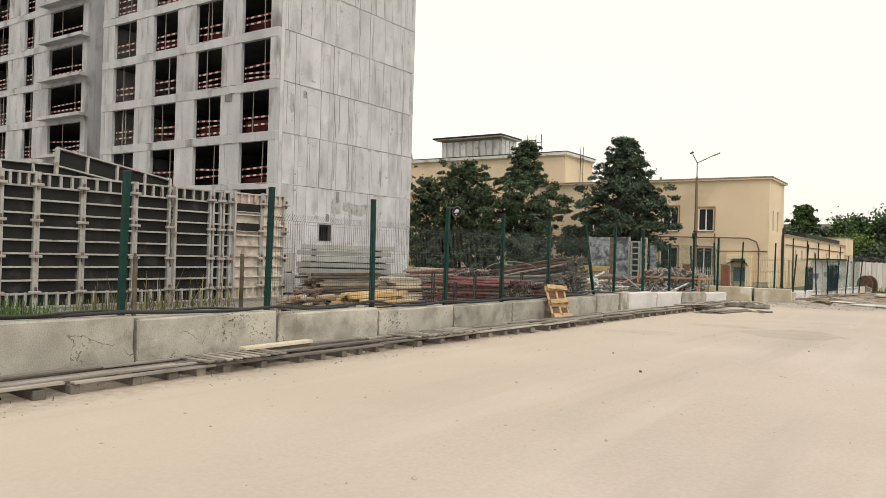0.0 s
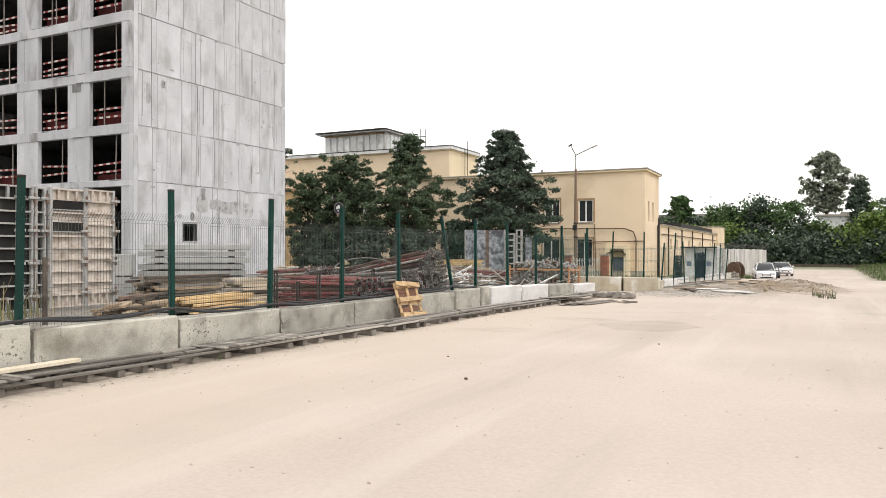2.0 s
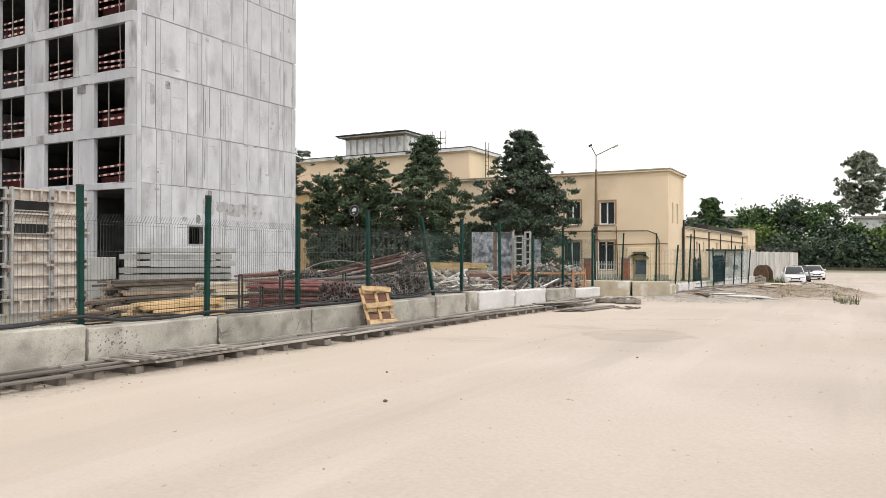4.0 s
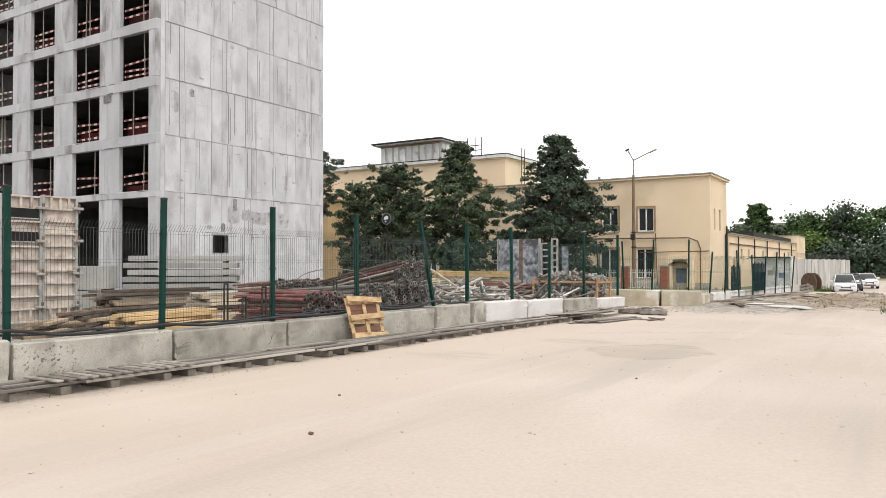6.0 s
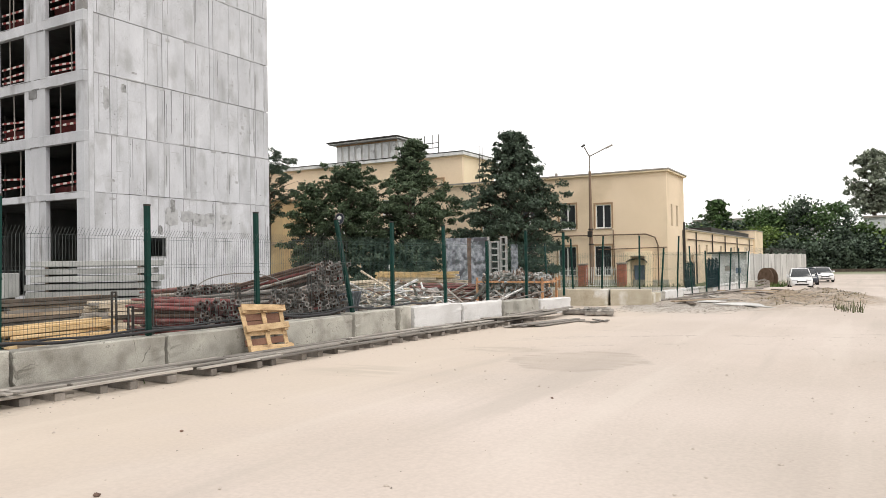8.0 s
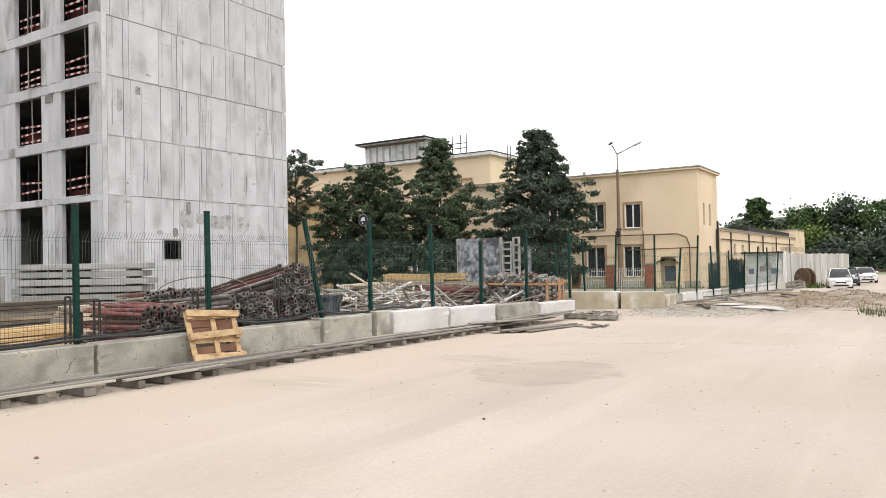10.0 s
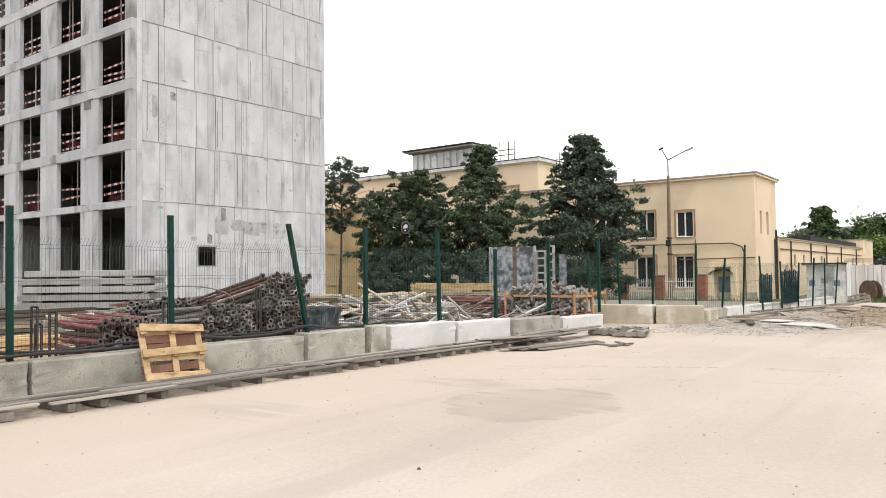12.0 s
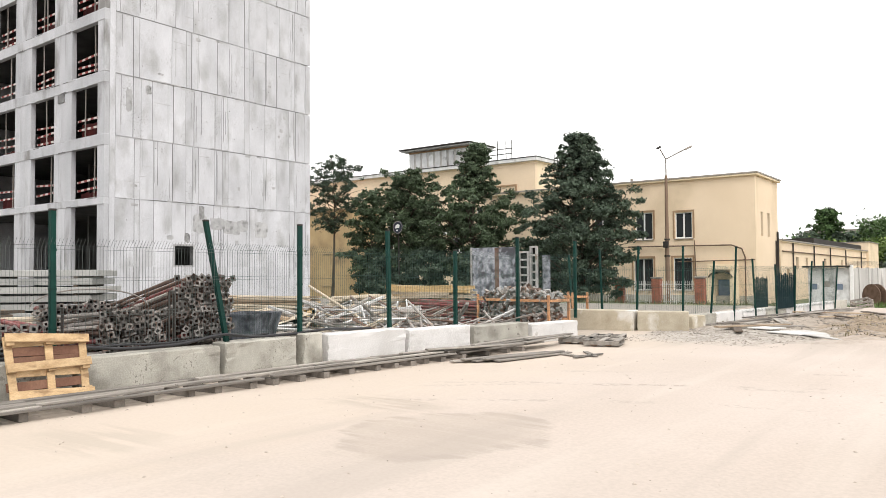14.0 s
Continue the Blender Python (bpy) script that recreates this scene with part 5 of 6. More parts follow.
def timber_stack(cx, cy, rz, n, L, wx, layers, mats, label, spread=3.0, z=0.08):
    for k in range(2):
        bm = bmesh.new()
        box(bm, -wx / 2, wx / 2, -0.06, 0.06, 0, z, bev=0.006)
        solid("bearer_beam", bm, PLANKD, "dark timber bearer under a stack", "beam", pose(cx, cy, 0, 0, 0, rz) @ pose(0, (k - 0.5) * L * 0.6, 0))
    t = thing("timber_stack", label, "timber stack")
    base = pose(cx, cy, 0, 0, 0, rz)
    for la in range(layers):
        m = max(2, int(n - la * n * 0.45 / layers))
        for j in range(m):
            bm = bmesh.new()
            w = wx / n * rb.uniform(0.7, 0.95)
            l = L * rb.uniform(0.75, 1.05)
            h = 0.085
            box(bm, -w / 2, w / 2, -l / 2, l / 2, 0, h * rb.uniform(0.6, 0.95), bev=0.006)
            o = part("timber", bm, rb.choice(mats), t)
            o.matrix_basis = base @ pose((j - (m - 1) / 2) * wx / n + rb.uniform(-0.03, 0.03), rb.uniform(-0.25, 0.25), z + la * h, rb.uniform(-0.4, 0.4), 0, rb.uniform(-spread, spread))


timber_stack(-16.6, 19.4, 4, 8, 3.6, 1.3, 10, [TIMBER, TIMBER, PLANK, PLANKD], "stack of old brown and grey timbers", 2.5)
timber_stack(-13.9, 17.75, 8, 6, 2.8, 1.2, 5, [FRESH, FRESH, PALEB, FRESH, TIMBER], "stack of fresh pale pine boards", 9)
timber_stack(-14.4, 20.6, -16, 7, 2.9, 1.2, 9, [PALEB, PALEB, PLANK], "sloping stack of bleached boards", 5)
timber_stack(-15.4, 16.6, 35, 5, 2.0, 1.0, 5, [PLANKD, TIMBER, RUST], "dark rotten timbers thrown in a heap", 18)
timber_stack(-14.3, 15.2, 25, 4, 1.7, 0.7, 4, [PLANKD, TIMBER, TIMBER], "short brown offcuts in a heap", 22)
timber_stack(-13.3, 26.3, 62, 8, 3.4, 1.4, 8, [PLANK, TIMBER, PLANK], "stack of grey boards behind the pipes", 5)
timber_stack(-15.5, 29.4, 48, 6, 3.6, 1.0, 9, [PLANK, PLANK, FRESH], "grey boards stacked askew", 6)
timber_stack(-20.8, 32.2, 88, 8, 5.4, 1.2, 10, [PALEB, PALEB, PLANK, TIMBER, FRESH], "long stack of bleached boards before the tower", 4)
timber_stack(-17.4, 33.9, 10, 9, 3.8, 1.2, 10, [PALEB, PALEB, PLANK], "pale grey boards fanned out in a stack", 9)


def prop_meshes():
    out = []
    for mat in (REDP, GREYP, RUST):
        bm = bmesh.new()
        rod(bm, (0, 0, 0), (1.75, 0, 0), 0.034, seg=8, cap=False)
        rod(bm, (1.7, 0, 0), (2.9, 0, 0), 0.026, seg=8)
        rod(bm, (1.62, 0, 0), (1.75, 0, 0), 0.044, seg=8)
        tube_me = mesh_of("prop_tube", bm, mat)
        bm = bmesh.new()
        # square end plate with a hole in the middle
        o = [bm.verts.new((0, s * 0.052, t * 0.052)) for s, t in ((-1, -1), (1, -1), (1, 1), (-1, 1))]
        i = [bm.verts.new((0, s * 0.024, t * 0.024)) for s, t in ((-1, -1), (1, -1), (1, 1), (-1, 1))]
        for k in range(4):
            bm.faces.new((o[k], o[(k + 1) % 4], i[(k + 1) % 4], i[k]))
        bmesh.ops.solidify(bm, geom=bm.faces[:], thickness=0.008)
        plate_me = mesh_of("end_plate", bm, PLATE)
        out.append((tube_me, plate_me))
    return out


PROPS = prop_meshes()


def prop_stack(x, y0, y1, z0, z1, tilt, yaw, label, weights, seed):
    """Steel props lying side by side with their end plates towards the lot."""
    r = random.Random(seed)
    t = thing("prop_stack", label, "prop stack", pose(x, (y0 + y1) / 2, 0, 0, 0, 180 + yaw))
    w = y1 - y0
    z = z0
    k = 0
    while z < z1:
        u = -w / 2 + (0.05 if k % 2 else 0)
        while u < w / 2:
            tu, pl = r.choices(PROPS, weights)[0]
            m = pose(r.uniform(-0.1, 0.12), u + r.uniform(-0.02, 0.02), z + r.uniform(-0.02, 0.02), r.choice((0, 0, 0, 45)) + r.uniform(-14, 14), tilt + r.uniform(-1.5, 1.5), r.uniform(-1.5, 1.5))
            p = piece("prop", tu, t, m)
            q = piece("end_plate", pl, p, pose(-0.005, 0, 0))
            u += 0.112
        z += 0.102
        k += 1
    return t


prop_stack(-8.85, 20.35, 21.25, 0.62, 1.68, 11, -10, "steep stack of steel props with square end plates", (0.07, 0.58, 0.35), 1)
prop_stack(-8.88, 19.05, 19.95, 0.5, 1.16, 4, -12, "stack of galvanised steel props", (0.06, 0.74, 0.2), 2)
prop_stack(-8.98, 17.32, 18.22, 0.25, 1.02, 1, -13, "stack of red oxide steel props", (0.84, 0.04, 0.12), 3)
prop_stack(-12.0, 19.6, 21.3, 0.2, 1.22, 3, -22, "stack of red and grey props behind", (0.4, 0.45, 0.15), 4)
prop_stack(-13.6, 21.4, 22.6, 0.2, 1.15, 3, -24, "stack of red and grey props behind", (0.4, 0.45, 0.15), 5)
for x, y, mz, w in ((-9.2, 19.5, 0.44, 1.4), (-9.3, 20.8, 0.5, 1.4), (-11.0, 19.9, 0.4, 1.4), (-10.6, 20.9, 0.3, 1.4)):
    bm = bmesh.new()
    box(bm, x - 0.06, x + 0.06, y - w / 2, y + w / 2, 0, mz, bev=0.01)
    solid("bearer_beam", bm, PLANKD, "dark timber bearer under the steel props", "beam")
for x, y, h, s in ((-9.95, 17.02, 1.12, 0.1), (-9.5, 18.7, 1.2, 0.1), (-9.0, 20.28, 1.42, 0.1), (-11.6, 17.5, 1.15, 0.1), (-10.6, 17.1, 0.9, 0.1)):
    bm = bmesh.new()
    for yy in (y - s / 2, y + s / 2):
        rod(bm, (x, yy, 0), (x, yy, h), 0.022, seg=6)
    rod(bm, (x, y - s / 2, h), (x, y + s / 2, h), 0.022, seg=6)
    solid("steel_hoop", bm, DARKM, "rusty bent steel hoop holding the props", "hoop", group="steel hoops")
pts = [(-10.1 + 0.5 * math.cos(a) - 0.2, 19.6 + 0.75 * math.cos(a), 1.15 + 0.32 * math.sin(a)) for a in np.linspace(0.1, 3.0, 20)]
tube("wire_loop", pts, 0.012, GREYP, "thin steel wire bent in an arc", "wire")


def trough():
    t = thing("grey_trough", "grey cement trough among the rubble", "trough", pose(-10.0, 22.6, 0.25, 0, 0, 25))
    bm = bmesh.new()
    a = [bm.verts.new(v) for v in ((-0.3, -0.45, 0), (0.3, -0.45, 0), (0.3, 0.45, 0), (-0.3, 0.45, 0))]
    b = [bm.verts.new(v) for v in ((-0.45, -0.6, 0.7), (0.45, -0.6, 0.7), (0.45, 0.6, 0.7), (-0.45, 0.6, 0.7))]
    bm.faces.new(a)
    for i in range(4):
        bm.faces.new((a[i], a[(i + 1) % 4], b[(i + 1) % 4], b[i]))
    bmesh.ops.solidify(bm, geom=bm.faces[:], thickness=0.04)
    part("basin", bm, STEELP, t)
    one_box("stand", PLANKD, t, -0.3, 0.3, -0.4, 0.4, -0.25, -0.01)


trough()


def rod_heap(cx, cy, rx, ry, h, n, seed, label, mats, lmin=0.7, lmax=2.6):
    """Tangle of scaffold tubes, frames and angles, each lying on those below."""
    r = random.Random(seed)
    t = thing("scaffold_heap", label, "scrap heap")
    for k in range(n):
        u, a = math.sqrt(r.random()), r.uniform(0, 2 * math.pi)
        x, y = cx + rx * u * math.cos(a), cy + ry * u * math.sin(a)
        z = h * (1 - u * u * 0.8) * r.random() + 0.06
        L = r.uniform(lmin, lmax)
        yaw, p = r.uniform(0, 180), r.gauss(0, 11)
        bm = bmesh.new()
        s = r.random()
        if s < 0.55:
            rod(bm, (-L / 2, 0, 0), (L / 2, 0, 0), r.choice((0.022, 0.028, 0.035)), seg=6)
        elif s < 0.8:
            box(bm, -L / 2, L / 2, -0.045, 0.045, -0.03, 0.03, bev=0.005)
        else:
            for yy in (-0.25, 0.25):
                rod(bm, (-L / 2, yy, 0), (L / 2, yy, 0), 0.02, seg=6)
            for j in range(5):
                xx = -L / 2 + L * (j + 0.5) / 5
                rod(bm, (xx, -0.25, 0), (xx + 0.1, 0.25, 0), 0.014, seg=5)
        o = part("tube", bm, r.choice(mats), t)
        o.matrix_basis = pose(x, y, max(z, 0.05 + abs(math.sin(radians(p))) * L / 2 * 0.8), 0, p, yaw)


ALU = surface("bright aluminium", (0.42, 0.41, 0.40), (0.58, 0.57, 0.56), 4, 0.4, 0.1, metal=0.3, vary=0.2)
rod_heap(-11.6, 27.0, 2.5, 3.4, 0.95, 290, 7, "tangled heap of scaffold tubes and frames", [GREYP, ALU, ALU, GREYP, PALEB, PLANK, RUST], 0.6, 2.2)
rod_heap(-14.0, 24.2, 2.4, 1.8, 0.7, 130, 8, "heap of tubes and boards", [GREYP, PALEB, ALU, PLANK, TIMBER])
rod_heap(-11.0, 29.9, 1.4, 1.0, 0.4, 40, 9, "heap of grey tubes and scrap", [GREYP, RUST, ALU, GREYP])
prop_stack(-11.35, 32.5, 33.6, 0.15, 0.8, 0, 0, "bundle of red steel props beside the orange rack", (0.8, 0.05, 0.15), 6)
for x in (-11.7, -13.2):
    bm = bmesh.new()
    box(bm, x - 0.06, x + 0.06, 32.4, 33.7, 0, 0.11, bev=0.01)
    solid("bearer_beam", bm, PLANKD, "dark timber bearer under the steel props", "beam")
board(-12.25, 25.6, 0.62, 1.3, 0.9, 0.02, 60, PALEB, "pale plywood sheet lying on the scrap heap", ry=-16)
rod_heap(-8.5, 28.2, 0.6, 1.5, 0.5, 24, 10, "steel tubes lying behind the blocks", [GREYP, ALU, GREYP], 1.2, 2.4)
for k, (x, y, ang, L) in enumerate(((-12.9, 29.2, 55, 1.15), (-13.5, 29.0, 125, 1.1), (-11.9, 29.8, 55, 1.1), (-12.5, 29.9, 128, 1.0), (-10.4, 26.4, 35, 1.3))):
    bm = bmesh.new()
    box(bm, -L / 2, L / 2, -0.02, 0.02, -0.035, 0.035, bev=0.005)
    solid("channel_bar", bm, WHITEP, "white steel channel leaning in the scrap heap", "steel bar", pose(x, y, 0.5, 0, -ang, 145), "leaning bars")


def beam_stack():
    for la in range(4):
        for j in range(5):
            bm = bmesh.new()
            L = 3.3 + rb.uniform(-0.5, 0.4)
            for z0, z1, w in ((0, 0.03, 0.045), (0.03, 0.08, 0.018), (0.08, 0.11, 0.045)):
                box(bm, -L / 2, L / 2, -w, w, z0, z1)
            solid("formwork_beam", bm, YBEAM if rb.random() < 0.65 else PALEB, "yellow timber formwork beam in a stack", "beam", pose(-16.05 + rb.uniform(-0.5, 0.5), 35.8 + j * 0.16, 0.78 + la * 0.115, 0, rb.uniform(-1.6, 1.6), 4 + rb.uniform(-6, 6)), "yellow beams")
    for x in (-17.2, -15.0):
        t = thing("timber_crib", "stacked timber crib under the yellow beams", "crib")
        for k in range(6):
            one_box("crib_beam", TIMBER, t, x - 0.07, x + 0.07, 35.5, 36.8, k * 0.13, k * 0.13 + 0.125, bev=0.006)


beam_stack()


def clamp_rack(x, y, w, d, h, fill, label, rz=0):
    t = thing("storage_rack", label, "storage rack", pose(x, y, 0, 0, 0, rz))
    for i in (-1, 1):
        for j in (-1, 1):
            one_box("corner_post", ORANGE, t, i * w / 2 - 0.035, i * w / 2 + 0.035, j * d / 2 - 0.03, j * d / 2 + 0.03, 0, h + 0.12, bev=0.006)
        for z in (0.12, h - 0.07):
            one_box("side_rail", ORANGE, t, i * w / 2 - 0.035, i * w / 2 + 0.035, -d / 2 + 0.036, d / 2 - 0.036, z, z + 0.07)
    for j in (-1, 1):
        for z in (0.12, h - 0.07):
            one_box("long_rail", ORANGE, t, -w / 2 + 0.046, w / 2 - 0.046, j * d / 2 - 0.03, j * d / 2 + 0.03, z, z + 0.07)
    one_box("floor", RUST, t, -w / 2 + 0.03, w / 2 - 0.03, -d / 2 + 0.03, d / 2 - 0.03, 0.19, 0.21)
    r = random.Random(int(x * 10))
    if fill:
        c = thing("clamp_heap", "steel formwork clamps piled in an orange rack", "clamps", pose(x, y, 0, 0, 0, rz))
        shapes = []
        for mat in (GREYP, RUST, ZINC):
            bm = bmesh.new()
            box(bm, -0.18, 0.18, -0.03, 0.03, -0.03, 0.03, bev=0.008)
            box(bm, -0.18, -0.11, -0.03, 0.03, -0.16, -0.03, bev=0.006)
            box(bm, 0.11, 0.18, -0.03, 0.03, -0.16, -0.03, bev=0.006)
            box(bm, -0.04, 0.04, -0.05, 0.05, 0.03, 0.09, bev=0.006)
            shapes.append(mesh_of("clamp", bm, mat))
        for k in range(430):
            top = k > 290
            px, py = r.uniform(-w / 2 + 0.15, w / 2 - 0.15), r.uniform(-d / 2 + 0.1, d / 2 - 0.1)
            z = r.uniform(0.3, h) if not top else h + r.uniform(0, 0.24) * (1 - (2 * px / w) ** 2 * 0.5)
            piece("clamp", r.choice(shapes), c, pose(px, py, z, r.uniform(-180, 180), r.uniform(-50, 50), r.uniform(0, 360)))


clamp_rack(-9.65, 32.3, 2.75, 0.9, 0.95, True, "orange steel rack full of formwork clamps", -10)
clamp_rack(-10.1, 36.2, 0.8, 0.8, 0.92, False, "low orange steel rack, nearly empty", -10)


def standing_panels():
    t = thing("steel_sheet", "large caked steel formwork sheet standing upright", "formwork panel")
    one_box("sheet", STEELP, t, -16.65, -14.42, 39.78, 39.86, 0.02, 2.8, bev=0.006)
    for x in (-16.69, -14.4):
        one_box("edge_bar", ZINC, t, x - 0.03, x + 0.03, 39.74, 39.9, 0, 2.82)
    one_box("seam", RUST, t, -15.5, -15.3, 39.772, 39.779, 0.05, 2.78)
    for x0, x1, h in ((-14.25, -13.75, 2.6), (-13.7, -13.36, 2.8)):
        f = thing("formwork_frame", "grey ladder-like formwork frame standing upright", "formwork panel", group="formwork frames")
        for x in (x0, x1 - 0.08):
            one_box("upright", ZINC, f, x, x + 0.08, 39.6, 39.72, 0, h, bev=0.006)
        for k in range(9):
            z = 0.05 + k * (h - 0.12) / 8
            one_box("rung", ZINC, f, x0 + 0.08, x1 - 0.08, 39.61, 39.71, z, z + 0.07)
        one_box("plywood", PLYD, f, x0 + 0.08, x1 - 0.08, 39.73, 39.75, 0.05, h - 0.05)
    s = thing("steel_sheet", "narrow caked steel formwork sheet", "formwork panel")
    one_box("sheet", STEELP, s, -13.28, -12.95, 39.9, 39.96, 0, 2.42, bev=0.006)
    # props that hold them up
    for x in (-16.0, -14.0):
        bm = bmesh.new()
        rod(bm, (x, 40.0, 1.9), (x, 41.3, 0.0), 0.04)
        solid("raking_prop", bm, GREYP, "steel raking prop behind a formwork sheet", "prop", group="raking props")


standing_panels()


# ---- trees ----
def crown_points(r, blobs, n, size, middle=None):
    """Leaf corners along sprays (x, y, z, length); round a trunk the sprays reach outwards and droop."""
    out = np.zeros((n, 4, 3))
    w = np.array([b[3] ** 2.0 for b in blobs])
    pick = r.choice(len(blobs), n, p=w / w.sum())
    bl = np.array(blobs)[pick]
    ax = r.normal(size=(len(blobs), 3)) * np.array([1, 1, 0.45])
    if middle is not None:
        o = np.array(blobs)[:, :3] - np.array(middle)
        o[:, 2] = 0
        ln = np.linalg.norm(o, axis=1)[:, None] + 0.3
        ax = ax * 0.55 + o / ln * 1.5 + np.array([0, 0, 0.1])
    ax = (ax / np.linalg.norm(ax, axis=1)[:, None])[pick]
    d = r.normal(size=(n, 3))
    u = r.uniform(-1, 1, n)
    # broad at the root of a spray, pointed and hanging at its tip
    thick = (0.42 - 0.14 * u)[:, None]
    c = bl[:, :3] + (ax * u[:, None] * 0.95 + d * thick * np.array([1, 1, 0.7])) * bl[:, 3][:, None]
    c[:, 2] -= 0.32 * (np.maximum(u + 0.2, 0) ** 2) * bl[:, 3]
    a = r.normal(size=(n, 3)) * np.array([1, 1, 0.8]) + np.array([0, 0, 0.9]) + ax * 0.3
    a /= np.linalg.norm(a, axis=1)[:, None]
    b = np.cross(a, r.normal(size=(n, 3)))
    b /= np.linalg.norm(b, axis=1)[:, None]
    e = np.cross(a, b)
    s = size * (0.55 + 0.9 * r.random(n))
    for k, (i, j) in enumerate(((1, 0), (0.1, 0.6), (-1, 0), (-0.1, -0.6))):
        out[:, k] = c + b * (i * s)[:, None] + e * (j * s)[:, None]
    return out


def tree(x, y, h, profile, trunk_r, n, leaf, label, seed, base=0.0, size=0.2, clear=0.15, spray=0.9, nb=60, lean=0.0):
    """profile: half-widths of the crown from its foot to its top."""
    r = np.random.default_rng(seed)
    t = thing("tree", label, "tree", pose(x, y, base), "trees")
    hh = h - base
    bm = bmesh.new()
    bend = r.uniform(-0.25, 0.25, 2)
    axis = lambda u: Vector((bend[0] * math.sin(u * 3) + lean * u, bend[1] * math.sin(u * 2.5), hh * u * 0.95))
    pts = [axis(u) for u in np.linspace(0, 1, 9)]
    for k in range(8):
        rod(bm, pts[k], pts[k + 1], trunk_r * (1 - k / 8.5), trunk_r * (1 - (k + 1) / 8.5), seg=8, cap=False)
    # main limbs, each ending in a cluster of sprays
    blobs = []
    nl = max(10, nb // 5)
    for k in range(nl):
        u = ((k + r.random()) / nl) ** 0.85
        wid = float(np.interp(u, np.linspace(0, 1, len(profile)), profile)) * r.uniform(0.66, 0.98)
        ang = k * 2.4 + r.uniform(-0.5, 0.5)
        z = hh * (clear + (1 - clear) * u)
        tip = Vector((lean * z / hh + wid * math.cos(ang), wid * math.sin(ang), min(z, hh - 0.25)))
        root = axis(max(0.06, min(0.98, (z - wid * r.uniform(0.35, 0.8)) / (hh * 0.95))))
        mid = root.lerp(tip, 0.55) + Vector((0, 0, 0.12 * wid))
        rr = trunk_r * (0.42 - 0.26 * u)
        rod(bm, root, mid, rr, rr * 0.55, seg=5, cap=False)
        rod(bm, mid, tip, rr * 0.55, rr * 0.15, seg=5, cap=False)
        for q in range(nb // nl):
            f = 0.22 + 0.78 * r.random() ** 0.7
            p = (root.lerp(mid, f / 0.55) if f < 0.55 else mid.lerp(tip, (f - 0.55) / 0.45)) + Vector(np.clip(r.normal(size=3), -1.5, 1.5) * np.array([1, 1, 0.75]) * (0.2 + 0.2 * wid * f))
            if q % 3 == 0:
                rod(bm, mid, p, rr * 0.3, rr * 0.1, seg=4, cap=False)
            blobs.append((p.x, p.y, min(max(p.z, 0.4), hh - 0.15), spray * r.uniform(0.55, 1.2) * (0.55 + 0.45 * min(1, wid / max(profile)))))
    part("trunk", bm, BARK, t)
    o = new("crown", quads("crown", crown_points(r, blobs, n, size, (0, 0, 0)), leaf))
    o.parent = t
    return t


tree(-25.2, 66.8, 12.7, (3.9, 4.5, 4.7, 4.5, 4.1, 3.5, 2.6, 1.8, 0.7), 0.26, 78000, LEAFD, "tall dense dark green linden in front of the yellow house", 1, -0.9, 0.11, 0.13, 0.52, 620)
tree(-36.4, 68.0, 13.3, (3.6, 4.6, 5.0, 5.1, 4.8, 3.4, 2.3, 1.6, 0.7), 0.24, 64000, LEAF, "dark green linden with a slim upper crown", 2, -0.9, 0.11, 0.2, 0.52, 470, 0.5)
tree(-43.0, 67.0, 11.3, (2.2, 3.0, 3.4, 3.5, 3.2, 1.9), 0.2, 38000, LEAF, "broad green linden before the yellow hall", 3, -0.9, 0.11, 0.3, 0.5, 280, 0.4)
tree(-47.3, 66.5, 9.8, (2.2, 2.5, 2.5, 2.4, 2.0, 1.1), 0.16, 24000, LEAF, "smaller green linden before the yellow hall", 4, -0.9, 0.11, 0.1, 0.46, 230)
tree(-55.4, 69.5, 14.2, (0.8, 2.6, 3.9, 4.2, 3.6, 1.8), 0.18, 15000, LEAFD, "thin dark tree with open branches beside the tower", 5, -0.9, 0.10, 0.48, 0.42, 230)
tree(-30.5, 69.5, 4.6, (2.4, 2.8, 2.2, 1.2), 0.12, 15000, LEAFD, "low dark green shrub tree under the lindens", 6, -0.9, 0.12, 0.05, 0.6, 90)
tree(-38.8, 65.0, 4.2, (2.6, 2.8, 2.4, 1.2), 0.12, 19000, LEAFD, "low dark green shrub tree under the lindens", 7, -0.9, 0.12, 0.03, 0.6, 90)
tree(-44.2, 65.0, 3.6, (2.4, 2.6, 2.0, 1.0), 0.12, 15000, LEAFD, "low dark green shrub tree under the lindens", 8, -0.9, 0.12, 0.03, 0.6, 80)
tree(-33.6, 64.5, 3.8, (2.6, 2.8, 2.2, 1.0), 0.12, 16000, LEAFD, "low dark green shrub tree under the lindens", 18, -0.9, 0.12, 0.03, 0.6, 80)
tree(-26.7, 172, 13.8, (1.2, 2.4, 3.0, 2.6, 1.4), 0.3, 8000, LEAFM, "dark round tree above the far hedge", 9, 0, 0.28, 0.25, 0.8, 150)
tree(1.9, 200, 25.0, (3.0, 5.2, 6.2, 6.4, 5.4, 3.6, 1.6), 0.5, 9500, LEAFG, "tall grey-green poplar above the hedge", 10, 0, 0.34, 0.46, 1.0, 260)
tree(8.3, 190, 17.4, (1.6, 2.6, 2.8, 2.4, 1.2), 0.35, 7000, LEAFD, "dark round tree beside the poplar", 11, 0, 0.28, 0.4, 0.8, 150)


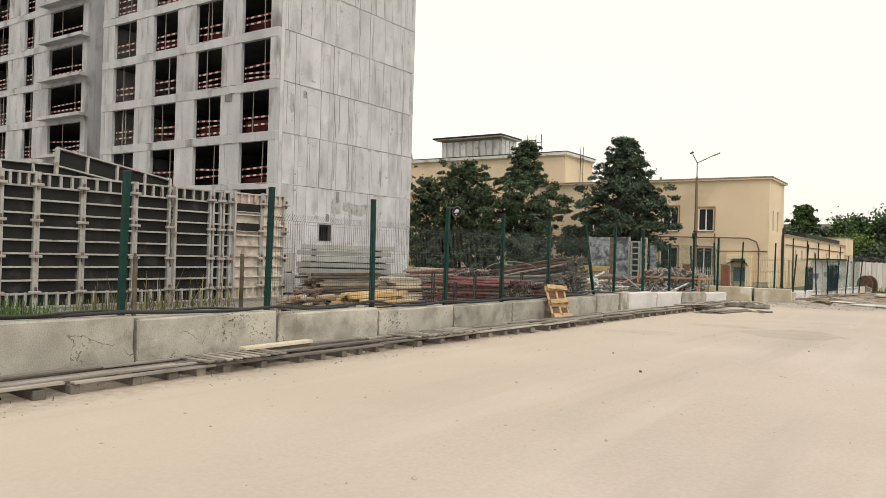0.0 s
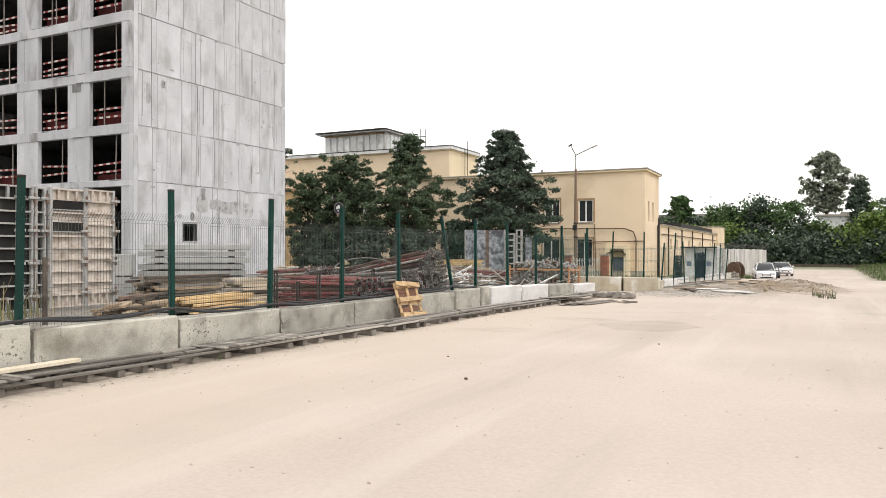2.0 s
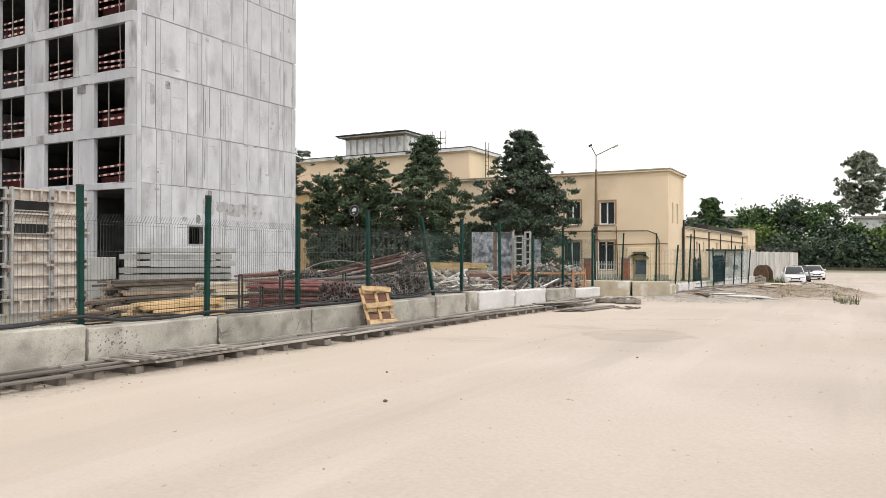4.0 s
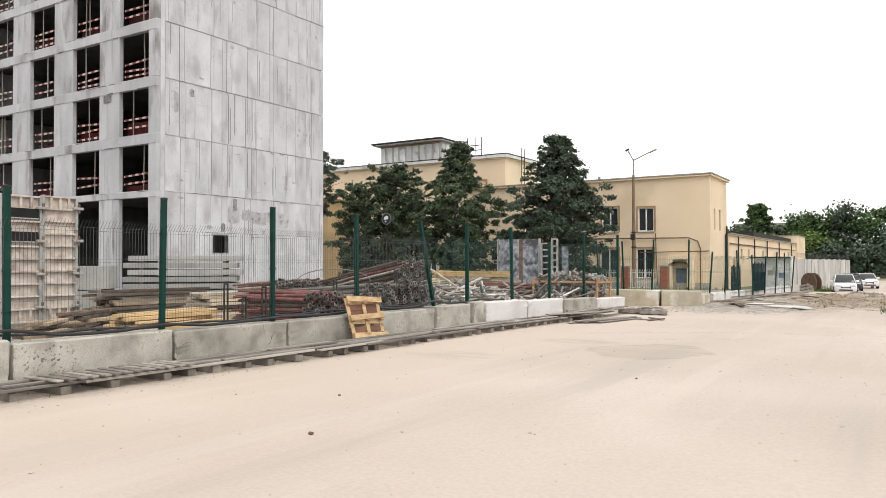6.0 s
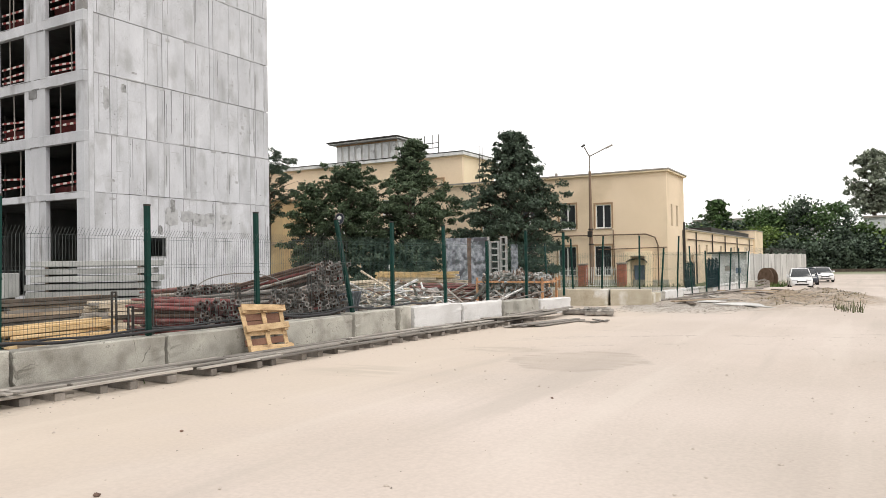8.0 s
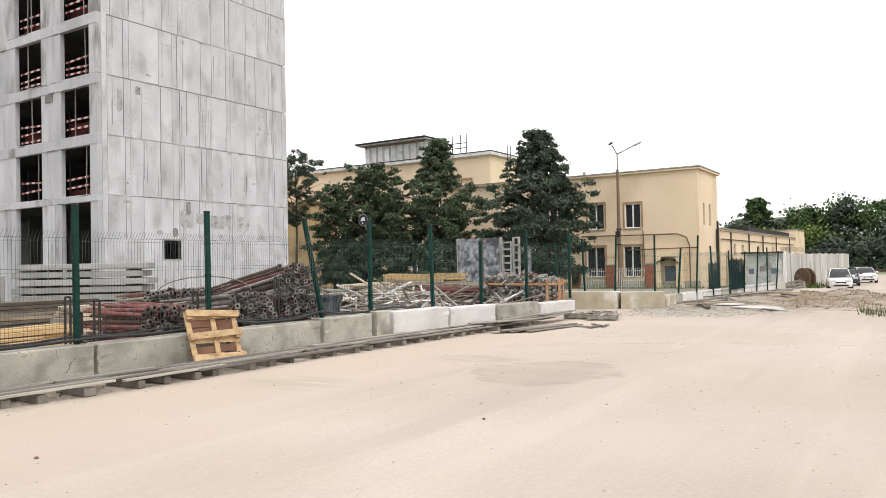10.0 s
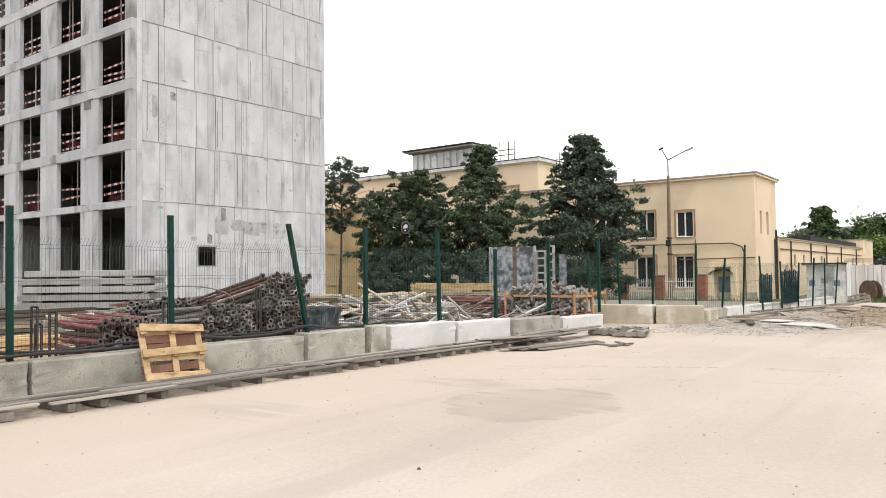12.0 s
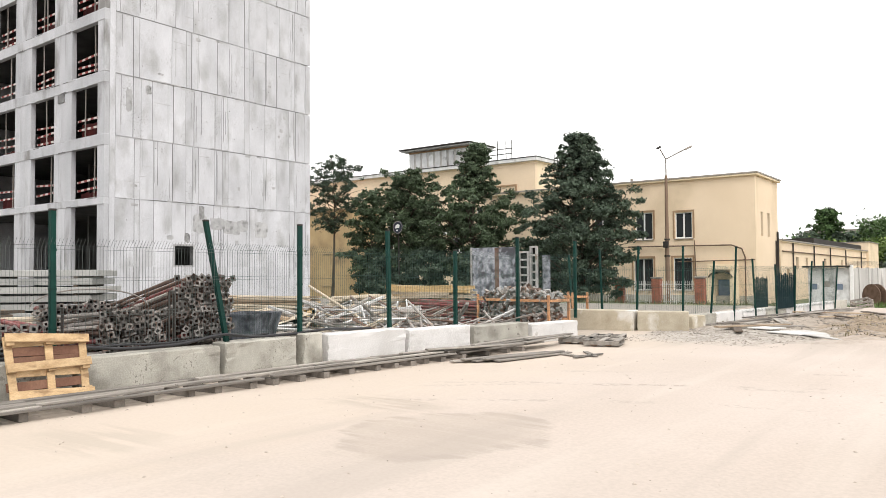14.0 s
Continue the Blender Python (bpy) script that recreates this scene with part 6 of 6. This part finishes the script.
def woods(name, seed, spots, leaf, n, size):
    r = np.random.default_rng(seed)
    blobs = []
    for x, y, h, w in spots:
        for k in range(26):
            u = r.random()
            a = r.uniform(0, 2 * math.pi)
            q = w * (1 - 0.55 * u ** 2) * math.sqrt(r.random())
            blobs.append((x + q * math.cos(a), y + q * math.sin(a), -0.3 + (h - 0.9) * u, r.uniform(0.9, 1.9)))
    o = new(name, quads(name, crown_points(r, blobs, n, size), leaf))
    tagged(o, "belt of dense green trees and bushes beyond the road", "woods", kind="stuff")


rw = random.Random(21)
dark, mid, light = [], [], []
for k in range(34):
    x = -34 + k * 1.55
    h = float(np.interp(x, [-34, -28, -22, -16, -10, -5, -1, 3.5, 6.5, 9.5, 12, 18], [9.0, 9.8, 10.4, 12.8, 13.4, 12.6, 10.0, 8.0, 9.2, 11.6, 13.2, 14.0])) + rw.uniform(-1.1, 0.6)
    s = (x, 172 + rw.uniform(-5, 5), h, rw.uniform(2.4, 3.6))
    (dark if rw.random() < 0.35 else mid if rw.random() < 0.7 else light).append(s)
for k in range(12):
    light.append((-31 + k * 1.6 + rw.uniform(-1, 1), 164 + rw.uniform(-3, 2), rw.uniform(5.5, 8.5), 2.4))
for k in range(8):
    x = 4.5 + k * 1.7
    light.append((x, 164 + rw.uniform(-3, 2), 6.5 + 0.55 * min(x - 3, 9) + rw.uniform(-0.8, 0.6), 2.4))
for k in range(16):
    dark.append((-14 + k * 1.9, 160 + rw.uniform(-3, 2), rw.uniform(3.5, 6.5), 2.4))
woods("far_woods", 31, dark, LEAFD, 40000, 0.31)
woods("far_woods", 32, mid, LEAFM, 38000, 0.31)
woods("far_woods", 33, light, LEAFL, 32000, 0.31)


def far_roof(x0, x1, y, z0, z1, label, mat):
    t = thing("far_building", label, "building")
    one_box("wall", mat, t, x0, x1, y, y + 14, -1.0, z0)
    one_box("roof", CORN, t, x0 - 0.4, x1 + 0.4, y - 0.4, y + 14.4, z0, z1)


far_roof(-42, -12, 230, 11.6, 12.6, "pale low warehouse roof behind the trees", WALLW)
far_roof(0.3, 5.5, 187, 9.5, 9.9, "pale low building behind the hedge", WALLW)
far_roof(6, 30, 230, 11.0, 12.4, "grey warehouse behind the poplars", WALLC)


# ---- weeds ----
def weeds(name, n, area, h, seed, label, mat=GRASS):
    r = np.random.default_rng(seed)
    q = np.zeros((n, 4, 3))
    x, y = r.uniform(area[0], area[1], n), r.uniform(area[2], area[3], n)
    base = np.array([ground_height(p, q2) - 0.03 for p, q2 in zip(x, y)])
    a, l = r.uniform(0, 6.28, n), r.normal(0, 0.28, n)
    hh = h * (0.35 + 0.75 * r.random(n) ** 1.6)
    w = 0.008 + 0.012 * r.random(n)
    dx, dy = np.cos(a), np.sin(a)
    q[:, 0] = np.stack([x - dy * w, y + dx * w, 0 * x + base], 1)
    q[:, 1] = np.stack([x + dy * w, y - dx * w, 0 * x + base], 1)
    q[:, 2] = np.stack([x + dy * w * 0.3 + dx * l * hh, y - dx * w * 0.3 + dy * l * hh, hh + base], 1)
    q[:, 3] = np.stack([x - dy * w * 0.3 + dx * l * hh, y + dx * w * 0.3 + dy * l * hh, hh + base], 1)
    tagged(new(name, quads(name, q, mat)), label, "weeds", kind="stuff")


GRASSG = leaves("green grass", (0.04, 0.085, 0.02), (0.10, 0.155, 0.045))
DRYG = leaves("dry stalks", (0.15, 0.125, 0.07), (0.25, 0.21, 0.125))
weeds("weeds", 260, (-17.7, -16.3, 10.4, 14.8), 0.5, 1, "tall dry weeds in front of the formwork")
weeds("weeds", 90, (-17.7, -16.2, 10.8, 15.0), 1.0, 2, "dry seed stalks in front of the formwork", DRYG)
weeds("weeds", 600, (-17.2, -14.0, 7.4, 8.9), 0.55, 3, "fresh green grass behind the blocks", GRASSG)
weeds("weeds", 300, (-10.5, -8.9, 4.0, 16.0), 0.22, 4, "thin weeds behind the blocks")
weeds("weeds", 120, (0.35, 1.05, 32.2, 33.6), 0.3, 5, "weeds at the edge of the rubble bank")
weeds("weeds", 2200, (-2.2, 1.1, 33, 45), 0.07, 9, "low dry grass on the rubble bank", DRYG)
weeds("weeds", 1300, (-7.6, -5.2, 70, 84), 0.6, 6, "weeds at the foot of the far wall", GRASSG)
weeds("weeds", 3600, (-30, -10, 60, 74), 0.4, 7, "uncut dry grass before the yellow house")
weeds("weeds", 4500, (5.0, 14, 64, 132), 0.6, 10, "rank green weeds on the bank beside the road")
weeds("weeds", 3000, (5.2, 14, 64, 132), 0.8, 11, "green weeds on the bank beside the road", GRASSG)
weeds("weeds", 90, (-8.2, -7.5, 3, 22), 0.12, 8, "small weeds under the board walk", GRASSG)


# ---- loose stones ----
def stones(name, n, area, smin, smax, seed, label, mat):
    r = np.random.default_rng(seed)
    v, f = [], []
    base = [(1, 0, 0), (-1, 0, 0), (0, 1, 0), (0, -1, 0), (0, 0, 1), (0, 0, -1)]
    tri = ((0, 2, 4), (2, 1, 4), (1, 3, 4), (3, 0, 4), (2, 0, 5), (1, 2, 5), (3, 1, 5), (0, 3, 5))
    for k in range(n):
        x, y = r.uniform(area[0], area[1]), r.uniform(area[2], area[3])
        s = smin + (smax - smin) * r.random() ** 3
        i = len(v)
        z = ground_height(x, y)
        for b in base:
            j = r.uniform(0.6, 1.2, 3)
            v.append((x + b[0] * s * j[0], y + b[1] * s * j[1], z + (b[2] * 0.55 * j[2] + 0.1) * s))
        f += [tuple(i + q for q in t) for t in tri]
    me = bpy.data.meshes.new(name)
    me.from_pydata(v, [], f)
    me.materials.append(mat)
    tagged(new(name, me), label, "stones", kind="stuff")


CRUMB = surface("sandy crumb", (0.45, 0.39, 0.335), (0.54, 0.475, 0.415), 3, 0.95, 0.3, vary=0.1)
stones("sand_crumbs", 1500, (-7.2, 8, 4, 33), 0.006, 0.028, 11, "clods of dry sand on the packed lot", CRUMB)
stones("pebbles", 600, (-8.0, 9, 6, 34), 0.004, 0.014, 1, "scattered pebbles on the sandy lot", GRAVEL)
stones("pebbles", 900, (-8.1, -6.9, 2, 27), 0.006, 0.03, 2, "crumbs of stone along the board walk", GRAVEL)
stones("rubble", 3200, (-6.2, 0.8, 33, 46), 0.012, 0.06, 3, "broken stones on the rubble bank", GRAVEL)
stones("rubble", 2200, (-6.2, -2.2, 30.8, 37), 0.01, 0.045, 4, "grey gravel in front of the blocks", GRAVEL)
stones("rubble", 1500, (-17, -8.8, 3, 34), 0.01, 0.06, 5, "crushed stone in the yard", GRAVEL)
for x, y, s in ((-3.5, 11.28, 0.026), (-4.6, 13.0, 0.02), (-2.0, 16.2, 0.018)):
    bm = bmesh.new()
    bmesh.ops.create_icosphere(bm, subdivisions=2, radius=s)
    for v in bm.verts:
        v.co *= rw.uniform(0.8, 1.15)
        v.co.z *= 0.7
    solid("stone", bm, RUST, "small dark stone on the sand", "stone", pose(x, y, ground_height(x, y) + s * 0.4))

# boards and slabs thrown on the bank
for k in range(9):
    x, y = rw.uniform(-5.0, -2.0), rw.uniform(34.0, 46)
    board(x, y, ground_height(x, y) + 0.04, rw.uniform(1.2, 3.2), rw.uniform(0.12, 0.3), 0.04, rw.uniform(-90, 30), rw.choice((PLANK, TIMBER, PLANKD)), "old plank thrown on the rubble bank")
WHS = surface("white plaster board", (0.50, 0.485, 0.465), (0.62, 0.605, 0.585), 2, 0.8, 0.2)
for x, y, rz, L in ((-1.9, 34.0, 39, 3.1), (-2.7, 34.4, 60, 1.1), (-3.6, 35.4, 70, 0.7)):
    board(x, y, ground_height(x, y) + 0.015, L, 0.75, 0.03, rz, WHS, "white plaster board lying on the rubble")
for k in range(11):
    y = 37.2 + k * 1.25
    x = -5.55 + 0.13 * (y - 36.2) - 0.0017 * (y - 36.2) ** 2 + 0.22 * (k % 3)
    board(x, y, ground_height(x, y) + 0.03 + 0.03 * (k % 2), 3.4, 0.14, 0.04, -7 + rw.uniform(-6, 4), PLANK, "long grey plank lying by the kerb blocks")


# ---- lamp post ----
def lamp_post():
    t = thing("street_lamp", "tall concrete street lamp with two arms", "street lamp", pose(-19.8, 71.0, -0.95))
    bm = bmesh.new()
    rod(bm, (0, 0, 0), (0, 0, 10.3), 0.2, 0.11, seg=12)
    part("pole", bm, POLEC, t)
    bm = bmesh.new()
    rod(bm, (0, 0, 10.3), (0, 0, 11.7), 0.05, seg=8)
    part("mast", bm, GREYP, t)
    bm = bmesh.new()
    rod(bm, (0, 0, 11.6), (1.35, 0.5, 12.3), 0.045, seg=8)
    arm = part("arm", bm, GREYP, t)
    bm = bmesh.new()
    box(bm, -0.32, 0.3, -0.11, 0.11, -0.06, 0.07, m=pose(1.6, 0.6, 12.4, 0, -24, 20), bev=0.03)
    part("lamp_head", bm, GREYP, arm)
    bm = bmesh.new()
    rod(bm, (0, 0, 11.6), (-0.35, -0.3, 12.4), 0.045, seg=8)
    arm = part("arm", bm, GREYP, t)
    bm = bmesh.new()
    box(bm, -0.2, 0.2, -0.09, 0.09, -0.06, 0.07, m=pose(-0.42, -0.35, 12.5, 20, -30, 60), bev=0.03)
    part("lamp_head", bm, DARKM, arm)
    for z in (3.9, 5.2):
        bm = bmesh.new()
        rod(bm, (0, 0, z), (0, 0, z + 0.12), 0.23, seg=12)
        part("strap", bm, DARKM, t)
    one_box("junction_box", DARKM, t, -0.2, 0.2, -0.36, -0.2, 4.6, 5.1, bev=0.02)


lamp_post()


# ---- brick pillars with iron railing ----
pil = [(-26.6, 70.0), (-23.1, 69.5), (-19.9, 69.0), (-16.4, 68.4)]
for k, (x, y) in enumerate(pil):
    t = thing("brick_pillar", "red brick pillar of the railing", "pillar", pose(x, y, ground_height(x, y), 0, 0, 0), "brick pillars")
    r = random.Random(k)
    one_box("core", JOINT, t, -0.29, 0.29, -0.29, 0.29, -0.1, 2.05)
    bm = bmesh.new()
    box(bm, -0.12, 0.12, -0.057, 0.057, -0.033, 0.033, bev=0.006)
    bme = mesh_of("brick", bm, BRICK)
    for c in range(26):
        for s in range(4):
            for u in (-0.19, 0.06) if c % 2 else (-0.06, 0.19):
                piece("brick", bme, t, pose(0, 0, 0, 0, 0, 90 * s) @ pose(u, -0.27, 0.04 + c * 0.077))
    one_box("cap", CORN, t, -0.38, 0.38, -0.38, 0.38, 2.06, 2.16, bev=0.02)
for (a, b), (c, d) in zip(pil, pil[1:]):
    t = thing("iron_railing", "white painted iron railing between brick pillars", "railing", group="railings")
    g = ground_height((a + c) / 2, (b + d) / 2)
    L = math.hypot(c - a, d - b)
    for z in (0.3, 1.6):
        bm = bmesh.new()
        rod(bm, (a, b, g + z), (c, d, g + z), 0.022, seg=6)
        part("rail", bm, WHITEP, t)
    for j in range(1, int(L / 0.16)):
        u = j * 0.16 / L
        bm = bmesh.new()
        rod(bm, (a + (c - a) * u, b + (d - b) * u, g + 0.05), (a + (c - a) * u, b + (d - b) * u, g + 1.85), 0.016, seg=5)
        part("bar", bm, WHITEP, t)


# ---- walls at the road ----
def white_wall():
    t = thing("wall_white_slab", "whitewashed slab wall with a dark overhang", "wall", kind="structure")
    for k in range(3):
        x = -11.1 + k * 0.97
        one_box("slab", WALLW, t, x + 0.01, x + 0.96, 78.0, 78.2, -1.0, 2.0, bev=0.01)
    one_box("overhang", DARKM, t, -11.4, -8.1, 77.5, 78.6, 2.02, 2.16, bev=0.01)
    one_box("end_post", WHITEP, t, -8.17, -7.95, 77.9, 78.3, -1.0, 2.2)
    for k in range(3):
        one_box("notice", (BLUED, CORN, BLUED)[k], t, -10.9 + k * 0.9, -10.45 + k * 0.9, 77.985, 77.998, 0.3 + 0.2 * (k % 2), 0.75 + 0.2 * (k % 2))
    w = thing("wall_concrete_fence", "old grey concrete slab fence along the road", "wall", kind="structure")
    for k in range(10):
        y = 78.4 + k * 3.05
        x = -8.4 + k * 0.27
        bm = bmesh.new()
        box(bm, -0.08, 0.08, 0.02, 3.03, -1.0, 1.95, bev=0.015)
        o = part("slab", bm, WALLC, w)
        o.matrix_basis = pose(x, y, 0, 0, 0, -5.1)
        one_box("post", WALLC, w, x - 0.12, x + 0.12, y - 0.12, y + 0.12, -1.0, 2.02)
    for k in range(5):
        bm = bmesh.new()
        rod(bm, (-8.4, 78.4, 2.15 + k * 0.09), (-5.7, 109, 2.15 + k * 0.09), 0.014, seg=4)
        part("barbed_wire", bm, DARKM, w)


white_wall()


# ---- cable drum and crate ----
def drum():
    t = thing("cable_drum", "brown wooden cable drum lying against rubble", "cable drum", pose(-6.35, 76.5, -0.12, 0, 90, 50))
    for z in (-0.28, 0.22):
        bm = bmesh.new()
        rod(bm, (0, 0, z), (0, 0, z + 0.06), 0.88, seg=28)
        part("flange", bm, BROWNM, t)
    bm = bmesh.new()
    rod(bm, (0, 0, -0.22), (0, 0, 0.22), 0.36, seg=20)
    part("core", bm, TIMBER, t)
    bm = bmesh.new()
    rod(bm, (0, 0, 0.28), (0, 0, 0.3), 0.07, seg=12)
    part("hub", bm, RUST, t)
    c = thing("wooden_crate", "grey slatted wooden crate tipped on the rubble", "crate", pose(-5.9, 68.0, -0.75, 10, -12, 30))
    for z in (0.05, 0.28, 0.5):
        for y in (-0.4, 0.4):
            one_box("slat", PLANK, c, -0.55, 0.55, y - 0.015, y + 0.015, z, z + 0.13)
    for x in (-0.52, 0.52):
        for y in (-0.37, 0.37):
            one_box("corner", PLANK, c, x - 0.04, x + 0.04, y - 0.014, y + 0.014, 0, 0.65)
        for z in (0.05, 0.28, 0.5):
            one_box("slat", PLANK, c, x - 0.01, x + 0.03, -0.35, 0.35, z, z + 0.12)


drum()


# ---- parked cars ----
def car(m, paint, label, L=4.5, W=1.8, H=1.48):
    t = thing("car", label, "car", m, "parked cars")

    def loft(sections, mat, name, cap=True):
        bm = bmesh.new()
        rows = [[bm.verts.new((x, y, z)) for x, z in sec] for y, sec in sections]
        for a, b in zip(rows, rows[1:]):
            for i in range(len(a) - 1):
                bm.faces.new((a[i], a[i + 1], b[i + 1], b[i]))
        if cap:
            bm.faces.new(rows[0][::-1])
            bm.faces.new(rows[-1])
        bmesh.ops.recalc_face_normals(bm, faces=bm.faces[:])
        return part(name, bm, mat, t, smooth=True)

    h = W / 2

    def low(w, z0, z1, cr):
        return [(-w * 0.93, z0), (-w, z0 + 0.12), (-w, z1 - cr), (-w * 0.94, z1 - 0.02), (-w * 0.6, z1), (w * 0.6, z1), (w * 0.94, z1 - 0.02), (w, z1 - cr), (w, z0 + 0.12), (w * 0.93, z0), (-w * 0.93, z0)]

    # the front points to -y
    loft([(-L / 2, low(h * 0.80, 0.30, 0.66, 0.1)), (-L / 2 + 0.12, low(h * 0.9, 0.24, 0.78, 0.1)), (-L / 2 + 0.5, low(h * 0.97, 0.22, 0.88, 0.12)), (-L / 2 + 1.3, low(h, 0.22, 0.96, 0.14)), (0.3, low(h, 0.22, 0.98, 0.14)), (L / 2 - 0.7, low(h, 0.24, 1.0, 0.14)), (L / 2 - 0.12, low(h * 0.94, 0.28, 0.97, 0.12)), (L / 2, low(h * 0.86, 0.36, 0.9, 0.1))], paint, "body")

    def cab(w0, w1, z0, z1):
        return [(-w0, z0), (-w1, z1 - 0.05), (-w1 * 0.85, z1), (w1 * 0.85, z1), (w1, z1 - 0.05), (w0, z0), (-w0, z0)]

    loft([(-L / 2 + 1.15, cab(h * 0.9, h * 0.86, 0.95, 1.0)), (-L / 2 + 1.85, cab(h * 0.92, h * 0.70, 0.96, H - 0.03)), (0.2, cab(h * 0.93, h * 0.72, 0.97, H)), (L / 2 - 1.1, cab(h * 0.92, h * 0.70, 0.98, H - 0.06)), (L / 2 - 0.35, cab(h * 0.86, h * 0.80, 0.97, 1.02))], GLASS, "glasshouse")
    bm = bmesh.new()
    box(bm, -h * 0.66, h * 0.66, -L / 2 + 1.85, L / 2 - 1.15, H - 0.045, H + 0.012, bev=0.02)
    part("roof", bm, paint, t)
    for sx in (-1, 1):
        for (y0, z0), (y1, z1) in (((-L / 2 + 1.15, 0.98), (-L / 2 + 1.85, H - 0.02)), ((0.2, 0.97), (0.2, H - 0.02)), ((L / 2 - 0.4, 1.0), (L / 2 - 1.1, H - 0.04))):
            bm = bmesh.new()
            rod(bm, (sx * h * 0.905, y0, z0), (sx * h * 0.705, y1, z1), 0.035, seg=6)
            part("pillar", bm, paint, t)
        bm = bmesh.new()
        box(bm, sx * h * 1.0 - 0.02, sx * h * 1.0 + sx * 0.2, -L / 2 + 1.3, -L / 2 + 1.42, 0.98, 1.13, bev=0.02)
        part("mirror", bm, paint, t)
        bm = bmesh.new()
        box(bm, sx * h * 0.58 - 0.2, sx * h * 0.58 + 0.2, -L / 2 - 0.015, -L / 2 + 0.3, 0.62, 0.76, bev=0.03)
        part("headlight", bm, LAMPG, t)
        for y in (-L / 2 + 0.85, L / 2 - 0.85):
            bm = bmesh.new()
            rod(bm, (sx * (h - 0.19), y, 0.32), (sx * (h + 0.01), y, 0.32), 0.32, seg=20)
            w = part("wheel", bm, TYRE, t)
            bm = bmesh.new()
            rod(bm, (sx * (h + 0.01), y, 0.32), (sx * (h + 0.018), y, 0.32), 0.2, seg=14)
            part("rim", bm, GREYP, w)
    one_box("grille", DARKM, t, -h * 0.42, h * 0.42, -L / 2 - 0.02, -L / 2 + 0.1, 0.5, 0.64, bev=0.015)
    one_box("bumper_vent", DARKM, t, -h * 0.6, h * 0.6, -L / 2 - 0.01, -L / 2 + 0.1, 0.3, 0.42, bev=0.015)
    one_box("number_plate", WHITEP, t, -0.26, 0.26, -L / 2 - 0.035, -L / 2 - 0.02, 0.44, 0.55)


car(pose(-3.95, 77.0, ground_height(-3.5, 77), 0, 0, 8), CARW, "white car parked facing the lot", 4.5, 1.72, 1.62)
car(pose(-4.0, 85.5, -0.95, 0, 0, 6), CARD, "dark blue car parked behind the white one", 4.4, 1.8, 1.55)
car(pose(-3.2, 93.5, -0.95, 0, 0, 12), CARW, "white car parked at the end of the row", 4.4, 1.78, 1.5)

bm = bmesh.new()
box(bm, -6, 40, 148, 148.2, -1.0, -0.45)
solid("far_fence", bm, PLANKD, "dark low fence across the end of the road", "fence", kind="structure")
